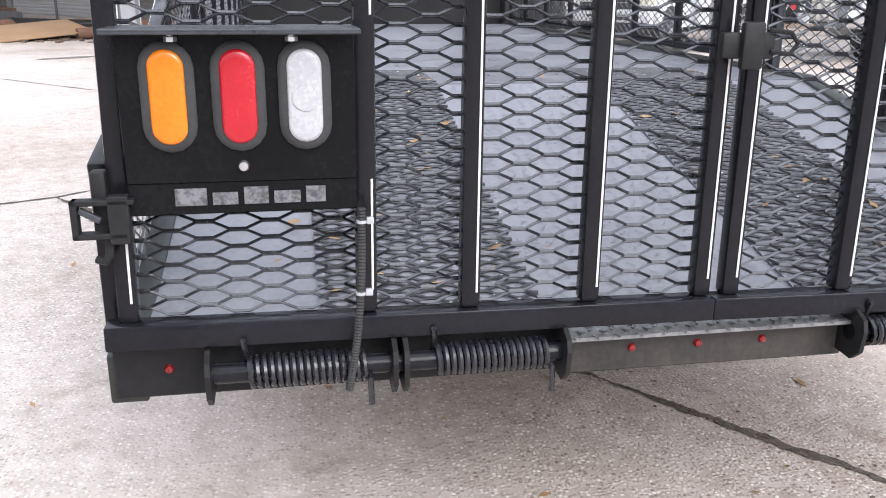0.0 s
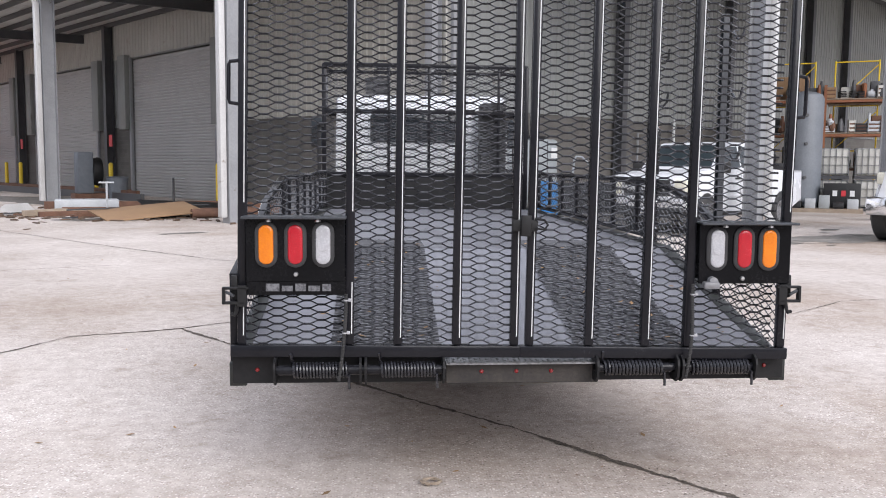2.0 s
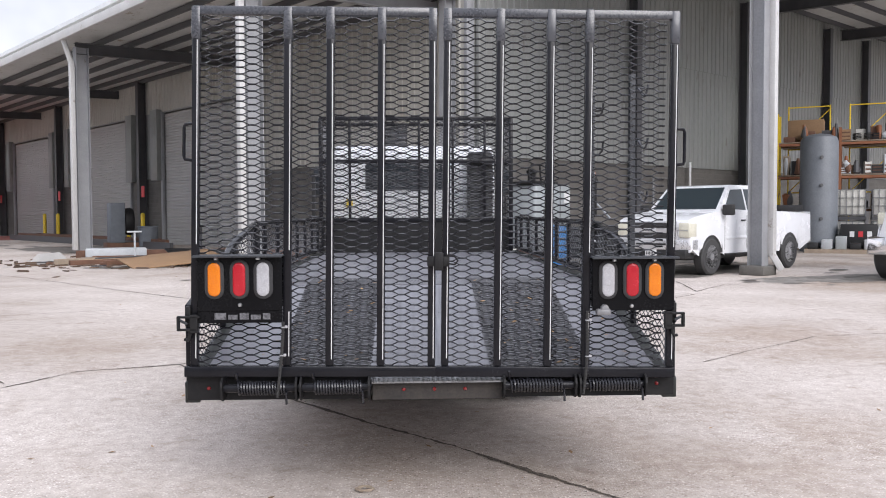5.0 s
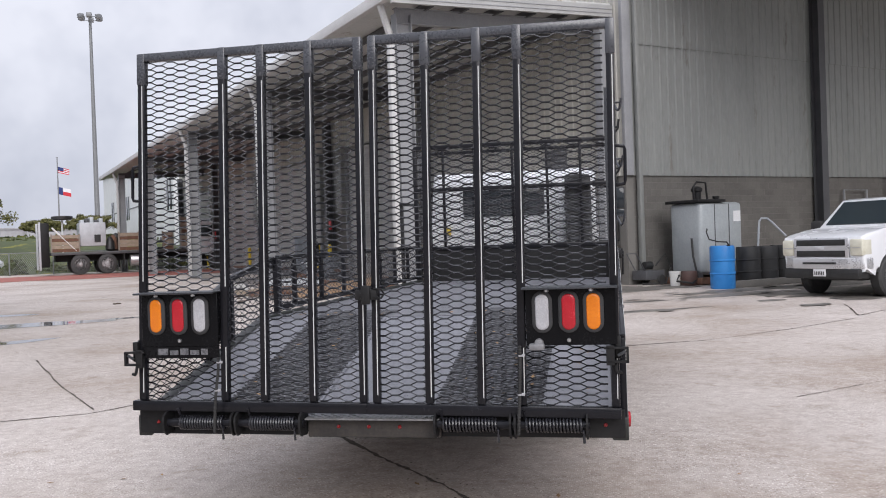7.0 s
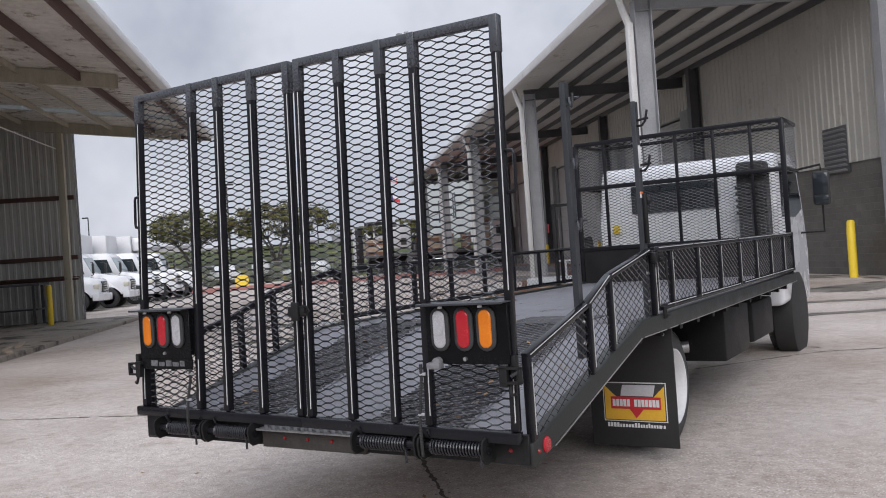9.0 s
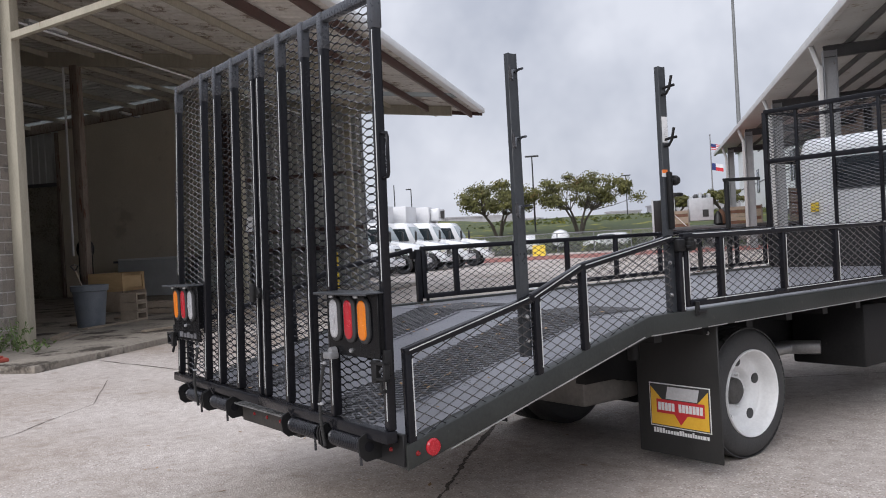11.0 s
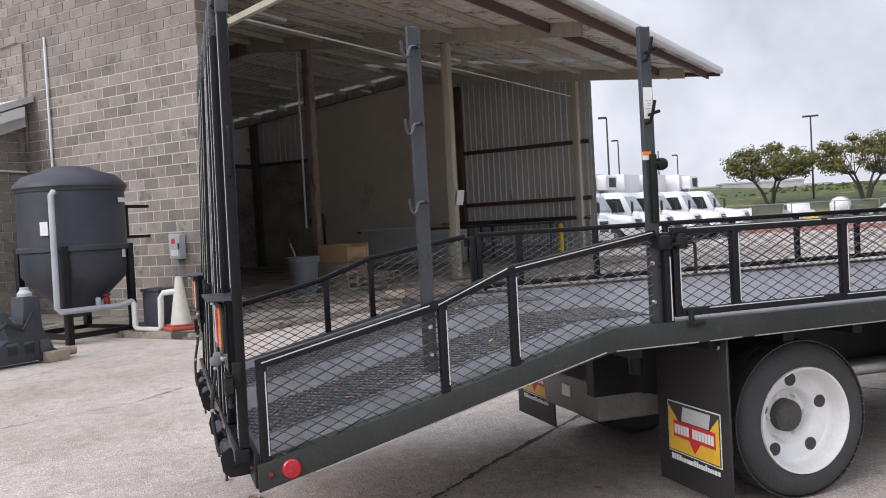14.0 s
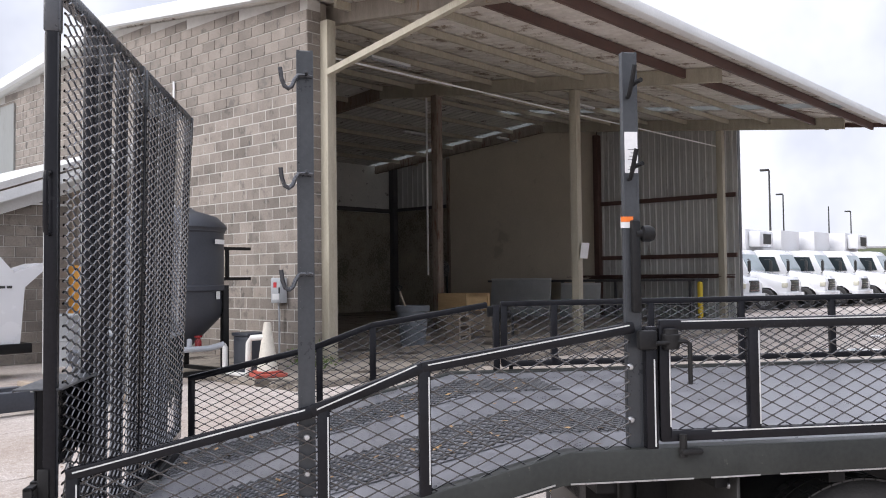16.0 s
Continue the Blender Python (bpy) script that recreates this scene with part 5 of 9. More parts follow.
# trimmer rack stakes on the right rail
def stake(y, z0, z1, hooks):
    bm = bmesh.new()
    beam_bm(bm, (1.196, y, z0), (1.196, y, z1), 0.012, 0.052, (0, 1, 0), 0.004, 1)
    beam_bm(bm, (1.188, y - 0.021, z0), (1.188, y - 0.021, z1), 0.03, 0.008, (0, 1, 0))
    beam_bm(bm, (1.188, y + 0.021, z0), (1.188, y + 0.021, z1), 0.03, 0.008, (0, 1, 0))
    p = part("trimmer_stake", bm, M_STAKE, truck, "upright dark steel trimmer rack post", True)
    for z in hooks:
        tube_part("tool_hook", [(1.202, y + 0.020, z + 0.002), (1.210, y + 0.004, z + 0.003), (1.220, y - 0.020, z + 0.001), (1.228, y - 0.031, z - 0.016), (1.236, y - 0.038, z - 0.036), (1.244, y - 0.049, z - 0.046), (1.252, y - 0.061, z - 0.040), (1.258, y - 0.069, z - 0.018), (1.262, y - 0.073, z + 0.014)], 0.0068, M_SATINGREY, p, 7, "bent rod tool hook")
        tube_part("hook_pin", [(1.200, y + 0.006, z + 0.004), (1.262, y + 0.004, z + 0.006)], 0.0055, M_SATINGREY, p, 6, "short steel pin")
    return p


st1 = stake(0.79, 0.89, 2.260, (2.175, 1.872, 1.565))
st2 = stake(1.843, 1.0, 2.304, ())
for z in (2.20, 1.93):
    tube_part("tool_hook", [(1.203, 1.835, z - 0.045), (1.235, 1.828, z - 0.045), (1.258, 1.826, z - 0.02), (1.268, 1.836, z + 0.045)], 0.0075, M_BLACK_MATT, st2, 7, "bent rod tool hook")
    tube_part("tool_hook", [(1.203, 1.845, z - 0.010), (1.240, 1.850, z - 0.004), (1.268, 1.856, z - 0.002)], 0.0075, M_BLACK_MATT, st2, 7, "bent rod tool hook")
lathe_part("lock_knob", [(0.0, 0.065), (0.022, 0.06), (0.028, 0.045), (0.026, 0.025), (0.014, 0.02), (0.014, 0.0)], M_BLACK_MATT, st2, "y", 14, (1.215, 1.848, 1.705), "black round lock knob")
box_part("lock_arm", 1.20, 1.225, 1.833, 1.863, 1.45, 1.75, M_BLACK_MATT, st2, 0.006)
M_PAPER = material("white_sticker", (0.68, 0.68, 0.68), (0.78, 0.78, 0.78), 20, 100, rough=0.5, bump=0.0)
M_INK = material("dark_print", (0.03, 0.03, 0.03), (0.05, 0.05, 0.05), 20, 100, rough=0.5, bump=0.0)
M_ORANGE = material("orange_sticker", (0.75, 0.16, 0.02), (0.85, 0.22, 0.03), 20, 100, rough=0.5, bump=0.0)
sticker = box_part("white_label", 1.2024, 1.2045, 1.821, 1.865, 1.905, 2.04, M_PAPER, st2, label="white printed sticker")
bm = bmesh.new()
for k in range(7):
    box_bm(bm, 1.2046, 1.2052, 1.832 + (k % 3) * 0.004, 1.856, 1.915 + k * 0.011, 1.9165 + k * 0.011)
part("print_bars", bm, M_INK, sticker)
warn = box_part("warning_label", 1.2024, 1.2045, 1.803, 1.845, 1.725, 1.76, M_PAPER, st2, label="orange and white warning sticker")
box_part("warning_band", 1.2046, 1.2055, 1.803, 1.845, 1.745, 1.762, M_ORANGE, warn)
for st, y, zs in ((st1, 0.79, (1.071, 0.963)), (st2, 1.825, (1.274, 1.104))):
    for z in zs:
        lathe_part("bolt_head", [(0.0, 0.012), (0.008, 0.011), (0.0115, 0.006), (0.0115, 0.0)], M_STEEL, st, "x", 10, (1.203, y, z), "bright carriage bolt")
st3 = box_part("tool_post", -1.265, -1.225, 5.80, 5.84, 1.0, 1.93, M_BLACK_MATT, truck, 0.006, "black tool post on the rail")
beam_part("tool_arm", (-1.245, 5.78, 1.93), (-1.245, 6.4, 1.95), 0.035, 0.035, M_BLACK_MATT, st3, 0.005)


# headache rack
def rack():
    y, x0, x1 = 6.55, -1.235, 1.165
    r = beam_part("headache_rack", (x0, y, 2.655), (x1, y, 2.655), 0.05, 0.05, M_BLACK, truck, 0.006, "black mesh headboard behind the cab")
    for z in (2.125, 1.40):
        beam_part("cross_rail", (x0, y, z), (x1, y, z), 0.05, 0.05, M_BLACK, r, 0.006)
    for x in (x0, x1):
        beam_part("rack_post", (x, y, 1.0), (x, y, 2.655), 0.05, 0.05, M_BLACK, r, 0.006, up=(0, 1, 0))
    for z in (2.655, 2.125):
        for x in (x0, x1):
            beam_part("side_arm", (x, y, z), (x, y + 0.75, z), 0.04, 0.04, M_BLACK, r, 0.005)
        beam_part("front_rail", (x0, y + 0.75, z), (x1, y + 0.75, z), 0.04, 0.04, M_BLACK, r, 0.005)
    for x in (-0.86, -0.47, 0.0, 0.42, 0.82):
        beam_part("rack_bar", (x, y, 1.40), (x, y, 2.655), 0.032, 0.032, M_BLACK, r, 0.004, up=(0, 1, 0))
    me = expanded_metal(x1 - x0, 1.26, 0.09, 0.0345, 0.005, 0.003, bond=0.4, tilt=0.5)
    mesh_part("expanded_mesh", me, M_MESH, r, "black expanded metal", pose(x0, y + 0.03, 1.40))
    for x in (x0, x1):
        me = expanded_metal(0.75, 0.54, 0.0785, 0.0345, 0.005, 0.003, tilt=0.5, mapping=lambda a, b, c: (c, a, b))
        mesh_part("end_mesh", me, M_MESH, r, m=pose(x, y, 2.125))
    box_part("solid_headboard", x0, x1, y - 0.01, y + 0.012, 0.99, 1.38, M_BLACK_MATT, r, label="solid black lower headboard")


rack()


# cab-over cab
def cab():
    cx, hw = -0.07, 1.05
    bm = bmesh.new()
    prof = [(6.95, 0.62), (6.95, 1.0), (6.92, 1.7), (6.98, 2.22), (7.08, 2.36), (7.9, 2.40), (8.25, 2.33), (8.62, 1.62), (8.68, 1.2), (8.70, 0.55), (8.2, 0.55), (8.1, 0.8), (7.5, 0.8), (7.4, 0.62)]
    prism_bm(bm, prof, 0, cx - hw, cx + hw)
    bmesh.ops.bevel(bm, geom=list(bm.edges), offset=0.07, segments=3, profile=0.5, affect="EDGES")
    c = part("cab", bm, M_WHITE, truck, "white cab-over truck cab", True)
    box_part("rear_window", cx - 0.62, cx + 0.42, 6.885, 6.95, 1.78, 2.12, M_GLASS, c, 0.03, "dark rear window")
    bm = bmesh.new()
    prism_bm(bm, [(7.15, 1.62), (7.95, 1.62), (8.42, 1.72), (8.15, 2.22), (7.15, 2.24)], 0, cx - hw - 0.004, cx + hw + 0.004)
    part("side_window", bm, M_GLASS, c, "dark side window glass")
    bm = bmesh.new()
    prism_bm(bm, [(8.28, 2.25), (8.62, 1.62), (8.60, 1.60), (8.26, 2.23)], 0, cx - hw + 0.12, cx + hw - 0.12)
    part("windscreen", bm, M_GLASS, c, "dark windscreen")
    st = box_part("air_intake", 0.62, 0.93, 6.62, 6.9, 1.2, 2.25, M_RUBBER, c, 0.04, "black snorkel and intake stack")
    for k in range(5):
        box_part("intake_rib", 0.61, 0.94, 6.60, 6.625, 1.95 - k * 0.07, 1.985 - k * 0.07, M_BLACK_MATT, st, 0.008)
    for s in (-1, 1):
        x = cx + s * (hw + 0.30)
        mirror = box_part("door_mirror", x - 0.10, x + 0.10, 8.16, 8.24, 1.74, 2.16, M_RUBBER, c, 0.04, "black door mirror")
        # dark glass in both panes carries the dark reflection of a real mirror
        box_part("mirror_glass", x - 0.08, x + 0.08, 8.155, 8.163, 1.87, 2.135, M_GLASS, mirror, 0.003, "mirror pane in dark glass standing in for its reflection")
        box_part("mirror_glass", x - 0.08, x + 0.08, 8.155, 8.163, 1.76, 1.85, M_GLASS, mirror, 0.003, "small convex mirror glass")
        tube_part("mirror_arm", [(cx + s * (hw - 0.02), 8.25, 2.2), (x, 8.22, 2.24), (x, 8.22, 2.14)], 0.014, M_BLACK_MATT, mirror, 6)
        tube_part("mirror_arm", [(cx + s * (hw - 0.02), 8.3, 1.42), (x, 8.22, 1.42), (x, 8.22, 1.76)], 0.014, M_BLACK_MATT, mirror, 6)
    box_part("yellow_tag", -0.93, -0.85, 6.87, 6.9, 1.56, 1.66, M_YELLOW, c, 0.004, "yellow warning sticker")
    for s in (-1, 1):
        fender = lathe_part("front_fender", [(0.47, -0.06), (0.5, -0.05), (0.5, 0.16), (0.47, 0.17)], M_RUBBER, c, "x", 24, (cx + s * 0.95 - 0.05, 7.8, 0.46))


cab()


# chassis and wheels
M_TANKDULL = material("dull_road_grimed_steel", (0.13, 0.12, 0.108), (0.21, 0.195, 0.175), 4, 40, rough=0.5, bump=0.06, spots=(0.08, 0.072, 0.063), spot_scale=6, spot_cut=0.6)
M_HUB = material("greasy_hub", (0.035, 0.033, 0.03), (0.09, 0.085, 0.08), 20, 90, rough=0.7, bump=0.3)


def wheel(parent_name, x, y, z, s, r=0.405, wd=0.23):
    """A truck wheel; s is the side that its dish faces."""
    bm = bmesh.new()
    lathe_bm(bm, [(0.266, -wd / 2), (0.283, -wd / 2 - 0.006), (0.35, -wd / 2), (r - 0.015, -wd / 2 + 0.02), (r, -wd / 2 + 0.045), (r, wd / 2 - 0.045), (r - 0.015, wd / 2 - 0.02), (0.35, wd / 2), (0.283, wd / 2 + 0.006), (0.266, wd / 2)], "x", 40, caps=False)
    w = part("wheel", bm, M_TYRE, truck, "black truck tyre on a white steel wheel", True, pose(x, y, z, 0, 0, 0))
    bm = bmesh.new()
    for k in range(56):
        a = k * math.tau / 56
        for off in (-0.075, -0.03, 0.03, 0.075):
            tmp = bmesh.new()
            box_bm(tmp, off - 0.018, off + 0.018, -0.019, 0.019, r - 0.004, r + 0.003)
            bmesh.ops.rotate(tmp, verts=tmp.verts, cent=(0, 0, 0), matrix=Matrix.Rotation(a + 0.02 * (off > 0), 3, "X"))
            merge(bm, tmp)
    tagged(part("tread", bm, M_TYRE, w), kind="stuff")
    bm = bmesh.new()
    d = s
    lathe_bm(bm, [(0.266, d * wd / 2), (0.264, d * (wd / 2 + 0.012)), (0.255, d * (wd / 2 + 0.010)), (0.246, d * (wd / 2 - 0.012)), (0.240, d * 0.085), (0.236, d * 0.05), (0.229, d * 0.028), (0.221, d * 0.020), (0.156, d * 0.014), (0.145, d * 0.004), (0.134, d * -0.024), (0.125, d * -0.038), (0.083, d * -0.043)], "x", 40, caps=False)
    rim = part("rim", bm, M_RIM, w, "white painted steel rim", True)
    for k in range(5):
        a = k * math.tau / 5 + math.pi / 2
        lathe_part("hand_hole", [(0.033, d * 0.0), (0.033, d * 0.0208), (0.029, d * 0.0212), (0.0, d * 0.0212)], M_INK, rim, "x", 18, (0, 0.188 * math.cos(a), 0.188 * math.sin(a)), "round hand hole")
    hub = lathe_part("hub", [(0.090, d * -0.11), (0.090, d * -0.06), (0.084, d * -0.045), (0.080, d * 0.0), (0.066, d * 0.012), (0.03, d * 0.014), (0.0, d * 0.014)], M_HUB, w, "x", 24, label="dark greasy axle hub")
    for k in range(6):
        a = k * math.tau / 6
        lathe_part("lug_nut", [(0.012, d * -0.045), (0.012, d * -0.020), (0.007, d * -0.010), (0.0, d * -0.010)], M_RIM, rim, "x", 6, (0, 0.112 * math.cos(a), 0.112 * math.sin(a)))
    return w


REAR_Y, WR = 2.77, 0.392
for s in (-1, 1):
    wheel("rear", s * 0.885, REAR_Y, WR, s, WR)
    bm = bmesh.new()
    lathe_bm(bm, [(0.266, -0.11), (0.35, -0.115), (WR - 0.01, -0.09), (WR, -0.06), (WR, 0.06), (WR - 0.01, 0.09), (0.35, 0.115), (0.266, 0.11)], "x", 36)
    part("inner_tyre", bm, M_TYRE, truck, "inner black dual tyre", True, pose(s * 0.625, REAR_Y, WR))
    wheel("front", s * 0.88 - 0.09, 7.8, WR, s, WR)
bm = bmesh.new()
for s in (-1, 1):
    box_bm(bm, s * 0.42 - 0.04, s * 0.42 + 0.04, 1.9, 8.4, 0.55, 0.80)
for y in (2.0, 3.2, 4.4, 5.6, 6.6):
    box_bm(bm, -0.42, 0.42, y - 0.05, y + 0.05, 0.6, 0.78)
for k in range(12):
    y = 1.75 + k * 0.41
    box_bm(bm, -1.16, 1.16, y - 0.03, y + 0.03, 0.86, 0.955)
box_bm(bm, -0.55, -0.48, 1.6, 6.4, 0.80, 0.96)
box_bm(bm, 0.48, 0.55, 1.6, 6.4, 0.80, 0.96)
part("chassis_frame", bm, M_BLACK_MATT, truck, "black ladder chassis and deck crossmembers")
bm = bmesh.new()
tube_bm(bm, [(-0.85, REAR_Y, WR), (-0.25, REAR_Y, WR), (-0.12, REAR_Y, WR), (0.12, REAR_Y, WR), (0.25, REAR_Y, WR), (0.85, REAR_Y, WR)], [0.06, 0.07, 0.16, 0.16, 0.07, 0.06], 14)
part("rear_axle", bm, M_BLACK_MATT, truck, "black rear axle with differential", True)
for s in (-1, 1):
    bm = bmesh.new()
    for k in range(5):
        tube_bm(bm, [(s * 0.43, REAR_Y - 0.62 + k * 0.06, 0.56 - k * 0.012), (s * 0.43, REAR_Y, 0.50 - k * 0.012), (s * 0.43, REAR_Y + 0.62 - k * 0.06, 0.56 - k * 0.012)], 0.02, 4)
    part("leaf_spring", bm, M_BLACK_MATT, truck)
    tube_part("shock_mount", [(s * 0.80, 1.95, 0.72), (s * 0.80, 1.95, 0.92)], 0.035, M_BLACK_MATT, truck, 10, "black spring damper")
box_part("tool_box", 0.50, 1.05, 4.05, 4.9, 0.42, 0.86, M_BLACK_MATT, truck, 0.02, "black underbody tank")
box_part("fuel_tank", -1.02, -0.5, 3.5, 5.2, 0.40, 0.84, M_BLACK_MATT, truck, 0.05, "black fuel tank")
box_part("battery_box", 0.50, 1.0, 5.3, 6.2, 0.42, 0.80, M_BLACK_MATT, truck, 0.03, "black battery box")
box_part("under_tank", -0.27, 0.39, 1.95, 2.45, 0.395, 0.80, M_TANKDULL, truck, 0.02, "dull grey steel box under the deck")
tube_part("exhaust_pipe", [(0.55, 3.2, 0.55), (0.55, 3.9, 0.55), (0.75, 4.0, 0.55)], 0.05, M_STEEL, truck, 10)
box_part("paper_tag", 0.0, 0.09, 1.94, 1.948, 0.485, 0.550, M_PAPER, truck, label="small white tag")


# mud flaps with a dealer's badge, drawn as plain shapes
M_FLAP = material("flap_rubber", (0.014, 0.014, 0.014), (0.028, 0.027, 0.026), 4, 60, rough=0.6, bump=0.1)
M_BADGEY = material("badge_yellow", (0.72, 0.40, 0.03), (0.80, 0.48, 0.05), 8, 70, rough=0.5, bump=0.0)
M_BADGER = material("badge_red", (0.50, 0.02, 0.03), (0.60, 0.04, 0.05), 8, 70, rough=0.5, bump=0.0)
M_BADGEG = material("badge_grey", (0.45, 0.45, 0.46), (0.58, 0.58, 0.6), 8, 70, rough=0.4, bump=0.0)


def flap(x0, x1, y, z0, z1):
    bm = bmesh.new()
    box_bm(bm, x0, x1, y, y + 0.012, z0, z1, 0.003, 1)
    f = part("mud_flap", bm, M_FLAP, truck, "black rubber mud flap with a dealer badge", True)
    for bx in (x0 + 0.06, x1 - 0.06):
        lathe_part("flap_bolt", [(0.0, -0.008), (0.010, -0.006), (0.012, 0.0)], M_STEEL, f, "y", 10, (bx, y, z1 - 0.05))
    bx0, bx1, bz0, bz1 = x0 + 0.105, x1 - 0.075, 0.312, 0.543
    Y = y - 0.003

    def quad(name, pts, mat, lift):
        bm = bmesh.new()
        prism_bm(bm, pts, 1, Y - lift, Y - lift + 0.0015)
        part(name, bm, mat, f)

    quad("badge_border", [(bx0 - 0.012, bz0 - 0.012), (bx1 + 0.012, bz0 - 0.012), (bx1 + 0.012, bz1 + 0.012), (bx0 - 0.012, bz1 + 0.012)], M_PAPER, 0.0)
    quad("badge_black", [(bx0 - 0.006, bz0 - 0.006), (bx1 + 0.006, bz0 - 0.006), (bx1 + 0.006, bz1 + 0.006), (bx0 - 0.006, bz1 + 0.006)], M_INK, 0.002)
    w = bx1 - bx0
    zm = bz0 + 0.105
    quad("badge_field", [(bx0, bz0), (bx1, bz0), (bx1, bz1 - 0.01), (bx0 + w * 0.5, bz0 - 0.0 + 0.03), (bx0, bz1 - 0.01)], M_BADGEY, 0.004)
    quad("badge_band", [(bx0 + w * 0.10, zm - 0.035), (bx1 - w * 0.06, zm - 0.035), (bx1 - w * 0.06, zm + 0.045), (bx0 + w * 0.10, zm + 0.045)], M_BADGER, 0.006)
    quad("badge_point", [(bx0 + w * 0.40, zm - 0.035), (bx0 + w * 0.5, bz0 + 0.012), (bx0 + w * 0.62, zm - 0.035)], M_BADGER, 0.0055)
    quad("badge_head", [(bx0 + w * 0.26, zm + 0.05), (bx1 - w * 0.22, zm + 0.05), (bx1 - w * 0.18, bz1 - 0.004), (bx0 + w * 0.30, bz1 - 0.004)], M_BADGEG, 0.006)
    bm = bmesh.new()
    k = bx0 + w * 0.13
    for n in (0.034,) * 5 + (0.0,) + (0.034,) * 7:
        if n:
            box_bm(bm, k, k + w * 0.046, Y - 0.0085, Y - 0.007, zm - 0.018, zm + 0.028)
        k += w * 0.058
    tagged(part("badge_lettering", bm, M_PAPER, f), kind="stuff")
    bm = bmesh.new()
    k, end = bx0 + w * 0.02, bx1 - w * 0.02
    rng = random.Random(5)
    while k < end:
        g = rng.uniform(0.010, 0.018)
        box_bm(bm, k, k + g, Y - 0.001, Y + 0.002, 0.262, 0.262 + rng.choice((0.020, 0.020, 0.028)))
        k += g + 0.006
    tagged(part("address_line", bm, M_PAPER, f), kind="stuff")
    return f


flap(0.615, 1.215, 2.18, 0.138, 0.915)
flap(-1.215, -0.615, 2.18, 0.138, 0.915)
lathe_part("side_reflector", [(0.0, 0.012), (0.03, 0.010), (0.036, 0.004), (0.036, 0.0)], M_RED, truck, "x", 24, (1.236, 0.209, 0.578), "round red side reflector")
lathe_part("marker_lamp", [(0.0, 0.009), (0.008, 0.008), (0.011, 0.0)], M_DOTRED, truck, "x", 12, (1.236, 0.132, 0.565))


def twist(ob, m):
    """Sets the sprung gate slightly askew: its lean changes from one side to the other."""
    inv = m.inverted()
    for vert in ob.data.vertices:
        p = m @ vert.co
        p.y -= TWIST * p.x * p.z
        vert.co = inv @ p
    for child in ob.children:
        twist(child, m @ child.matrix_basis)


for leaf in (left_leaf, right_leaf):
    twist(leaf, Matrix())


def body_drop(y):
    """How far the body sinks on its rear springs at y."""
    return 0.038 * (1 - (1 - min(1.0, max(0.0, (y - 0.2) / 1.6))) ** 1.6)


def settle(ob, m):
    """Lets the body sit down on its rear springs: it drops towards the knee and on, and the sides draw in a little there."""
    if ob.data and ob.data.users == 1:
        inv = m.inverted()
        for vert in ob.data.vertices:
            p = m @ vert.co
            f = min(1.0, max(0.0, (p.y - 0.2) / 1.6))
            p.z -= body_drop(p.y)
            if abs(p.x) > 1.1:
                p.x -= math.copysign(0.018 * f, p.x)
            vert.co = inv @ p
    for child in ob.children:
        settle(child, m @ child.matrix_basis)


for ob in truck.children:
    if ob.name.split(".")[0] not in ("wheel", "inner_tyre", "rear_axle", "gate_leaf", "lamp_box"):
        settle(ob, ob.matrix_basis)


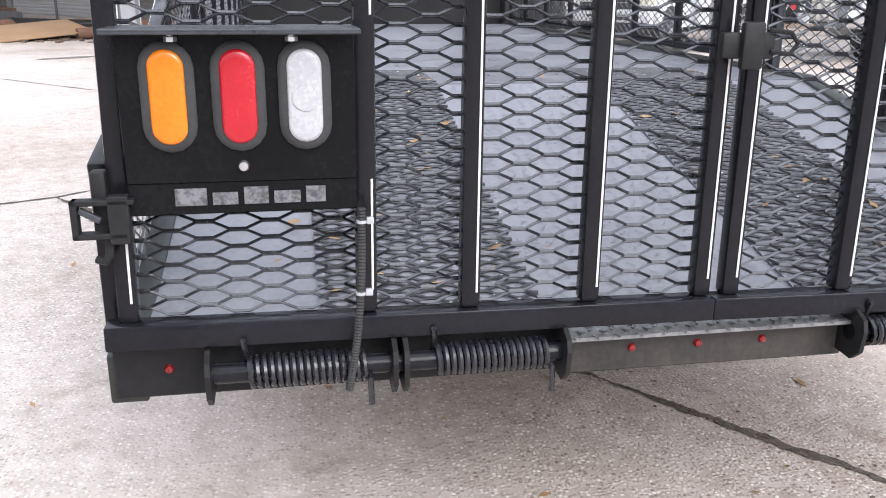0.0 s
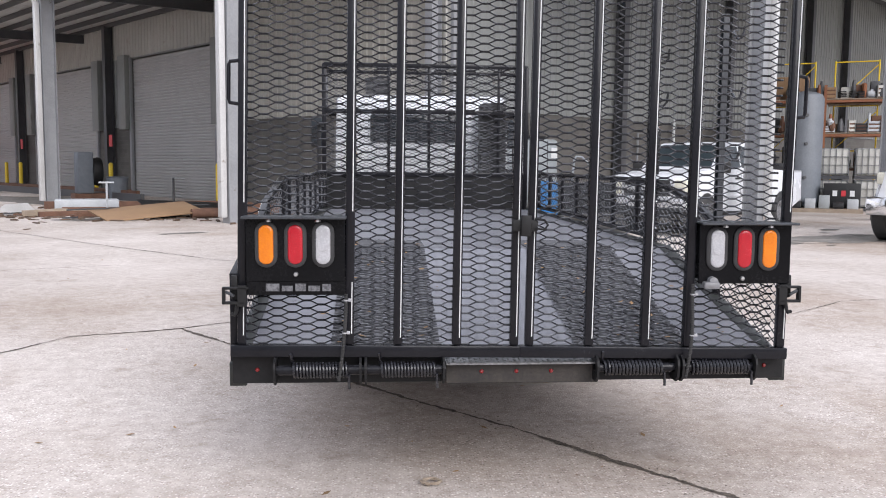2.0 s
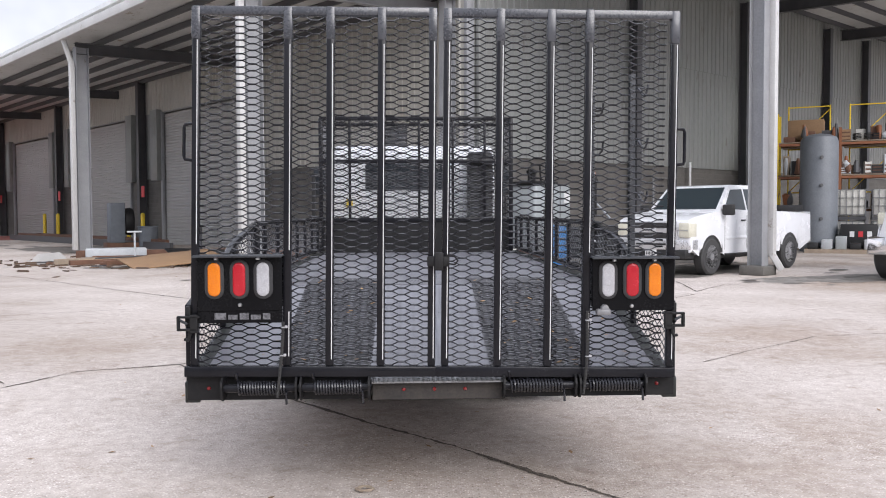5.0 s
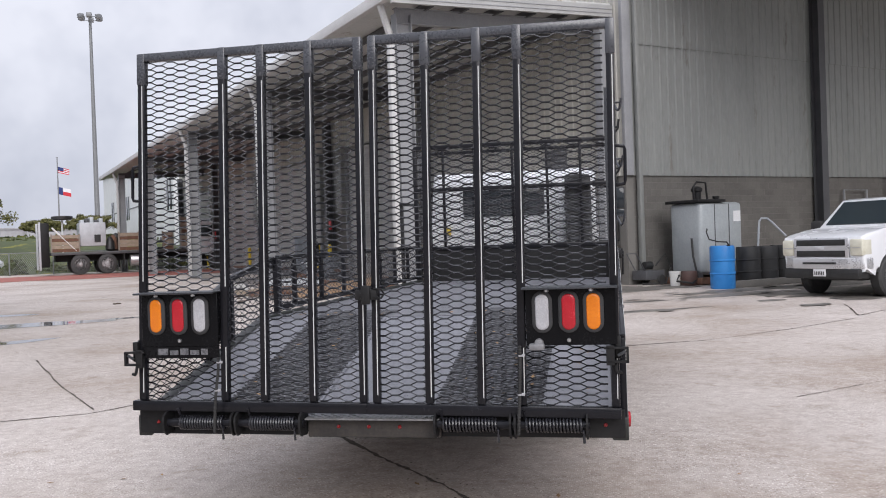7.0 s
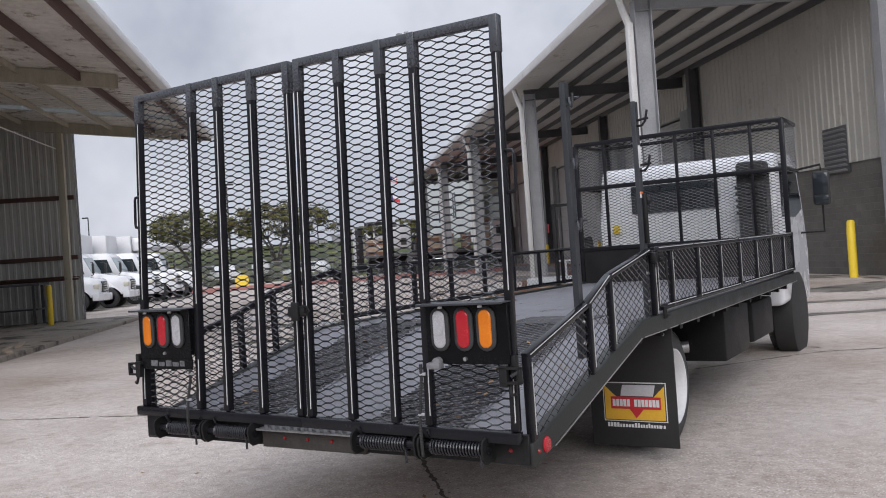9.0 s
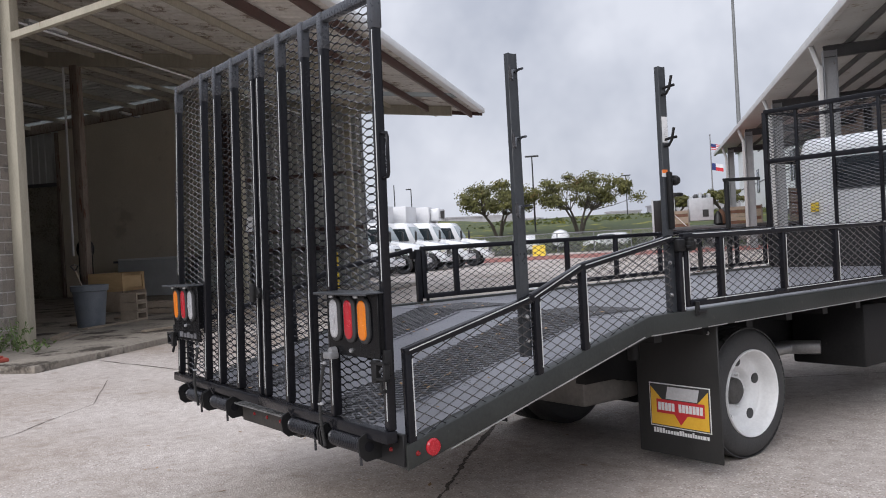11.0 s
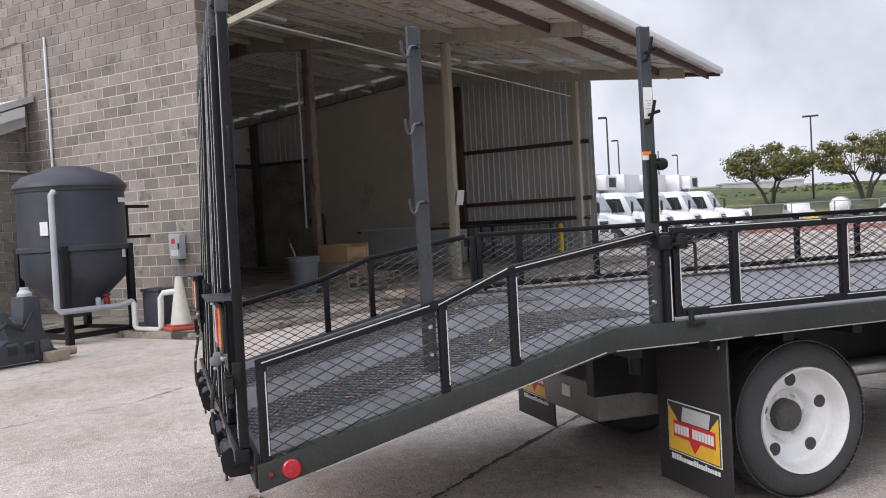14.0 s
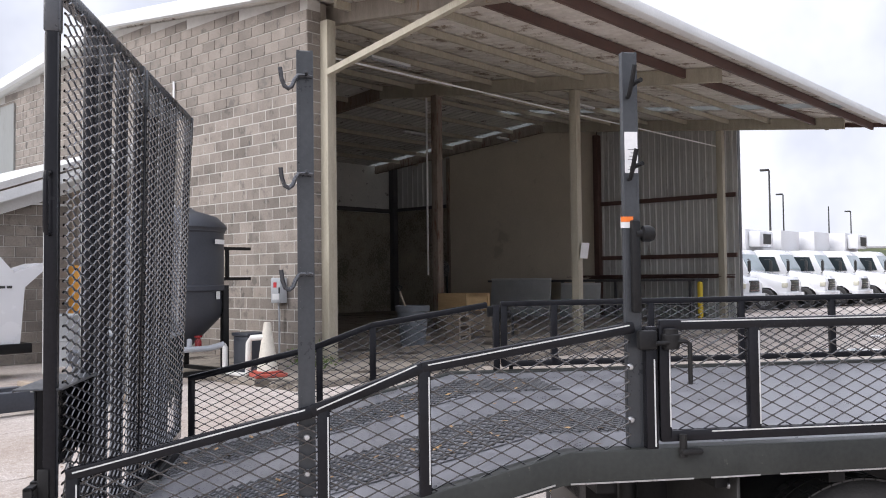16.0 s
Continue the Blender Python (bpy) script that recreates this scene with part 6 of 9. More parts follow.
# ---- block wall of the shed, piece by piece on the stretch beside the bay ----
def shed_blocks():
    bw, bh, gap, proud, e = 0.40, 0.20, 0.017, 0.004, 0.003

    def block_mesh(w):
        bm = bmesh.new()
        a0, a1, z0, z1 = -w / 2 + gap / 2, w / 2 - gap / 2, -bh / 2 + gap / 2, bh / 2 - gap / 2
        back = [bm.verts.new(p) for p in ((a0, 0, z0), (a1, 0, z0), (a1, 0, z1), (a0, 0, z1))]
        front = [bm.verts.new(p) for p in ((a0 + e, -proud, z0 + e), (a1 - e, -proud, z0 + e), (a1 - e, -proud, z1 - e), (a0 + e, -proud, z1 - e))]
        bm.faces.new(front)
        for k in range(4):
            bm.faces.new((back[k], back[(k + 1) % 4], front[(k + 1) % 4], front[k]))
        bmesh.ops.recalc_face_normals(bm, faces=bm.faces)
        me = bpy.data.meshes.new("block")
        bm.to_mesh(me)
        bm.free()
        me.materials.append(M_BLOCK_B)
        return me

    whole, half = block_mesh(bw), block_mesh(bw / 2)
    count = 0
    rest = bmesh.new()
    for c in range(36):
        z = (c + 0.5) * bh
        v = -8.0
        first = True
        while v > -25:
            w = bw / 2 if first and c % 2 else bw
            first = False
            mid = v - w / 2
            if z + bh / 2 < roof_under(mid) - 0.02:
                if mid > -12.6 and 0.35 < z < 4.75 and count < 300:
                    ob = new("block", whole if w == bw else half)
                    ob.parent = shed_end_wall
                    ob.location = (mid, 7.612, z)
                    count += 1
                else:
                    a0, a1, z0, z1 = mid - w / 2 + gap / 2, mid + w / 2 - gap / 2, z - bh / 2 + gap / 2, z + bh / 2 - gap / 2
                    back = [rest.verts.new(p) for p in ((a0, 7.612, z0), (a1, 7.612, z0), (a1, 7.612, z1), (a0, 7.612, z1))]
                    front = [rest.verts.new(p) for p in ((a0 + e, 7.6, z0 + e), (a1 - e, 7.6, z0 + e), (a1 - e, 7.6, z1 - e), (a0 + e, 7.6, z1 - e))]
                    rest.faces.new(front)
                    for k in range(4):
                        rest.faces.new((back[k], back[(k + 1) % 4], front[(k + 1) % 4], front[k]))
            v -= w
    for c in range(31):
        z0, z1 = c * bh + gap / 2, (c + 1) * bh - gap / 2
        for a0, a1 in ((7.604, 7.9),) if c % 2 else ((7.604, 7.7), (7.717, 7.9)):
            box_bm(rest, -8.0, -7.992, a0, a1, z0, z1)
    tagged(part("upper_masonry", rest, M_BLOCK_B2, shed_end_wall, "weathered tan and grey concrete blocks"), kind="stuff")


# ---- things in front of the shed ----
M_POLY = material("dark_poly", (0.028, 0.032, 0.042), (0.05, 0.055, 0.068), 2, 40, rough=0.5, bump=0.06, spots=(0.10, 0.09, 0.08), spot_scale=5, spot_cut=0.68)
M_PVC = material("grey_pvc_pipe", (0.33, 0.35, 0.38), (0.44, 0.46, 0.49), 5, 50, rough=0.45, bump=0.03)
M_PVCW = material("white_pvc_pipe", (0.62, 0.61, 0.58), (0.74, 0.73, 0.70), 5, 50, rough=0.45, bump=0.03, spots=(0.4, 0.36, 0.3), spot_scale=9, spot_cut=0.66)
M_GREYBOX = material("grey_enamel", (0.40, 0.42, 0.44), (0.52, 0.54, 0.56), 4, 50, rough=0.45, bump=0.03)
M_ORANGEBOX = material("orange_enamel", (0.68, 0.30, 0.05), (0.78, 0.38, 0.07), 4, 50, rough=0.5, bump=0.03)
M_BIN = material("grey_bin_plastic", (0.11, 0.125, 0.145), (0.17, 0.185, 0.205), 4, 50, rough=0.6, bump=0.06)
M_PLY = material("pale_plywood", (0.50, 0.34, 0.17), (0.62, 0.44, 0.24), 3, 40, rough=0.75, bump=0.1, stretch=(1, 1, 6))
M_PALLET = material("old_pallet_wood", (0.25, 0.20, 0.15), (0.38, 0.31, 0.24), 5, 60, rough=0.85, bump=0.2)
M_CONE = material("faded_cone", (0.45, 0.42, 0.36), (0.60, 0.57, 0.50), 7, 60, rough=0.7, bump=0.1)
M_CONERED = material("faded_red_base", (0.33, 0.055, 0.04), (0.43, 0.10, 0.07), 7, 60, rough=0.75, bump=0.1)
M_LEAF = material("weed_leaf", (0.07, 0.12, 0.03), (0.14, 0.20, 0.06), 8, 60, rough=0.6, bump=0.1, island=True, obj_random=0.3)
M_SHEET = material("grey_sheet_steel", (0.50, 0.52, 0.53), (0.62, 0.64, 0.65), 2, 30, rough=0.5, metal=0.2, bump=0.05)


def cone_tank():
    t = thing("cone_bottom_tank", "dark cone-bottomed plastic tank in a steel stand", "tank", pose(-9.98, -1.58, 0, 0, 0, 41))
    r = 0.80
    bm = bmesh.new()
    lathe_bm(bm, [(0.16, 0.36), (0.18, 0.40), (r - 0.10, 0.92), (r - 0.03, 1.02), (r - 0.03, 1.36), (r + 0.015, 1.38), (r + 0.015, 1.44), (r - 0.02, 1.46), (r - 0.02, 2.26), (r, 2.28), (r, 2.30), (r + 0.03, 2.34), (r + 0.02, 2.38), (r - 0.12, 2.52), (0.35, 2.62), (0.30, 2.66), (0.0, 2.67)], "z", 36)
    part("tank_body", bm, M_POLY, t, smooth=True)
    for k in range(4):
        a = math.pi / 4 + k * math.pi / 2
        x, y = 0.80 * math.cos(a), 0.80 * math.sin(a)
        beam_part("stand_leg", (x, y, 0), (x, y, 1.45), 0.1, 0.1, M_BLACK_MATT, t, 0.01, up=(1, 0, 0))
    for z in (0.12, 1.38):
        bm = bmesh.new()
        for k in range(4):
            a, b = math.pi / 4 + k * math.pi / 2, math.pi / 4 + (k + 1) * math.pi / 2
            beam_bm(bm, (0.8 * math.cos(a), 0.8 * math.sin(a), z), (0.8 * math.cos(b), 0.8 * math.sin(b), z), 0.07, 0.08)
        part("stand_frame", bm, M_BLACK_MATT, t)
    tube_part("grey_pipe", [(0.55, -0.66, 2.25), (0.56, -0.72, 2.2), (0.57, -0.74, 0.55), (0.6, -0.70, 0.5), (0.70, 0.2, 0.5), (0.76, 0.42, 0.55)], 0.045, M_PVC, t, 10, "grey plastic standpipe")
    tube_part("white_pipe", [(0.74, 0.42, 0.54), (0.79, 0.42, 0.50), (0.79, 0.42, 0.16), (0.84, 0.42, 0.11), (1.32, 0.42, 0.11), (1.38, 0.42, 0.16), (1.40, 0.42, 0.60), (1.45, 0.43, 0.67), (1.66, 0.6, 0.69)], 0.045, M_PVCW, t, 10, "white plastic drain pipe")
    lathe_part("valve", [(0.05, 0.5), (0.05, 0.62), (0.03, 0.66), (0.06, 0.67), (0.06, 0.70), (0.0, 0.705)], M_DOTRED, t, "z", 12, (0.64, 0.05, 0), "red valve wheel")
    lathe_part("valve", [(0.04, 0.5), (0.04, 0.64), (0.02, 0.66), (0.0, 0.66)], M_PVC, t, "z", 12, (0.64, -0.1, 0))
    box_part("paper_label", -0.02, 0.0, -0.06, 0.06, -0.1, 0.1, M_PAPER, t, label="white paper label").matrix_basis = pose(0.36, -0.73, 1.72, 0, 0, -64)
    box_part("maker_badge", -0.005, 0.005, -0.14, 0.14, -0.035, 0.035, M_PAPER, t, label="small pale maker's badge").matrix_basis = pose(0.71, 0.385, 2.12, 0, 0, 28)
    box_part("paper_label", -0.005, 0.005, -0.05, 0.05, -0.06, 0.06, M_PAPER, t).matrix_basis = pose(0.70, 0.36, 1.3, 0, 0, 28)
    bm = bmesh.new()
    for z in (1.55, 2.05):
        beam_bm(bm, (0.0, 0.75, z), (0.0, 1.45, z), 0.05, 0.05)
    beam_bm(bm, (0, 1.0, 1.55), (0, 1.0, 2.05), 0.05, 0.05, (1, 0, 0))
    part("side_bracket", bm, M_BLACK_MATT, t)


cone_tank()


# electrical cabinet on the block wall, with its door and stickers
eb = thing("electric_cabinet", "small grey electric cabinet on the block wall", "electric box", YARD @ pose(-8.72, 7.59, 1.12))
box_part("body", -0.14, 0.14, -0.13, 0.0, 0, 0.44, M_GREYBOX, eb, 0.008)
box_part("door", -0.13, 0.13, -0.142, -0.132, 0.012, 0.428, M_GREYBOX, eb, 0.003)
box_part("sticker", -0.06, 0.03, -0.1445, -0.1425, 0.27, 0.36, M_SIGNRED, eb, label="small red warning sticker")
box_part("sticker", -0.09, 0.09, -0.1445, -0.1425, 0.06, 0.16, M_PAPER, eb, label="pale printed sticker")
tube_part("switch_lever", [(0.11, -0.15, 0.24), (0.15, -0.18, 0.27), (0.15, -0.18, 0.17)], 0.012, M_BLACK_MATT, eb, 6)
tube_part("cable", [(0.0, -0.08, 0.0), (0.01, -0.07, -0.2), (-0.01, -0.06, -0.95)], 0.016, M_PVC, eb, 6)
ob2 = thing("orange_cabinet", "orange switch cabinet on the block wall", "electric box", YARD @ pose(-13.09, 6.05, 0.9, 0, 0, 90))
box_part("body", -0.25, 0.25, -0.22, 0.0, 0, 0.95, M_ORANGEBOX, ob2, 0.01)
box_part("sticker", -0.12, 0.12, -0.226, -0.222, 0.68, 0.84, M_PAPER, ob2)
box_part("sticker", -0.14, 0.14, -0.226, -0.222, 0.18, 0.38, M_PAPER, ob2)
for x in (-0.2, 0.2):
    tube_part("conduit", [(x, -0.1, 0.95), (x, -0.1, 2.8)], 0.025, M_PALLET, ob2, 8)
cone = thing("road_cone", "faded old road cone on a red rubber base", "road cone", YARD @ pose(-6.95, 5.95, 0.1, 0, 0, -21))
lathe_part("cone_body", [(0.17, 0.06), (0.15, 0.12), (0.055, 0.78), (0.045, 0.80), (0.0, 0.80)], M_CONE, cone, "z", 20)
box_part("base", -0.24, 0.24, -0.24, 0.24, 0.0, 0.06, M_CONERED, cone, 0.02)
box_part("base_ring", -0.19, 0.19, -0.19, 0.19, 0.06, 0.09, M_CONERED, cone, 0.015)
sb = thing("square_bin", "dark square plastic bin", "bin", YARD @ pose(-7.50, 6.05, 0.1))
bm = bmesh.new()
box_bm(bm, -0.19, 0.19, -0.19, 0.19, 0, 0.58, 0.02)
box_bm(bm, -0.21, 0.21, -0.21, 0.21, 0.58, 0.63, 0.015)
part("bin_body", bm, M_POLY, sb, smooth=True)


def weed(x, y, seed, n=70, h=0.5):
    rng = random.Random(seed)
    w = thing("weed", "straggly green weed at the wall's foot", "weed", pose(x, y, 0.1), "weeds along the wall")
    bm = bmesh.new()
    for k in range(n):
        a, r, z = rng.uniform(0, math.tau), rng.uniform(0, 0.28), rng.uniform(0.02, h)
        c = Vector((r * math.cos(a), r * math.sin(a), z * (1 - r)))
        d = Vector((rng.uniform(-1, 1), rng.uniform(-1, 1), rng.uniform(-0.2, 1))).normalized() * rng.uniform(0.04, 0.09)
        s = d.orthogonal().normalized() * 0.018
        vs = [bm.verts.new(c + o) for o in (-d * 0.2, d * 0.4 + s, d, d * 0.4 - s)]
        bm.faces.new(vs)
    part("leaves", bm, M_LEAF, w)
    bm = bmesh.new()
    for k in range(8):
        a = rng.uniform(0, math.tau)
        tube_bm(bm, [(0, 0, -0.01), (0.08 * math.cos(a), 0.08 * math.sin(a), h * 0.5), (0.2 * math.cos(a), 0.2 * math.sin(a), h * rng.uniform(0.7, 1))], 0.004, 4)
    part("stems", bm, M_LEAF, w)


weed(-10.35, 0.55, 1)
weed(-10.0, 0.75, 2, 50, 0.2)
weed(-10.55, 0.35, 3, 60, 0.35)


# dark loader frame and pale machine beyond the tank
def loader_frame():
    t = thing("steel_skid_frame", "heavy dark steel skid frame with a pedestal", "machine", pose(-7.35, -2.05, 0, 0, 0, 41) @ Matrix.Scale(0.74, 4))
    bm = bmesh.new()
    prism_bm(bm, [(-0.5, 0.05), (0.75, 0.05), (0.75, 0.15), (0.55, 0.2), (0.35, 0.6), (0.35, 1.15), (0.05, 1.15), (0.05, 0.65), (-0.15, 0.7), (-0.3, 0.95), (-0.42, 0.92), (-0.2, 0.45), (-0.5, 0.35)], 0, -0.18, 0.18)
    bmesh.ops.bevel(bm, geom=list(bm.edges), offset=0.025, segments=2, profile=0.5, affect="EDGES")
    part("pedestal", bm, M_POLY, t, smooth=True)
    for k in range(3):
        box_part("bolted_plate", 0.181, 0.20, -0.3 + k * 0.3, -0.1 + k * 0.3, 0.18, 0.4, M_DARKSTEEL, t, 0.01)
    tube_part("hydraulic_hose", [(0.2, -0.6, 0.5), (0.25, -0.3, 0.75), (0.22, 0.0, 0.6), (0.2, 0.2, 0.9)], 0.03, M_RUBBER, t, 7)
    beam_part("long_rail", (0.1, -2.6, 0.22), (0.1, 0.2, 0.22), 0.2, 0.3, M_POLY, t, 0.01)
    beam_part("long_rail", (-0.6, -2.6, 0.22), (-0.6, 0.2, 0.22), 0.2, 0.3, M_POLY, t, 0.01)
    beam_part("cross_beam", (-0.7, -0.9, 0.3), (0.25, -0.9, 0.3), 0.14, 0.3, M_PALLET, t, 0.01)
    lathe_part("cap", [(0.12, 1.15), (0.12, 1.2), (0.07, 1.26), (0.07, 1.3), (0, 1.3)], M_GREYBOX, t, "z", 16, (0, 0.2, 0))
    tube_part("pipe_stub", [(0.1, 0.55, 0.12), (0.12, 1.0, 0.12)], 0.08, M_PALLET, t, 12)
    beam_part("foot_block", (0.2, 0.35, 0.09), (0.2, 0.75, 0.09), 0.3, 0.18, M_PALLET, t, 0.01)


loader_frame()


def chipper():
    t = thing("wood_chipper", "white wood chipper with a tall chute", "machine", pose(-10.7, -4.75, 0, 0, 0, 41))
    bm = bmesh.new()
    prism_bm(bm, [(-0.9, 0.55), (0.55, 0.55), (0.62, 1.45), (0.95, 1.75), (0.9, 1.85), (0.45, 1.7), (0.1, 2.1), (-0.05, 2.35), (-0.9, 2.2)], 0, -0.35, 0.35)
    part("chute", bm, M_WHITE, t)
    box_part("engine_box", -0.4, 0.4, -1.6, -0.9, 0.5, 1.5, M_WHITE, t, 0.04)
    box_part("stripe", 0.352, 0.358, -0.6, 0.1, 1.86, 1.98, M_RED, t, label="red stripe")
    bm = bmesh.new()
    for k in range(7):
        box_bm(bm, 0.352, 0.357, -0.32 + k * 0.11, -0.24 + k * 0.11, 1.44, 1.48)
    part("name_strip", bm, M_INK, t)
    for y in (-1.2, -0.2):
        lathe_part("wheel", [(0.1, -0.1), (0.3, -0.1), (0.33, -0.05), (0.33, 0.05), (0.3, 0.1), (0.1, 0.1)], M_TYRE, t, "x", 20, (0.5, y, 0.33))
    box_part("chassis", -0.45, 0.45, -1.8, 0.7, 0.4, 0.55, M_BLACK_MATT, t, 0.01)
    curve = bpy.data.curves.new("number", "FONT")
    curve.body, curve.size, curve.extrude = "15", 0.30, 0.003
    tmp = new("number_text", curve)
    me = bpy.data.meshes.new_from_object(tmp)
    bpy.data.objects.remove(tmp)
    mesh_part("number", me, M_INK, t, "dark painted number", pose(0.354, -0.1, 1.55, 90, 0, 90))


chipper()
tub = thing("steel_tub", "round grey steel tub beside the block wall", "tub", YARD @ pose(-12.3, 5.4, 0))
lathe_part("shell", [(0.28, 0.0), (0.29, 0.45), (0.305, 0.46), (0.30, 0.9), (0.315, 0.92), (0.29, 0.94), (0.27, 0.9), (0.26, 0.1), (0, 0.1)], M_GREYBOX, tub, "z", 28)


# ---- things in the bay ----
def bin_and_shovel():
    b = thing("round_bin", "round grey plastic bin with a shovel in it", "bin", YARD @ pose(-9.1, 11.3, 0.1))
    lathe_part("bin_body", [(0.26, 0.0), (0.33, 0.72), (0.36, 0.73), (0.37, 0.84), (0.345, 0.85), (0.32, 0.84), (0.25, 0.05), (0.0, 0.05)], M_BIN, b, "z", 28)
    sh = thing("shovel", "shovel with a wooden shaft standing in the bin", "shovel", YARD @ pose(-9.1, 11.3, 0.2))
    tube_part("shaft", [(0.05, 0.1, 0.0), (-0.1, -0.28, 1.05)], 0.018, M_PALLET, sh, 8)
    tube_part("grip", [(-0.1, -0.28, 1.05), (-0.16, -0.34, 1.15), (-0.06, -0.36, 1.18), (-0.06, -0.24, 1.15), (-0.1, -0.28, 1.05)], 0.014, M_BLACK_MATT, sh, 6)


bin_and_shovel()


def crate(v, u, z, w, d, h, mat, name="wooden_crate", label="pale plywood crate on the bay floor", rz=0):
    c = thing(name, label, "crate", YARD @ pose(v, u, z, 0, 0, rz))
    box_part("panel_body", -d / 2, d / 2, -w / 2, w / 2, 0.0, h, mat, c, 0.006)
    for s in (-1, 1):
        for zz in (0.04, h - 0.04):
            box_part("batten", d / 2, d / 2 + 0.02, -w / 2, w / 2, zz - 0.04, zz + 0.04, mat, c)
        box_part("batten", d / 2, d / 2 + 0.022, s * (w / 2 - 0.05) - 0.05, s * (w / 2 - 0.05) + 0.05, 0, h, mat, c)
    return c


crate(-11.72, 16.05, 0.1, 1.06, 1.02, 0.52, M_PALLET, "long_timber_box", "grey weathered timber box")
crate(-11.72, 16.05, 0.62, 1.0, 0.98, 0.48, M_PLY)


def pallet(v, u, z, rz, tall=4, name="timber_pallet"):
    p = thing("timber_pallet", "old timber pallet standing on the bay floor", "pallet", YARD @ pose(v, u, z, 0, 0, rz), "pallets in the bay")
    for k in range(3):
        box_part("stringer", -0.5, 0.5, -0.5 + k * 0.46, -0.42 + k * 0.46, 0.02, 0.12, M_PALLET, p)
    for k in range(6):
        box_part("slat", -0.5 + k * 0.18, -0.38 + k * 0.18, -0.5, 0.5, 0.12, 0.14, M_PALLET, p)
    return p


blk = thing("hollow_block_stack", "stack of hollow concrete blocks on the bay floor", "concrete block", YARD @ pose(-9.0, 12.65, 0.1))
for k in range(3):
    bm = bmesh.new()
    z = k * 0.2
    box_bm(bm, -0.2, 0.2, -0.2, -0.15, z, z + 0.19)
    box_bm(bm, -0.2, 0.2, 0.15, 0.2, z, z + 0.19)
    box_bm(bm, -0.2, 0.2, -0.15, 0.15, z, z + 0.04)
    box_bm(bm, -0.2, 0.2, -0.15, 0.15, z + 0.15, z + 0.19)
    part("hollow_block", bm, M_PALLET, blk)
pallet(-9.6, 14.6, 0.1, 10)
pallet(-9.6, 14.6, 0.24, 16)


def work_table(v, u, rz=0):
    t = thing("steel_work_table", "long steel work table with leaning sheet panels", "table", YARD @ pose(v, u, 0.1, 0, 0, rz))
    box_part("tabletop", -0.5, 0.5, -4.2, 4.2, 1.22, 1.3, M_DARKSTEEL, t, 0.006)
    for x in (-0.42, 0.42):
        for y in (-4.0, -1.3, 1.4, 4.0):
            box_part("leg", x - 0.04, x + 0.04, y - 0.04, y + 0.04, 0, 1.22, M_DARKSTEEL, t)
    box_part("shelf", -0.42, 0.42, -4.1, 4.1, 0.45, 0.5, M_DARKSTEEL, t)
    return t


work_table(-12.9, 24.3, 90)
for v, w, h in ((-15.5, 2.7, 1.30), (-12.9, 1.6, 1.12)):
    p = thing("sheet_panel", "grey metal sheet leaning on the table", "sheet", YARD @ pose(v, 23.62, 0.1, -6, 0, 0), "sheets leaning on the table")
    box_part("sheet", -w / 2, w / 2, -0.02, 0.02, 0, h, M_SHEET, p, 0.004)
    box_part("folded_edge", -w / 2, w / 2, -0.05, 0.02, h, h + 0.07, M_TRIM, p, 0.004)
rods = thing("rod_stack", "loose stack of thin steel rods on the table", "steel rods", YARD @ pose(-10.2, 24.3, 1.4, 0, 0, 90))
rng = random.Random(8)
for k in range(16):
    y0 = rng.uniform(-2.6, -1.8)
    tube_part("rod", [(rng.uniform(-0.4, 0.5), y0, 0.02 + k * 0.008), (rng.uniform(-0.4, 0.5), y0 + rng.uniform(4.2, 5.4), 0.02 + k * 0.008)], 0.012, M_REDSTEEL, rods, 5)
for v, u in ((-8.2, 23.1), (-8.6, 16.8)):
    b = thing("bollard", "yellow steel bollard in the bay", "bollard", YARD @ pose(v, u, 0.1), "yellow bollards")
    lathe_part("post", [(0.08, 0), (0.08, 1.15), (0.06, 1.2), (0, 1.22)], M_YELLOW, b, "z", 16)
fan = thing("drum_fan", "black drum fan on a stand by the column", "fan", YARD @ pose(-12.85, 16.4, 0.1))
lathe_part("drum", [(0.235, -0.1), (0.25, -0.1), (0.25, 0.1), (0.235, 0.1)], M_BLACK_MATT, fan, "x", 24, (0, 0, 1.67))
bm = bmesh.new()
for r in (0.06, 0.11, 0.16, 0.21):
    tube_bm(bm, [(0.11, r * math.cos(k * math.tau / 16), 1.67 + r * math.sin(k * math.tau / 16)) for k in range(17)], 0.006, 4)
part("grille", bm, M_DARKSTEEL, fan)
tube_part("stand", [(0, -0.26, 0.05), (0, -0.26, 1.67), (0, -0.235, 1.67)], 0.03, M_BLACK_MATT, fan, 8)
tube_part("stand", [(0, 0.26, 0.05), (0, 0.26, 1.67), (0, 0.235, 1.67)], 0.03, M_BLACK_MATT, fan, 8)
lathe_part("motor", [(0.0, -0.14), (0.09, -0.13), (0.10, 0.06), (0.0, 0.08)], M_DARKSTEEL, fan, "x", 14, (0, 0, 1.67))
lathe_part("stand_base", [(0.3, 0), (0.3, 0.04), (0.05, 0.06), (0, 0.06)], M_BLACK_MATT, fan, "z", 20)
tag = thing("paper_notice", "white paper notice tied to the bay column", "notice", YARD @ pose(-7.76, 15.86, 1.95, 0, 10, 0))
box_part("sheet", 0, 0.008, -0.17, 0.17, 0, 0.38, M_PAPER, tag)
rng = random.Random(21)
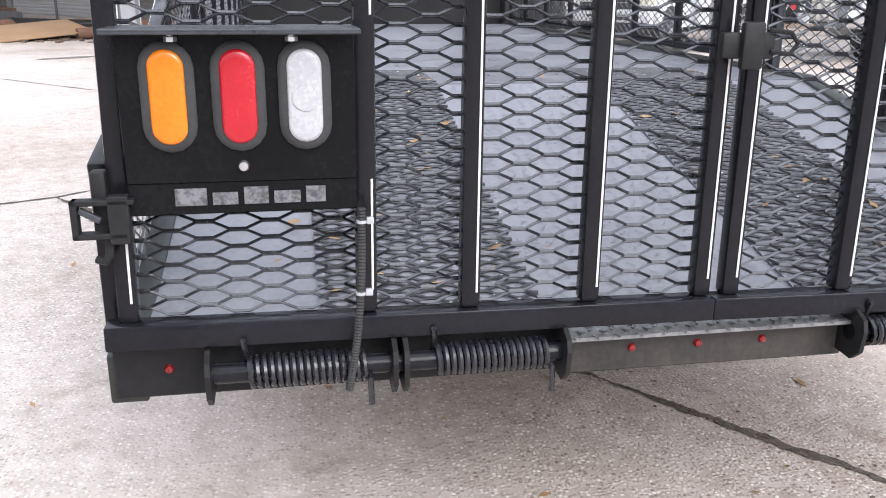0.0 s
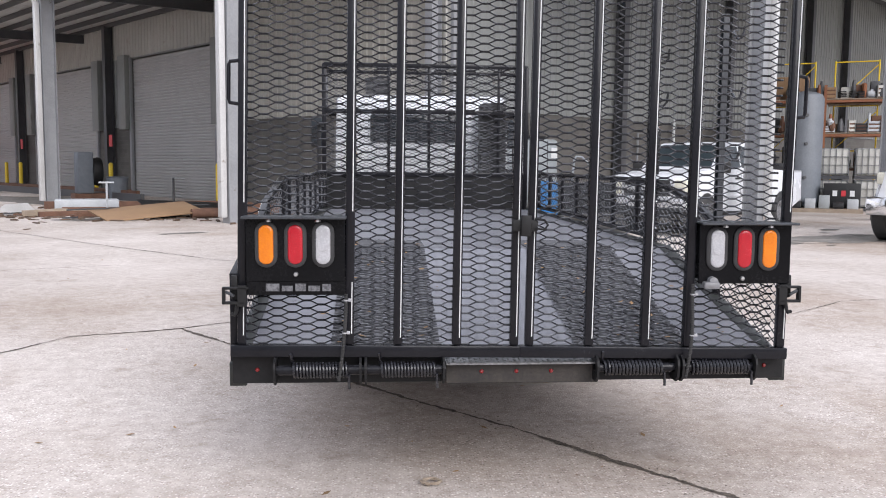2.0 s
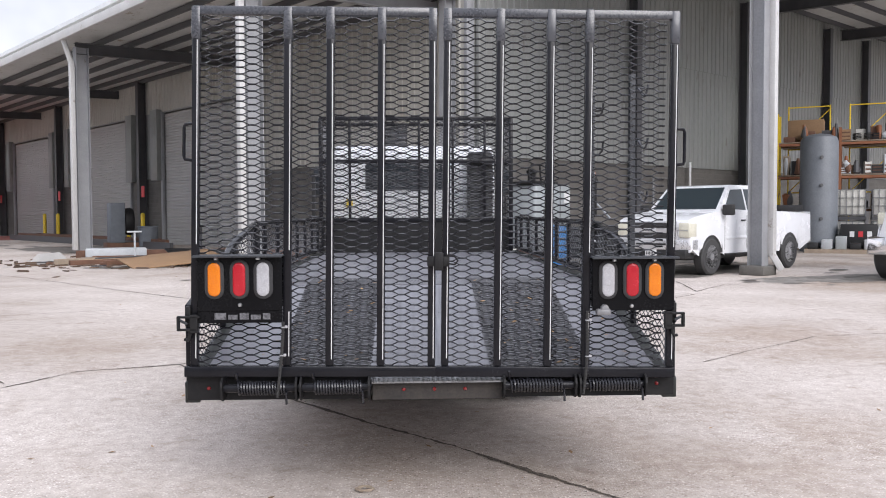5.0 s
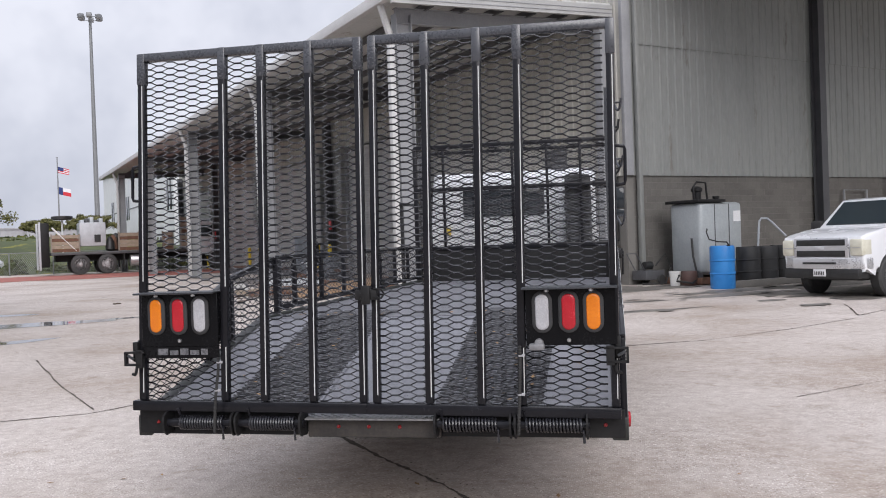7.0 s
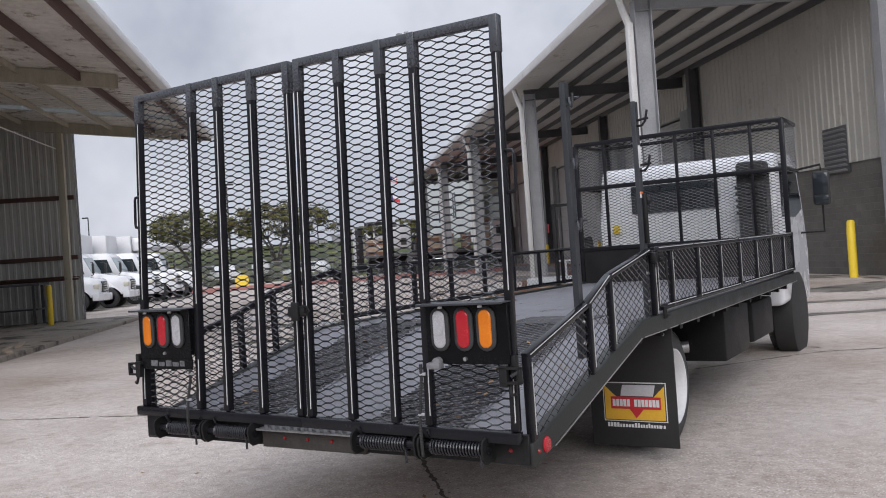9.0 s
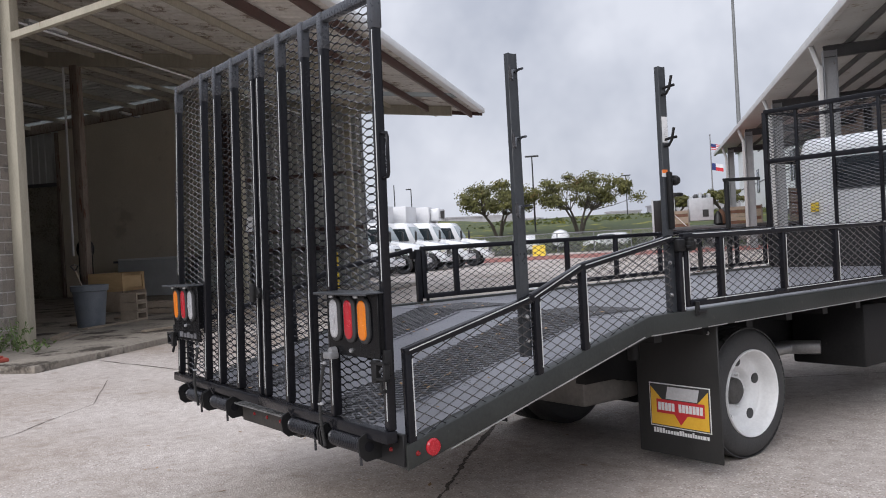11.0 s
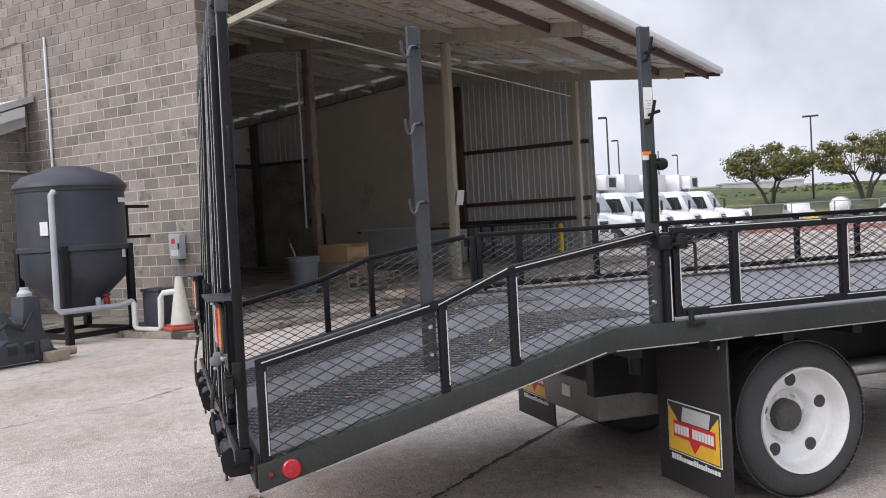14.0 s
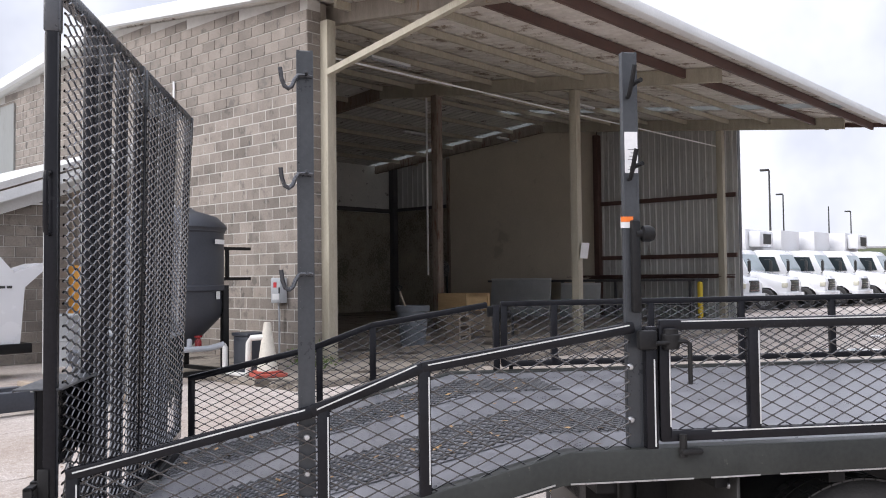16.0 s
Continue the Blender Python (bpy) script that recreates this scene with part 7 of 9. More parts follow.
for k in range(12):
    v, u = rng.uniform(-10.5, -6.3), rng.uniform(8.6, 16)
    d = thing("scrap_plank", "dirty scrap timber plank lying on the bay floor", "plank", YARD @ pose(v, u, 0.1, 0, 0, rng.uniform(60, 120)), "scrap timber on the bay floor")
    box_part("plank", -rng.uniform(0.3, 1.1), rng.uniform(0.3, 1.1), -0.06, 0.06, 0, rng.uniform(0.02, 0.05), M_PALLET, d, 0.004)
br = thing("broken_block", "broken brown block on the kerb edge", "block", YARD @ pose(-6.2, 10.6, 0.1, 0, 0, 20))
box_part("lump", -0.2, 0.2, -0.12, 0.12, 0, 0.16, M_PALLET, br, 0.03)

# ---- by the warehouse wall ----
M_BLUE = material("blue_plastic", (0.02, 0.16, 0.45), (0.03, 0.22, 0.55), 3, 40, rough=0.45, bump=0.04)
M_GALV = material("galvanised_tank", (0.30, 0.325, 0.335), (0.41, 0.435, 0.44), 1.4, 20, rough=0.5, metal=0.2, bump=0.04, spots=(0.3, 0.28, 0.25), spot_scale=3, spot_cut=0.66)
M_DRUM = material("dark_drum", (0.010, 0.0105, 0.011), (0.022, 0.022, 0.023), 3, 40, rough=0.6, bump=0.05)


def drum(x, y, r, h, mat, label, group):
    d = thing("drum", label, "drum", pose(x, y, 0), group)
    lathe_part("drum_body", [(r * 0.96, 0), (r, 0.03), (r, h * 0.33), (r + 0.015, h * 0.34), (r + 0.015, h * 0.36), (r, h * 0.37), (r, h * 0.64), (r + 0.015, h * 0.65), (r + 0.015, h * 0.67), (r, h * 0.68), (r, h - 0.05), (r * 0.96, h - 0.01), (r * 0.9, h - 0.02), (0.0, h - 0.02)], mat, d, "z", 28)
    lathe_part("bung", [(0.04, h - 0.02), (0.04, h + 0.01), (0, h + 0.01)], M_BLACK_MATT, d, "z", 10, (r * 0.5, 0, 0))
    return d


bd = drum(3.48, 19.2, 0.31, 1.10, M_BLUE, "blue plastic drum with a hose", "drums by the wall")
tube_part("hose", [(0.2, 0.05, 1.08), (0.12, 0.0, 1.19), (-0.1, 0.0, 1.21), (-0.3, 0.05, 1.27), (-0.36, 0.1, 1.45), (-0.34, 0.12, 1.55)], 0.02, M_RUBBER, bd, 6)
drum(3.56, 19.98, 0.31, 1.10, M_BLUE, "blue plastic drum standing behind another", "drums by the wall")
for k in range(4):
    p = Vector((4.3, 20.7, 0)) + Vector((0.755, 0.656, 0)) * (k * 0.68)
    drum(p.x, p.y, 0.32, 1.04, M_DRUM, "dark steel drum on a low kerb", "dark drums by the wall")
kb = box_part("low_kerb", 15.4, 20.5, 12.0, 12.2, 0, 0.18, M_BLOCK_A, None, 0.02)
kb.matrix_basis = YARD
tagged(kb, "low concrete kerb in front of the drums", "kerb", kind="structure")
ft = thing("fuel_tank", "grey steel storage tank with a pump on top", "tank", YARD @ pose(16.12, 14.37, 0))
bm = bmesh.new()
box_bm(bm, -0.05, 1.6, -0.6, 0.6, 0.3, 2.3, 0.12, 3)
part("tank_body", bm, M_GALV, ft, smooth=True)
for x in (0.5, 1.05):
    box_part("seam", x - 0.012, x + 0.012, -0.612, -0.6, 0.35, 2.25, M_DARKSTEEL, ft)
box_part("tank_pallet", -0.2, 1.75, -0.75, 0.75, 0.02, 0.2, M_RUST, ft, 0.01, "rusty skid under the tank")
box_part("top_rim", -0.15, 0.9, -0.65, 0.65, 2.3, 2.38, M_BLACK_MATT, ft, 0.01)
for x in (0, 1.5):
    box_part("foot", x - 0.1, x + 0.1, -0.5, 0.5, 0, 0.32, M_DARKSTEEL, ft)
lathe_part("pump", [(0.12, 2.38), (0.12, 2.62), (0.16, 2.64), (0.16, 2.72), (0.05, 2.78), (0, 2.78)], M_BLACK_MATT, ft, "z", 14, (0.45, 0, 0))
tube_part("pump_pipe", [(0.25, -0.1, 2.38), (0.22, -0.1, 2.75), (0.35, -0.1, 2.9), (0.7, -0.1, 2.88), (0.75, -0.1, 2.4)], 0.03, M_BLACK_MATT, ft, 7)
lathe_part("valve_cap", [(0.07, 2.3), (0.07, 2.42), (0.1, 2.43), (0.1, 2.5), (0, 2.5)], M_BLACK_MATT, ft, "z", 12, (1.2, 0, 0))
box_part("paper_label", 1.22, 1.5, -0.615, -0.605, 1.75, 2.05, M_PAPER, ft, label="white paper label")
tube_part("hose", [(-0.1, -0.3, 1.3), (-0.16, -0.4, 0.8), (-0.1, -0.5, 0.2), (-0.5, -0.7, 0.08), (-0.9, -0.5, 0.15), (-0.7, -0.4, 0.3)], 0.03, M_RUBBER, ft, 7)
bk = thing("bucket", "white plastic bucket beside the tank", "bucket", pose(2.37, 20.9, 0))
lathe_part("pail", [(0.13, 0), (0.155, 0.36), (0.165, 0.37), (0.165, 0.40), (0.0, 0.405)], M_PVCW, bk, "z", 22)
tube_part("wire_handle", [(0.16, 0, 0.36), (0.12, 0, 0.2), (0, 0.17, 0.12), (-0.12, 0, 0.2), (-0.16, 0, 0.36)], 0.004, M_STEEL, bk, 5)
rb = thing("rusty_drum", "short rusty drum beside the tank", "drum", pose(2.75, 20.9, 0))
lathe_part("drum_body", [(0.2, 0), (0.22, 0.05), (0.22, 0.36), (0.2, 0.4), (0, 0.39)], M_REDSTEEL, rb, "z", 20)

bp = thing("bent_pipe", "pale bent steel pipe standing behind the dark drums", "pipe", pose(4.75, 21.75, 0))
tube_part("pipe", [(-0.12, 0, 0.0), (-0.05, 0, 1.0), (0.0, 0, 1.72), (0.06, 0, 1.80), (0.22, 0, 1.79), (0.36, 0, 1.66), (0.70, 0, 1.28)], 0.03, M_PVC, bp, 8)

# yellow bollard, hose reel cart and scrap beside the warehouse corner
b = thing("bollard", "yellow steel bollard by the warehouse wall", "bollard", YARD @ pose(14.3, 17.4, 0.0))
lathe_part("post", [(0.11, 0), (0.11, 1.35), (0.08, 1.42), (0, 1.43)], M_YELLOW, b, "z", 16)
cart = thing("hand_pump_cart", "dark pump cart with hoses beside the tank", "pump", YARD @ pose(15.5, 15.3, 0.0))
box_part("tray", -0.35, 0.35, -0.3, 0.3, 0.15, 0.42, M_DARKSTEEL, cart, 0.02)
lathe_part("motor", [(0.0, -0.16), (0.11, -0.15), (0.12, 0.1), (0.07, 0.16), (0, 0.17)], M_DRUM, cart, "x", 14, (0.0, 0.0, 0.56))
for sy in (-1, 1):
    lathe_part("wheel", [(0.0, -0.03), (0.13, -0.03), (0.15, 0.0), (0.13, 0.03), (0, 0.03)], M_RUBBER, cart, "y", 16, (0.2, sy * 0.33, 0.15))
tube_part("handle", [(-0.3, -0.2, 0.4), (-0.62, -0.2, 0.92), (-0.62, 0.2, 0.92), (-0.3, 0.2, 0.4)], 0.016, M_DARKSTEEL, cart, 6)
tube_part("hose", [(0.1, -0.2, 0.55), (0.3, -0.4, 0.9), (0.45, -0.45, 0.5), (0.2, -0.5, 0.05), (-0.3, -0.55, 0.05), (-0.5, -0.3, 0.05)], 0.022, M_RUBBER, cart, 6)
rng = random.Random(64)
for k in range(9):
    v, u = rng.uniform(-6.9, -6.0), rng.uniform(9.6, 15.0)
    d = thing("scrap_plank", "dirty scrap timber plank lying on the bay floor", "plank", YARD @ pose(v, u, 0.1, 0, 0, rng.uniform(70, 110)), "scrap timber on the bay floor")
    box_part("plank", -rng.uniform(0.15, 0.7), rng.uniform(0.15, 0.7), -0.05, 0.05, 0, rng.uniform(0.02, 0.07), M_PALLET, d, 0.004)


# ---- vehicles ----
M_VGLASS = glass_material("vehicle_glass", (0.03, 0.04, 0.045), 0.05)
M_GRILLE = material("black_grille", (0.012, 0.012, 0.012), (0.03, 0.03, 0.03), 10, 60, rough=0.5, bump=0.05)
M_LAMP = material("headlamp", (0.55, 0.53, 0.42), (0.70, 0.68, 0.58), 8, 60, rough=0.2, bump=0.02)
M_BUMPER = material("dull_chrome", (0.56, 0.56, 0.57), (0.62, 0.62, 0.63), 1.5, 30, rough=0.32, metal=0.55, bump=0.02)
M_SILVER = material("silver_alloy", (0.42, 0.42, 0.43), (0.58, 0.58, 0.59), 6, 60, rough=0.35, metal=0.7, bump=0.02)


def road_wheel(parent, x, y, r, w, hub_mat, s):
    bm = bmesh.new()
    lathe_bm(bm, [(r * 0.62, -w / 2), (r * 0.9, -w / 2), (r, -w / 2 + 0.04), (r, w / 2 - 0.04), (r * 0.9, w / 2), (r * 0.62, w / 2)], "y", 28, (x, y, r))
    wl_ = part("wheel", bm, M_TYRE, parent, smooth=True)
    lathe_part("rim", [(r * 0.62, s * w / 2), (r * 0.58, s * (w / 2 - 0.02)), (r * 0.5, s * (w / 2 - 0.07)), (r * 0.25, s * (w / 2 - 0.04)), (r * 0.2, s * (w / 2 + 0.0)), (0, s * (w / 2 + 0.01))], hub_mat, wl_, "y", 20, (x, y, r))
    bm = bmesh.new()
    for k in range(6):
        a = k * math.tau / 6
        box_bm(bm, x + r * 0.4 * math.cos(a) - 0.03, x + r * 0.4 * math.cos(a) + 0.03, y + s * (w / 2 - 0.055) - 0.008, y + s * (w / 2 - 0.055) + 0.008, r + r * 0.4 * math.sin(a) - 0.03, r + r * 0.4 * math.sin(a) + 0.03)
    part("rim_slots", bm, M_INK, wl_)
    return wl_


def pickup(m):
    t = thing("pickup_truck", "white pickup truck with a chrome bumper and dark grille", "pickup truck", m)
    hw = 0.97
    R = 0.41
    arch = R + 0.08
    wb = -3.75

    def lower(x):
        return [(x + arch * math.cos(math.pi * k / 10), 0.46 + arch * math.sin(math.pi * k / 10)) for k in range(11)]

    # bonnet, cab, bed as one bevelled outline seen from the side
    body = [(0.86, 0.52), (0.92, 1.13), (0.89, 1.215), (0.74, 1.27), (0.20, 1.36), (-0.32, 1.41), (-0.95, 1.98), (-1.15, 2.02), (-2.35, 2.02), (-2.50, 1.96), (-2.62, 1.40), (-2.68, 1.36), (-4.92, 1.40), (-4.96, 0.62)]
    rear = [(wb - arch, 0.5)] + lower(wb)[::-1] + [(wb + arch, 0.5)]
    mid = [(-2.5, 0.48), (-arch, 0.48)] + lower(0)[::-1]
    prof = body + rear[::1] + mid + [(arch + 0.02, 0.5)]
    bm = bmesh.new()
    prism_bm(bm, prof, 1, -hw, hw)
    for vtx in bm.verts:
        if vtx.co.z > 1.4:
            vtx.co.y *= 1 - 0.15 * (vtx.co.z - 1.4) / 0.6
    bmesh.ops.bevel(bm, geom=[e for e in bm.edges if abs(e.verts[0].co.y - e.verts[1].co.y) < 1e-4], offset=0.06, segments=3, profile=0.55, affect="EDGES")
    b = part("body", bm, M_WHITE, t, smooth=True)
    # glass
    def slope_y(z):
        return hw * (1 - 0.15 * (z - 1.4) / 0.6) if z > 1.4 else hw
    for s in (-1, 1):
        for name, pts in (("front_door_window", [(-0.55, 1.46), (-0.98, 1.90), (-1.50, 1.92), (-1.52, 1.44)]), ("rear_door_window", [(-1.60, 1.44), (-1.58, 1.92), (-2.32, 1.92), (-2.44, 1.46)])):
            bm = bmesh.new()
            vs = [bm.verts.new((x, s * (slope_y(z) + 0.006), z)) for x, z in pts] + [bm.verts.new((x, s * (slope_y(z) - 0.02), z)) for x, z in pts]
            bm.faces.new(vs[:4]), bm.faces.new(vs[4:][::-1])
            for k in range(4):
                bm.faces.new((vs[k], vs[(k + 1) % 4], vs[4 + (k + 1) % 4], vs[4 + k]))
            part(name, bm, M_VGLASS, b)
        box_part("door_handle", -1.48, -1.28, s * hw - 0.01 if s > 0 else -hw - 0.02, s * hw + 0.02 if s > 0 else -hw + 0.01, 1.18, 1.22, M_GRILLE, b, 0.006)
        mir = box_part("door_mirror", -0.52, -0.38, min(s * (hw + 0.02), s * (hw + 0.30)), max(s * (hw + 0.02), s * (hw + 0.30)), 1.32, 1.56, M_RUBBER, b, 0.04, "black door mirror")
        box_part("side_moulding", -2.4, -0.6, min(s * hw, s * (hw + 0.012)), max(s * hw, s * (hw + 0.012)), 0.78, 0.84, M_WHITE, b, 0.004)
        box_part("running_board", -2.5, -0.55, min(s * (hw - 0.12), s * (hw + 0.05)), max(s * (hw - 0.12), s * (hw + 0.05)), 0.42, 0.47, M_GRILLE, b, 0.01)
        for x in (-0.56, -1.56, -2.52):
            box_part("door_gap", x - 0.006, x + 0.006, min(s * hw, s * (hw + 0.002)), max(s * hw, s * (hw + 0.002)), 0.55, 1.38, M_INK, b)
    bm = bmesh.new()
    ws = [(-0.372, -0.84, 1.46), (-0.372, 0.84, 1.46), (-0.905, 0.76, 1.94), (-0.905, -0.76, 1.94)]
    vs = [bm.verts.new((x + 0.012, y, z + 0.012)) for x, y, z in ws] + [bm.verts.new((x - 0.03, y, z - 0.03)) for x, y, z in ws]
    bm.faces.new(vs[:4]), bm.faces.new(vs[4:][::-1])
    for k in range(4):
        bm.faces.new((vs[k], vs[(k + 1) % 4], vs[4 + (k + 1) % 4], vs[4 + k]))
    part("windscreen", bm, M_VGLASS, b, "dark windscreen")
    # front: grille halves, lamps, bumper
    g = box_part("grille_frame", 0.86, 0.945, -0.66, 0.66, 0.78, 1.20, M_BUMPER, t, 0.02, "dull chrome grille surround")
    for z0, z1 in ((0.82, 0.945), (1.045, 1.165)):
        box_part("grille_slot", 0.94, 0.951, -0.59, 0.59, z0, z1, M_GRILLE, g, 0.004)
    box_part("grille_badge", 0.945, 0.96, -0.11, 0.11, 0.955, 1.035, M_BADGEG, g, 0.008)
    for s in (-1, 1):
        hl = box_part("headlamp", 0.62, 0.935, min(s * 0.68, s * 0.975), max(s * 0.68, s * 0.975), 0.84, 1.17, M_LAMP, t, 0.035, "clouded headlamp")
        box_part("lamp_divide", 0.93, 0.940, min(s * 0.69, s * 0.94), max(s * 0.69, s * 0.94), 0.99, 1.005, M_SILVER, hl, 0.0)
    bm = bmesh.new()
    prism_bm(bm, [(0.62, -1.0), (0.86, -0.96), (0.98, -0.66), (1.0, 0), (0.98, 0.66), (0.86, 0.96), (0.62, 1.0)], 2, 0.58, 0.80)
    bmesh.ops.bevel(bm, geom=list(bm.edges), offset=0.02, segments=2, profile=0.5, affect="EDGES")
    bumper = part("front_bumper", bm, M_BUMPER, t, "dull chrome front bumper", True)
    box_part("air_slot", 0.96, 1.005, -0.4, 0.4, 0.675, 0.715, M_GRILLE, bumper)
    box_part("lower_valance", 0.6, 0.97, -0.90, 0.90, 0.38, 0.585, M_GRILLE, bumper, 0.03)
    pl = box_part("number_plate", 0.975, 0.990, -0.15, 0.15, 0.43, 0.58, M_PAPER, bumper, 0.003, "white number plate")
    bm = bmesh.new()
    for k in range(6):
        box_bm(bm, 0.9905, 0.993, -0.12 + k * 0.041, -0.097 + k * 0.041, 0.46, 0.53)
    part("plate_bars", bm, M_INK, pl)
    # bed hollow with tool boxes and rack
    box_part("bed_well", -4.85, -2.72, -0.80, 0.80, 1.36, 1.405, M_GRILLE, t)
    tb = box_part("tool_box", -4.6, -2.85, -0.9, 0.9, 1.41, 1.56, M_BLACK_MATT, t, 0.02, "black bed tool box")
    for s in (-1, 1):
        for x in (0, wb):
            road_wheel(t, x, s * 0.85, R, 0.26, M_SILVER, s)
            box_part("wheel_well", x - arch, x + arch, min(s * 0.5, s * 0.955), max(s * 0.5, s * 0.955), 0.5, 0.96, M_INK, t)
    box_part("underbody", -4.7, 0.6, -0.7, 0.7, 0.34, 0.52, M_GRILLE, t)
    return t


pickup(pose(5.81, 16.09, 0, 0, 0, 221) @ Matrix.Diagonal((1, 1, 1.04, 1)))


def tractor(m, label="white bonneted truck with a chrome bumper", box=True, group="", cooler=False, long=0.0, axle=0.0):
    """A bonneted medium truck that faces +x; its front axle is at the origin."""
    t = thing("bonneted_truck", label, "truck", m, group)
    bm = bmesh.new()
    prism_bm(bm, [(0.95, 0.75), (1.0, 1.25), (0.85, 1.48), (-0.75 - long, 1.78), (-0.75 - long, 0.75), (-0.58 + axle, 0.6), (-0.5 + axle, 0.9), (-0.25 + axle, 1.08), (0.25 + axle, 1.08), (0.5 + axle, 0.9), (0.56 + axle, 0.62)], 1, -1.02, 1.02)
    for vtx in bm.verts:
        if vtx.co.z > 1.2:
            vtx.co.y *= 0.82
        if vtx.co.x > 0.8:
            vtx.co.y *= 0.92
    bmesh.ops.bevel(bm, geom=list(bm.edges), offset=0.06, segments=2, profile=0.5, affect="EDGES")
    part("bonnet", bm, M_WHITE, t, smooth=True)
    bm = bmesh.new()
    prism_bm(bm, [(-0.72, 0.62), (-0.72, 1.75), (-1.15, 2.62), (-1.35, 2.78), (-2.3, 2.80), (-2.4, 2.7), (-2.42, 0.62)], 1, -1.05, 1.05)
    for vtx in bm.verts:
        if vtx.co.z > 2:
            vtx.co.y *= 0.92
    bmesh.ops.bevel(bm, geom=list(bm.edges), offset=0.05, segments=2, profile=0.5, affect="EDGES")
    c = part("cab", bm, M_WHITE, t, smooth=True, m=Matrix.Translation((-long, 0, 0)))
    bm = bmesh.new()
    ws = [(-0.735, -0.93, 1.82), (-0.735, 0.93, 1.82), (-1.115, 0.86, 2.54), (-1.115, -0.86, 2.54)]
    vs = [bm.verts.new((x + 0.025, y, z + 0.012)) for x, y, z in ws] + [bm.verts.new((x - 0.05, y, z)) for x, y, z in ws]
    bm.faces.new(vs[:4]), bm.faces.new(vs[4:][::-1])
    for k in range(4):
        bm.faces.new((vs[k], vs[(k + 1) % 4], vs[4 + (k + 1) % 4], vs[4 + k]))
    part("windscreen", bm, M_SCREEN, c, "windscreen with a pale sky reflection in its colour")
    for s in (-1, 1):
        bm = bmesh.new()
        prism_bm(bm, [(-1.05, 1.75), (-1.3, 2.45), (-2.05, 2.47), (-2.05, 1.75)], 1, min(s * 0.99, s * 1.045), max(s * 0.99, s * 1.045))
        part("door_window", bm, M_VGLASS, c)
        bm = bmesh.new()
        box_bm(bm, -0.62, -0.52, min(s * 1.18, s * 1.38), max(s * 1.18, s * 1.38), 1.75, 2.25, 0.03)
        tube_bm(bm, [(-0.75, s * 1.0, 2.3), (-0.57, s * 1.28, 2.3), (-0.57, s * 1.28, 1.7), (-0.75, s * 1.0, 1.65)], 0.02, 6)
        part("door_mirror", bm, M_CHROME if not box else M_GRILLE, c)
        box_part("headlamp", 0.72, 0.96, min(s * 0.62, s * 0.93), max(s * 0.62, s * 0.93), 1.02, 1.24, M_LAMP, t, 0.04, "headlamp")
    gr = box_part("grille", 0.94, 1.0, -0.5, 0.5, 0.85, 1.36, M_GRILLE, t, 0.03, "dark grille")
    for k in range(4):
        box_part("grille_bar", 0.995, 1.01, -0.46, 0.46, 0.92 + k * 0.11, 0.95 + k * 0.11, M_CHROME, gr)
    bm = bmesh.new()
    prism_bm(bm, [(0.7, -1.12), (1.0, -1.08), (1.15, -0.7), (1.18, 0), (1.15, 0.7), (1.0, 1.08), (0.7, 1.12)], 2, 0.48, 0.80)
    bmesh.ops.bevel(bm, geom=list(bm.edges), offset=0.03, segments=2, profile=0.5, affect="EDGES")
    part("front_bumper", bm, M_CHROME if not box else M_WHITE, t, "heavy front bumper", True)
    box_part("chassis", -7.2, 0.7, -0.42, 0.42, 0.55, 0.85, M_BLACK_MATT, t)
    for s in (-1, 1):
        road_wheel(t, axle, s * 0.93, 0.49, 0.28, M_SILVER, s)
        road_wheel(t, -5.3, s * 0.90, 0.49, 0.5, M_SILVER, s)
        box_part("step_tank", -2.3, -1.0, min(s * 0.6, s * 1.02), max(s * 0.6, s * 1.02), 0.45, 0.85, M_SILVER, t, 0.06)
    if box:
        bx = box_part("van_box", -8.2, -2.6, -1.22, 1.22, 1.05, 3.85, M_VAN, t, 0.03, "white box body")
        if cooler:
            box_part("reefer_unit", -2.6, -2.0, -0.9, 0.9, 2.95, 3.75, M_WHITE, bx, 0.1, "white cooling unit")
            box_part("unit_grille", -2.02, -1.98, -0.5, 0.5, 3.1, 3.6, M_GRILLE, bx)
    return t


# pale base colour carries the sky's reflection in the truck windscreens
M_SCREEN = material("sky_tinted_screen", (0.28, 0.34, 0.36), (0.36, 0.42, 0.44), 1, 20, rough=0.08, bump=0.0)
M_VAN = material("white_van_panel", (0.66, 0.66, 0.67), (0.75, 0.75, 0.76), 0.8, 14, rough=0.4, bump=0.02)
tractor(pose(10.80, 13.42, 0, 0, 0, 221) @ Matrix.Scale(1.15, 4), box=False, long=0.55, axle=0.28)
def row_place(k):
    return pose(-29.3 - 1.4 * k, 16.95 + 2.5 * k, 0, 0, 0, 41 + (k % 3 - 1) * 1.0)


SMALL = Matrix.Scale(0.93, 4)
plain = tractor(row_place(0) @ SMALL, "white bonneted box truck in a parked row", True, "row of white trucks")
cooled = tractor(row_place(2) @ SMALL, "white bonneted truck with a cooled box in a parked row", True, "row of white trucks", True)
for k in (1, 3, 4, 5):
    copy_thing(cooled if k == 5 else plain, row_place(k))


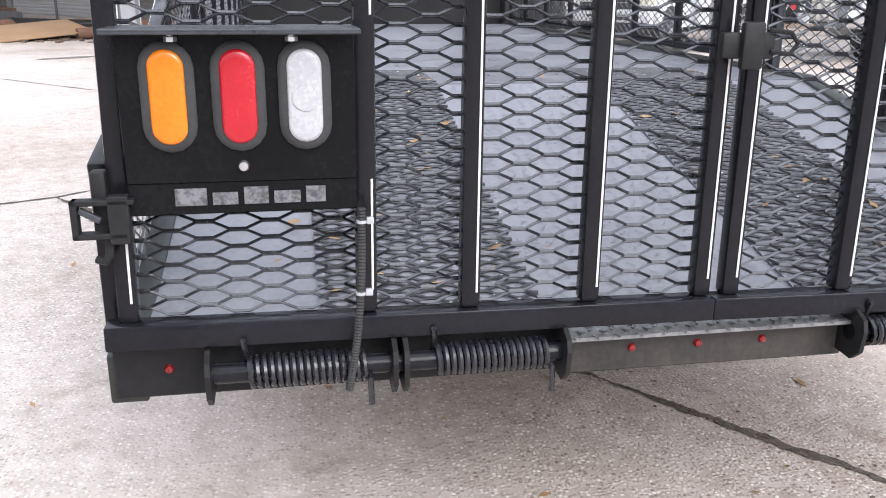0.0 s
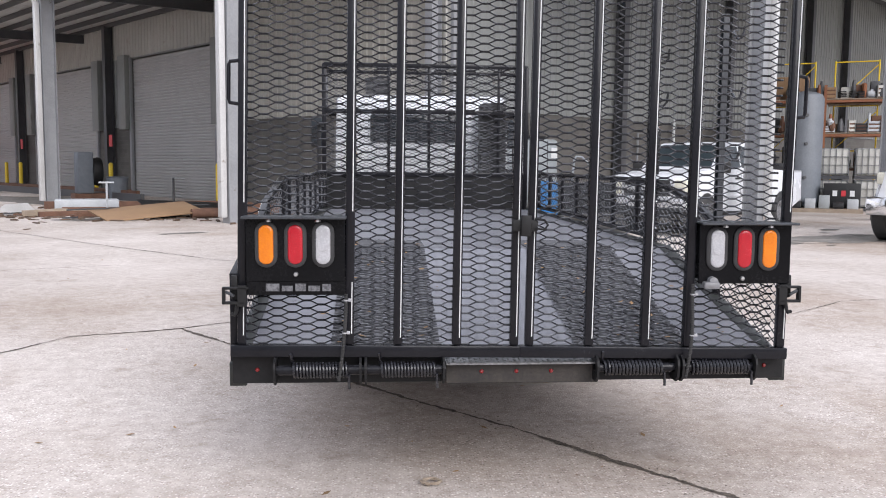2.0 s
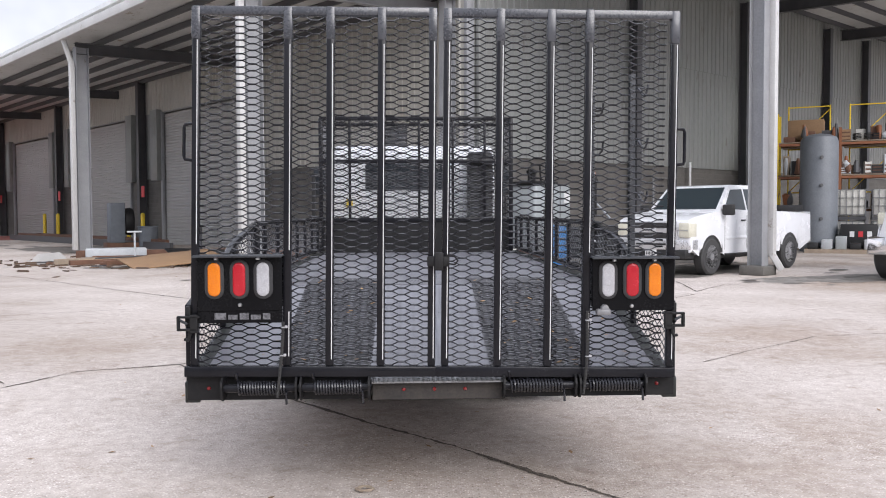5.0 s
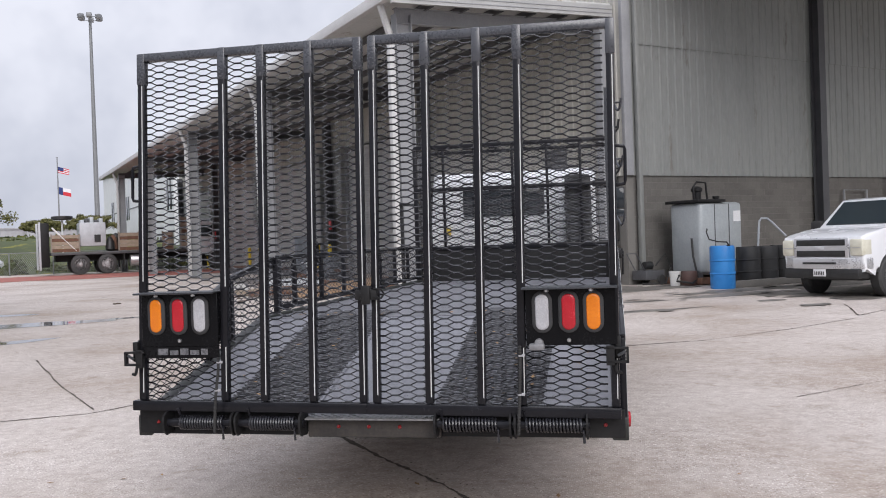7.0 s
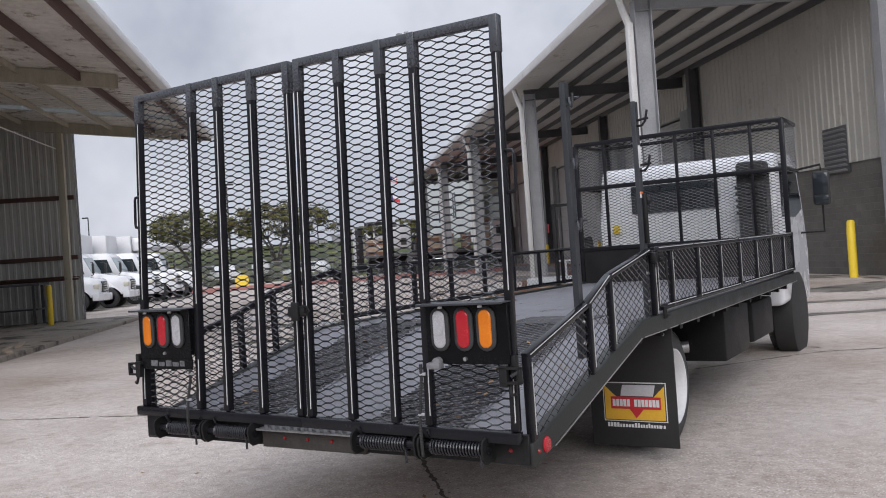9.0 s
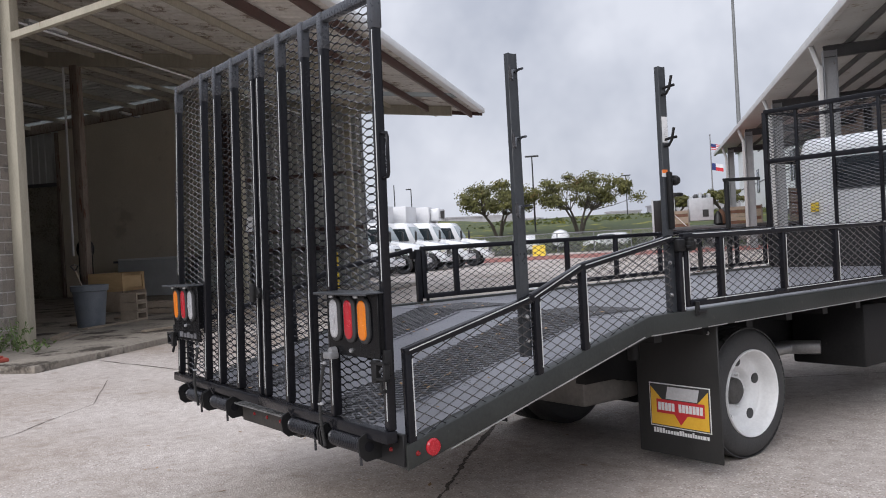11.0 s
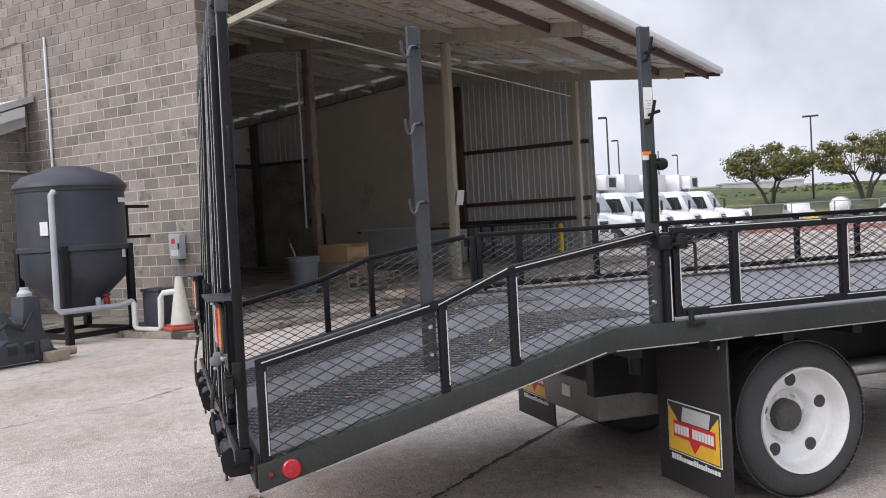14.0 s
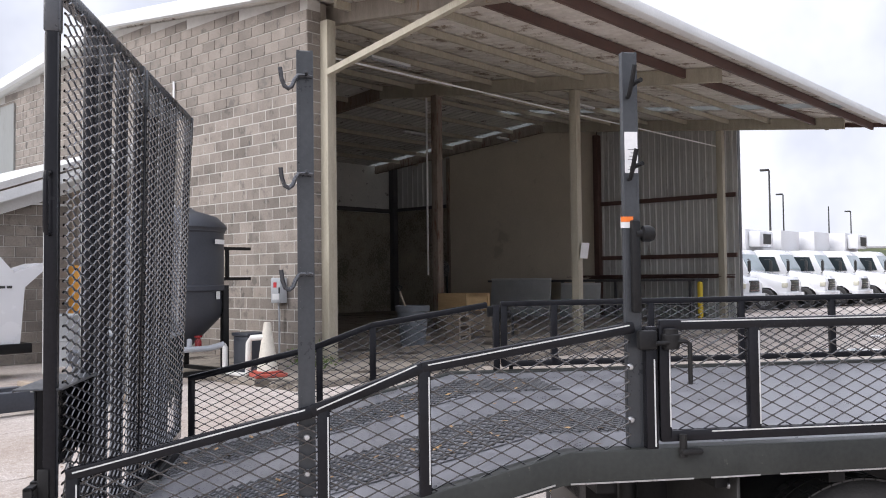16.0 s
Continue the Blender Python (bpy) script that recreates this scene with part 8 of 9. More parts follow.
def flatbed():
    t = thing("service_truck", "service truck with plank sides and pale pump gear", "truck", pose(-40.33, 51.06, 0, 0, 0, 41) @ Matrix.Diagonal((1.23, 1.37, 1.37, 1)))
    box_part("bed", 0.0, 8.2, -1.2, 1.2, 1.05, 1.2, M_DARKSTEEL, t, 0.01, "dark truck bed")
    box_part("chassis", 0.3, 10.4, -0.45, 0.45, 0.7, 1.05, M_BLACK_MATT, t)
    lift = box_part("tail_lift", -0.5, -0.05, -1.2, 1.2, 0.45, 2.75, M_BLACK_MATT, t, 0.02, "black upright tail lift")
    for y in (-1.1, 1.1):
        beam_part("lift_post", (-0.55, y, 0.3), (-0.55, y, 2.8), 0.12, 0.12, M_GREYBOX, lift, 0.01, up=(0, 1, 0))
    for a, b, h in ((0.05, 1.55, 0.9), (3.75, 4.9, 0.95), (5.0, 5.8, 0.95), (6.3, 6.9, 0.95), (7.4, 8.2, 1.75)):
        n = int(h / 0.17)
        for k in range(n):
            box_part("side_board", a, b, -1.2, -1.15, 1.22 + k * h / n, 1.22 + (k + 0.92) * h / n, M_PALLET if (k + int(a)) % 3 else M_RUST, t, 0.0, "timber side board")
        for x in (a, b):
            box_part("board_post", x - 0.04, x + 0.04, -1.23, -1.13, 1.2, 1.26 + h, M_TIMBER, t)
    tube_part("brace", [(0.1, -1.16, 2.5), (1.4, -1.16, 1.25)], 0.05, M_TRIM, t, 6)
    eq = box_part("equipment_box", 1.6, 3.05, -1.1, 0.4, 1.5, 2.75, M_GREYBOX, t, 0.04, "pale grey equipment box")
    box_part("control_panel", 2.4, 2.75, -1.13, -1.1, 1.7, 2.1, M_GRILLE, eq)
    for k in range(5):
        box_part("pipework", 1.7 + k * 0.26, 1.9 + k * 0.26, -0.8, 0.2, 2.75, 2.90 + 0.08 * (k % 3), M_DARKSTEEL if k % 2 else M_GREYBOX, eq, 0.03)
    lathe_part("work_light", [(0.55, 2.95), (0.6, 2.98), (0.6, 3.12), (0.45, 3.15), (0, 3.15)], M_GRILLE, t, "z", 20, (0.75, -0.2, 0))
    tube_part("light_mast", [(0.75, -0.2, 1.2), (0.75, -0.2, 3.0)], 0.06, M_TRIM, t, 8)
    for k in range(3):
        lathe_part("pump_gear", [(0.12, 1.2), (0.28, 1.3), (0.24, 1.7 + 0.15 * k), (0.1, 1.95 + 0.1 * k), (0, 2.0 + 0.1 * k)], M_GRILLE if k != 1 else M_RUST, t, "z", 12, (3.3 + 0.22 * k, -0.8 + 0.3 * k, 0))
    for s in (-1, 1):
        for x in (1.6, 3.1):
            road_wheel(t, x, s * 0.95, 0.54, 0.45, M_SILVER, s)
        road_wheel(t, 9.6, s * 0.95, 0.52, 0.3, M_SILVER, s)
        box_part("mud_guard", 4.0, 4.05, min(s * 0.75, s * 1.2), max(s * 0.75, s * 1.2), 0.3, 1.05, M_RUBBER, t)
    lathe_part("fuel_tank", [(0.3, -0.8), (0.33, -0.75), (0.33, 0.75), (0.3, 0.8)], M_SILVER, t, "x", 18, (5.2, -0.85, 0.68))
    cab_ = box_part("cab", 8.35, 9.6, -1.1, 1.1, 0.9, 2.75, M_WHITE, t, 0.12)
    box_part("cab_window", 8.65, 9.35, -1.115, -1.09, 1.85, 2.5, M_VGLASS, cab_, 0.01)
    bm = bmesh.new()
    prism_bm(bm, [(9.4, 0.9), (9.4, 1.85), (10.6, 1.6), (10.8, 1.3), (10.8, 0.9), (10.3, 0.75), (10.15, 1.05), (9.2, 1.05), (9.0, 0.75)], 1, -1.0, 1.0)
    bmesh.ops.bevel(bm, geom=list(bm.edges), offset=0.06, segments=2, profile=0.5, affect="EDGES")
    part("bonnet", bm, M_WHITE, t, smooth=True)


flatbed()


def small_car(x, y, rz, label, kind_):
    t = thing("parked_car", label, "car", pose(x, y, 0, 0, 0, rz), "cars along the fence")
    bm = bmesh.new()
    prism_bm(bm, [(2.1, 0.35), (2.15, 0.8), (1.0, 0.98), (0.45, 1.5), (-1.5, 1.55), (-2.1, 1.0), (-2.15, 0.35)] if kind_ == "suv" else [(2.4, 0.4), (2.45, 0.95), (1.3, 1.1), (0.8, 1.75), (-0.6, 1.78), (-0.7, 1.1), (-2.8, 1.1), (-2.8, 0.45)], 1, -0.88, 0.88)
    bmesh.ops.bevel(bm, geom=list(bm.edges), offset=0.07, segments=2, profile=0.5, affect="EDGES")
    part("body", bm, M_WHITE, t, smooth=True)
    box_part("side_window", -1.2 if kind_ == "suv" else -0.5, 0.4 if kind_ == "suv" else 0.75, -0.885, 0.885, 1.08 if kind_ == "suv" else 1.2, 1.42 if kind_ == "suv" else 1.62, M_VGLASS, t)
    for s in (-1, 1):
        for wx in (1.35, -1.35):
            road_wheel(t, wx, s * 0.78, 0.33, 0.2, M_SILVER, s)


def polar(az, dist, z=0.0):
    """A place by its bearing left of the truck's heading and its distance from the truck's tail."""
    a = radians(az)
    return (3.5 - dist * math.sin(a), -2.0 + dist * math.cos(a), z)


small_car(*polar(43.2, 82)[:2], 200, "white estate car parked by the fence", "suv")
small_car(*polar(48.6, 78)[:2], 150, "white pickup parked by the fence", "pickup")
small_car(*polar(40.0, 95)[:2], 130, "white pickup parked far off", "pickup")
tk = thing("tank_trailer", "white tank trailer parked by the fence", "trailer", pose(*polar(46.2, 80), 0, 0, 135))
lathe_part("tank", [(0.2, -2.2), (0.75, -1.9), (0.85, -1.2), (0.85, 1.2), (0.75, 1.9), (0.2, 2.2)], M_WHITE, tk, "x", 20, (0, 0, 1.25))
box_part("frame", -2.4, 2.4, -0.7, 0.7, 0.4, 0.55, M_BLACK_MATT, tk)
for s in (-1, 1):
    for wx in (-0.5, 0.5):
        road_wheel(tk, wx, s * 0.75, 0.36, 0.2, M_SILVER, s)
yb = thing("yellow_barrier", "yellow plastic barrier by the fence", "barrier", pose(*polar(47.6, 68), 0, 0, 50))
bm = bmesh.new()
prism_bm(bm, [(-0.35, 0), (0.35, 0), (0.12, 0.85), (-0.12, 0.85)], 0, -0.5, 0.5)
part("shell", bm, M_YELLOW, yb)

# ---- grass bank, fence, trees, lamp posts ----
M_GRASS = material("bank_grass", (0.034, 0.050, 0.012), (0.075, 0.090, 0.024), 0.12, 3.0, rough=0.9, bump=0.4, spots=(0.22, 0.21, 0.025), spot_scale=0.35, spot_cut=0.56)
M_REDDIRT = material("red_dirt", (0.22, 0.062, 0.048), (0.40, 0.15, 0.115), 0.35, 7, rough=0.9, bump=0.2)
M_FENCE = material("galvanised_fence", (0.17, 0.175, 0.18), (0.25, 0.255, 0.26), 2, 30, rough=0.5, metal=0.3, bump=0.02)
M_BARK = material("tree_bark", (0.05, 0.042, 0.034), (0.10, 0.085, 0.07), 4, 40, rough=0.9, bump=0.3)
M_CROWN = material("oak_leaf", (0.070, 0.074, 0.022), (0.165, 0.155, 0.046), 0.6, 8, rough=0.7, bump=0.0, island=True, obj_random=0.45, spots=(0.16, 0.10, 0.03), spot_scale=0.5, spot_cut=0.60)
M_LAMPPOST = material("dark_lamp_post", (0.03, 0.03, 0.032), (0.05, 0.05, 0.052), 3, 30, rough=0.5, bump=0.02)


def bank():
    bm = bmesh.new()
    prof = ((74, 0.0), (80, 0.25), (90, 1.7), (104, 2.9), (125, 4.0), (150, 4.6), (220, 5.0))
    rows = []
    for k in range(90):
        az = -20 + k * 1.3
        row = []
        for d, z in prof:
            wob = noise.noise(Vector((az * 0.12, d * 0.05, 3.0)))
            p = polar(az, d * (1 + 0.03 * wob), z * (1 + 0.25 * wob) - (0.05 if d == 74 else 0))
            row.append(bm.verts.new(p))
        rows.append(row)
    for A, B in zip(rows, rows[1:]):
        for i in range(len(prof) - 1):
            bm.faces.new((A[i], B[i], B[i + 1], A[i + 1]))
    ob = part("grass_bank", bm, M_GRASS, smooth=True)
    tagged(ob, "grassy bank with yellow weeds behind the fence", "grass", kind="structure")
    bm = bmesh.new()
    rows = []
    for k in range(40):
        az = 15 + k * 1.25
        rows.append([bm.verts.new(polar(az, d + noise.noise(Vector((k * 0.4, d, 0))) * 1.5, 0.012)) for d in (55, 67)])
    for A, B in zip(rows, rows[1:]):
        bm.faces.new((A[0], B[0], B[1], A[1]))
    tagged(part("red_dirt_strip", bm, M_REDDIRT), "strip of red dirt along the yard's edge", "ground", kind="structure")


bank()


def tuft_field():
    rng = random.Random(31)
    bm = bmesh.new()
    for k in range(2600):
        az, d = rng.uniform(20, 70), rng.uniform(76, 130)
        z = 0.0 if d < 80 else 0.25 + (d - 80) * 0.075 if d < 104 else 2.9 + (d - 104) * 0.05
        c = Vector(polar(az, d, z))
        h, w = rng.uniform(0.2, 0.6) * (1.0 if d < 102 else 0.55), rng.uniform(0.15, 0.5)
        a = rng.uniform(0, math.pi)
        s = Vector((math.cos(a), math.sin(a), 0)) * w
        vs = [bm.verts.new(c + o) for o in (-s, s, s * 0.3 + Vector((0, 0, h)), -s * 0.4 + Vector((0.1, 0, h * 0.8)))]
        bm.faces.new(vs)
    tagged(part("weed_tufts", bm, M_TUFT), "tall green and yellow weeds on the bank", "weeds", kind="stuff")


M_TUFT = material("weed_tuft", (0.045, 0.062, 0.016), (0.10, 0.115, 0.03), 0.4, 5, rough=0.85, bump=0.0, island=True, obj_random=0.4, spots=(0.26, 0.24, 0.025), spot_scale=0.35, spot_cut=0.55)
tuft_field()


def fence():
    f = thing("chain_link_fence", "grey chain-link fence along the grass bank", "fence")
    pts = [Vector(polar(20 + k * 2.4, 73)) for k in range(24)]
    for p in pts:
        tube_part("post", [p, p + Vector((0, 0, 1.75))], 0.05, M_FENCE, f, 6)
    for a, b in zip(pts, pts[1:]):
        for z in (1.72,):
            tube_part("top_rail", [a + Vector((0, 0, z)), b + Vector((0, 0, z))], 0.035, M_FENCE, f, 5)
        bm = bmesh.new()
        d = b - a
        n = 22
        for k in range(-8, n):
            for sg in (1, -1):
                t0, t1 = k / n, (k + 8) / n
                if sg < 0:
                    t0, t1 = t1, t0
                lo, hi = (t0, 0.05), (t1, 1.7)
                if 0 <= t0 <= 1 and 0 <= t1 <= 1:
                    beam_bm(bm, a + d * lo[0] + Vector((0, 0, lo[1])), a + d * hi[0] + Vector((0, 0, hi[1])), 0.018, 0.018)
        part("chain_link", bm, M_FENCE, f)
    for az in (51.5, 55, 58):
        box_part("fence_sign", -0.5, 0.5, -0.02, 0.02, 0.9, 1.5, M_PAPER, f, label="white sign on the fence").matrix_basis = pose(*polar(az, 72.8), 0, 0, az)


fence()


def tree(x, y, z, height, spread, seed, label):
    """A broad oak: several leaning stems, limbs out to the clumps, and clumps of leaves over a domed crown with gaps."""
    rng = random.Random(seed)
    t = thing("oak_tree", label, "tree", pose(x, y, z), "trees on the bank")
    bm = bmesh.new()
    leaves = bmesh.new()
    stems = []
    for k in range(4):
        a = k * 1.6 + rng.uniform(-0.3, 0.3)
        lean = rng.uniform(0.10, 0.22) * spread
        fork = Vector((lean * math.cos(a), lean * math.sin(a), height * rng.uniform(0.36, 0.46)))
        tube_bm(bm, [(0.1 * math.cos(a), 0.1 * math.sin(a), -0.3), fork * 0.5 + Vector((0, 0, height * 0.04)), fork], [0.17, 0.13, 0.09], 6)
        stems.append(fork)
    clumps = []
    while len(clumps) < 50:
        d = Vector((rng.gauss(0, 1), rng.gauss(0, 1), rng.gauss(0.25, 0.8))).normalized()
        if d.z < -0.35:
            continue
        r = rng.uniform(0.55, 1.0)
        c = Vector((d.x * r * spread * 0.46, d.y * r * spread * 0.46, height * (0.56 + 0.40 * d.z * r * (1 if d.z > 0 else 0.6))))
        if all((c - o).length > height * 0.085 for o in clumps):
            clumps.append(c)
    for c in clumps:
        s = min(stems, key=lambda q: (q - c).length)
        mid = s.lerp(c, 0.5) + Vector((rng.uniform(-0.2, 0.2), rng.uniform(-0.2, 0.2), -0.15))
        tube_bm(bm, [s, mid, c], [0.06, 0.04, 0.015], 4)
        rad = rng.uniform(0.08, 0.17) * height
        for k in range(230):
            o = Vector((rng.gauss(0, 1), rng.gauss(0, 1), rng.gauss(0, 0.7)))
            o = o.normalized() * rad * rng.uniform(0.2, 1.15)
            o.z *= 0.75
            n = (o.normalized() + Vector((rng.uniform(-1, 1), rng.uniform(-1, 1), rng.uniform(-0.3, 1)))).normalized()
            e = n.orthogonal().normalized() * rng.uniform(0.07, 0.15)
            w = n.cross(e).normalized() * rng.uniform(0.05, 0.11)
            vs = [leaves.verts.new(c + o + q) for q in (-e, w, e, -w)]
            leaves.faces.new(vs)
    part("trunk", bm, M_BARK, t, smooth=True)
    part("crown", leaves, M_CROWN, t)
    return t


tree(*polar(50.3, 91, 1.5), 6.3, 9.6, 4, "oak tree with olive leaves on the grass bank")
tree(*polar(45.0, 90, 1.5), 6.5, 13.2, 9, "broad oak tree with olive and rust leaves")
tree(*polar(36.0, 120, 3.3), 3.4, 7.0, 22, "far tree behind the service truck")
tree(*polar(38.8, 128, 3.5), 3.0, 6.0, 25, "far tree behind the service truck")


def lamp_post(az, dist, top, heads=2, label="tall dark lamp post with flat heads"):
    t = thing("lamp_post", label, "lamp post", pose(*polar(az, dist, 0), 0, 0, az), "yard lamp posts")
    tube_part("pole", [(0, 0, 0), (0, 0, top)], [0.11, 0.07], M_LAMPPOST, t, 8)
    for k in range(heads):
        s = (-1, 1)[k]
        box_part("lamp_head", min(0, s * 0.75), max(0, s * 0.75), -0.2, 0.2, top - 0.05, top + 0.12, M_LAMPPOST, t, 0.03)
    return t


lamp_post(47.9, 95, 10.4)
lamp_post(56.15, 130, 9.8, 1)
lamp_post(59.9, 80, 10.4, 1)
lamp_post(59.6, 105, 10.4, 1)
lamp_post(57.25, 120, 9.9, 0, "thin dark pole standing behind the trees")
lamp_post(42.0, 140, 10.6, 2)
mast = thing("light_mast", "very tall steel mast with floodlights", "light mast", pose(-141.9, 205.8, 0) @ Matrix.Scale(1.7, 4))
tube_part("pole", [(0, 0, 0), (0, 0, 39)], [0.45, 0.22], M_FENCE, mast, 12)
tube_part("ring", [(1.5 * math.cos(k * math.tau / 12), 1.5 * math.sin(k * math.tau / 12), 38.8) for k in range(13)], 0.05, M_FENCE, mast, 6)
for k in range(6):
    a = k * math.tau / 6
    box_part("floodlight", -0.4, 0.4, -0.4, 0.4, -0.5, 0.2, M_FENCE, mast, 0.05).matrix_basis = pose(1.55 * math.cos(a), 1.55 * math.sin(a), 39.1, 0, 0, k * 60)

M_FLAGBLUE = material("flag_blue", (0.02, 0.035, 0.13), (0.03, 0.05, 0.17), 2, 20, rough=0.8, bump=0.0)
M_FLAGRED = material("flag_red", (0.45, 0.02, 0.035), (0.55, 0.04, 0.05), 2, 20, rough=0.8, bump=0.0)
M_FLAGWHITE = material("flag_white", (0.62, 0.62, 0.64), (0.72, 0.72, 0.74), 2, 20, rough=0.8, bump=0.0)
fp = thing("flag_pole", "slender pale flag pole beyond the fence", "flag pole", pose(-289.7, 389.5, 0, 0, 0, 36) @ Matrix.Scale(2.33, 4))
tube_part("pole", [(0, 0, 0), (0, 0, 22.3)], [0.2, 0.11], M_FENCE, fp, 8)
lathe_part("finial", [(0.0, 22.2), (0.25, 22.4), (0.0, 22.65)], M_FENCE, fp, "z", 10)


def flag(z, w, h, cloth, bands, droop):
    t = thing("flag", cloth, "flag", pose(-289.7, 389.5, z, 0, 0, 36) @ Matrix.Scale(3.5, 4), "flags on the pole")

    def patch(x0, x1, z0, z1, mat, name):
        bm = bmesh.new()
        cols = []
        for k in range(9):
            x = x0 + (x1 - x0) * k / 8
            y = 0.10 * math.sin(x * 3.2)
            dz = -droop * x
            cols.append([bm.verts.new((x, y, z0 + dz)), bm.verts.new((x, y, z1 + dz)), bm.verts.new((x, y + 0.02, z0 + dz)), bm.verts.new((x, y + 0.02, z1 + dz))])
        for A, B in zip(cols, cols[1:]):
            bm.faces.new((A[0], B[0], B[1], A[1]))
            bm.faces.new((A[2], A[3], B[3], B[2]))
            bm.faces.new((A[1], B[1], B[3], A[3]))
            bm.faces.new((A[0], A[2], B[2], B[0]))
        part(name, bm, mat, t)

    for b in bands:
        patch(*b)
    return t


stripes = [(0.08 + (0.75 if k > 2 else 0), 1.6, k * 0.125, (k + 1) * 0.125, M_FLAGRED if k % 2 == 0 else M_FLAGWHITE, "stripe") for k in range(7)]
flag(44.5, 1.6, 0.9, "striped red, white and blue flag blowing on the pole", stripes + [(0.08, 0.83, 0.375, 0.9, M_FLAGBLUE, "canton")], 0.25)
flag(33.3, 1.9, 1.1, "blue, white and red flag blowing on the pole", [(0.05, 0.65, 0, 1.1, M_FLAGBLUE, "hoist_band"), (0.65, 1.75, 0.55, 1.1, M_FLAGWHITE, "white_band"), (0.65, 1.75, 0.0, 0.55, M_FLAGRED, "red_band")], 0.25)

# distant pale buildings and hill line beyond the bank
M_HAZE = material("distant_walls", (0.30, 0.30, 0.31), (0.42, 0.42, 0.43), 0.1, 2, rough=0.8, bump=0.0)
rng = random.Random(77)
for k in range(16):
    az = 34 + k * 2.1 + rng.uniform(-0.6, 0.6)
    if 44 < az < 47:
        continue
    t = thing("distant_building", "pale low building far beyond the bank", "building", pose(*polar(az, 260, 3.0), 0, 0, az + rng.uniform(-20, 20)), "far buildings")
    w, h = rng.uniform(7, 16), rng.uniform(4.0, 6.2)
    box_part("wall", -w / 2, w / 2, -4, 4, -4, h, M_HAZE, t)
    box_part("roof", -w / 2 - 0.3, w / 2 + 0.3, -4.3, 4.3, h, h + 0.4, M_HAZE, t)
wing = thing("far_workshop", "white two-storey workshop beyond the warehouse", "building", YARD @ pose(17.0, 90.0, 0))
box_part("wall", 0, 16, 0, 56, 0, 13.5, M_TRIM, wing)
box_part("roof", -0.4, 16.4, -0.4, 56.4, 13.5, 13.9, M_DARKSTEEL, wing)
box_part("wall_band", -0.05, 0.0, 0, 56, 7.35, 7.5, M_DARKSTEEL, wing)
for k in range(4):
    for d in (-0.8, 0.8):
        box_part("window", -0.08, 0.02, 2.3 + k * 14.5 + d - 0.45, 2.3 + k * 14.5 + d + 0.45, 6.0, 9.2, M_VGLASS, wing, 0.02)
    lp = box_part("wall_lamp", -0.5, -0.05, 5.5 + k * 14.5, 6.1 + k * 14.5, 2.2, 3.1, M_DARKSTEEL, wing, 0.05)


def shrub_row():
    """Low grey-green shrubs along the back of the fence."""
    rng = random.Random(52)
    for k in range(26):
        t = thing("roadside_shrub", "low grey-green shrub behind the chain-link fence", "shrub", pose(*polar(26 + k * 1.5 + rng.uniform(-0.4, 0.4), rng.uniform(75, 80), 0.0)), "shrubs behind the fence")
        bm = bmesh.new()
        h, w = rng.uniform(0.7, 1.5), rng.uniform(0.8, 1.6)
        for j in range(420):
            a, r = rng.uniform(0, math.tau), math.sqrt(rng.random())
            c = Vector((w * r * math.cos(a), w * r * math.sin(a), h * (1 - 0.6 * r * r) * rng.uniform(0.1, 1.0)))
            e = Vector((rng.uniform(-1, 1), rng.uniform(-1, 1), rng.uniform(-0.4, 1))).normalized() * rng.uniform(0.07, 0.16)
            q = e.orthogonal().normalized() * rng.uniform(0.04, 0.09)
            bm.faces.new([bm.verts.new(c + o) for o in (-e, q, e, -q)])
        part("foliage", bm, M_SHRUB, t)
        bm = bmesh.new()
        for j in range(5):
            a = j * 1.3
            tube_bm(bm, [(0, 0, -0.1), (0.5 * w * math.cos(a), 0.5 * w * math.sin(a), 0.6 * h)], [0.03, 0.01], 4)
        part("stems", bm, M_BARK, t)


M_SHRUB = material("grey_green_leaf", (0.050, 0.062, 0.032), (0.115, 0.13, 0.07), 0.8, 8, rough=0.8, bump=0.0, island=True, obj_random=0.4, spots=(0.13, 0.10, 0.05), spot_scale=0.6, spot_cut=0.6)
shrub_row()


# ---- under the warehouse canopies ----
M_CARD = material("brown_board", (0.225, 0.135, 0.072), (0.315, 0.20, 0.11), 1.5, 30, rough=0.8, bump=0.08, spots=(0.25, 0.17, 0.1), spot_scale=3, spot_cut=0.66)


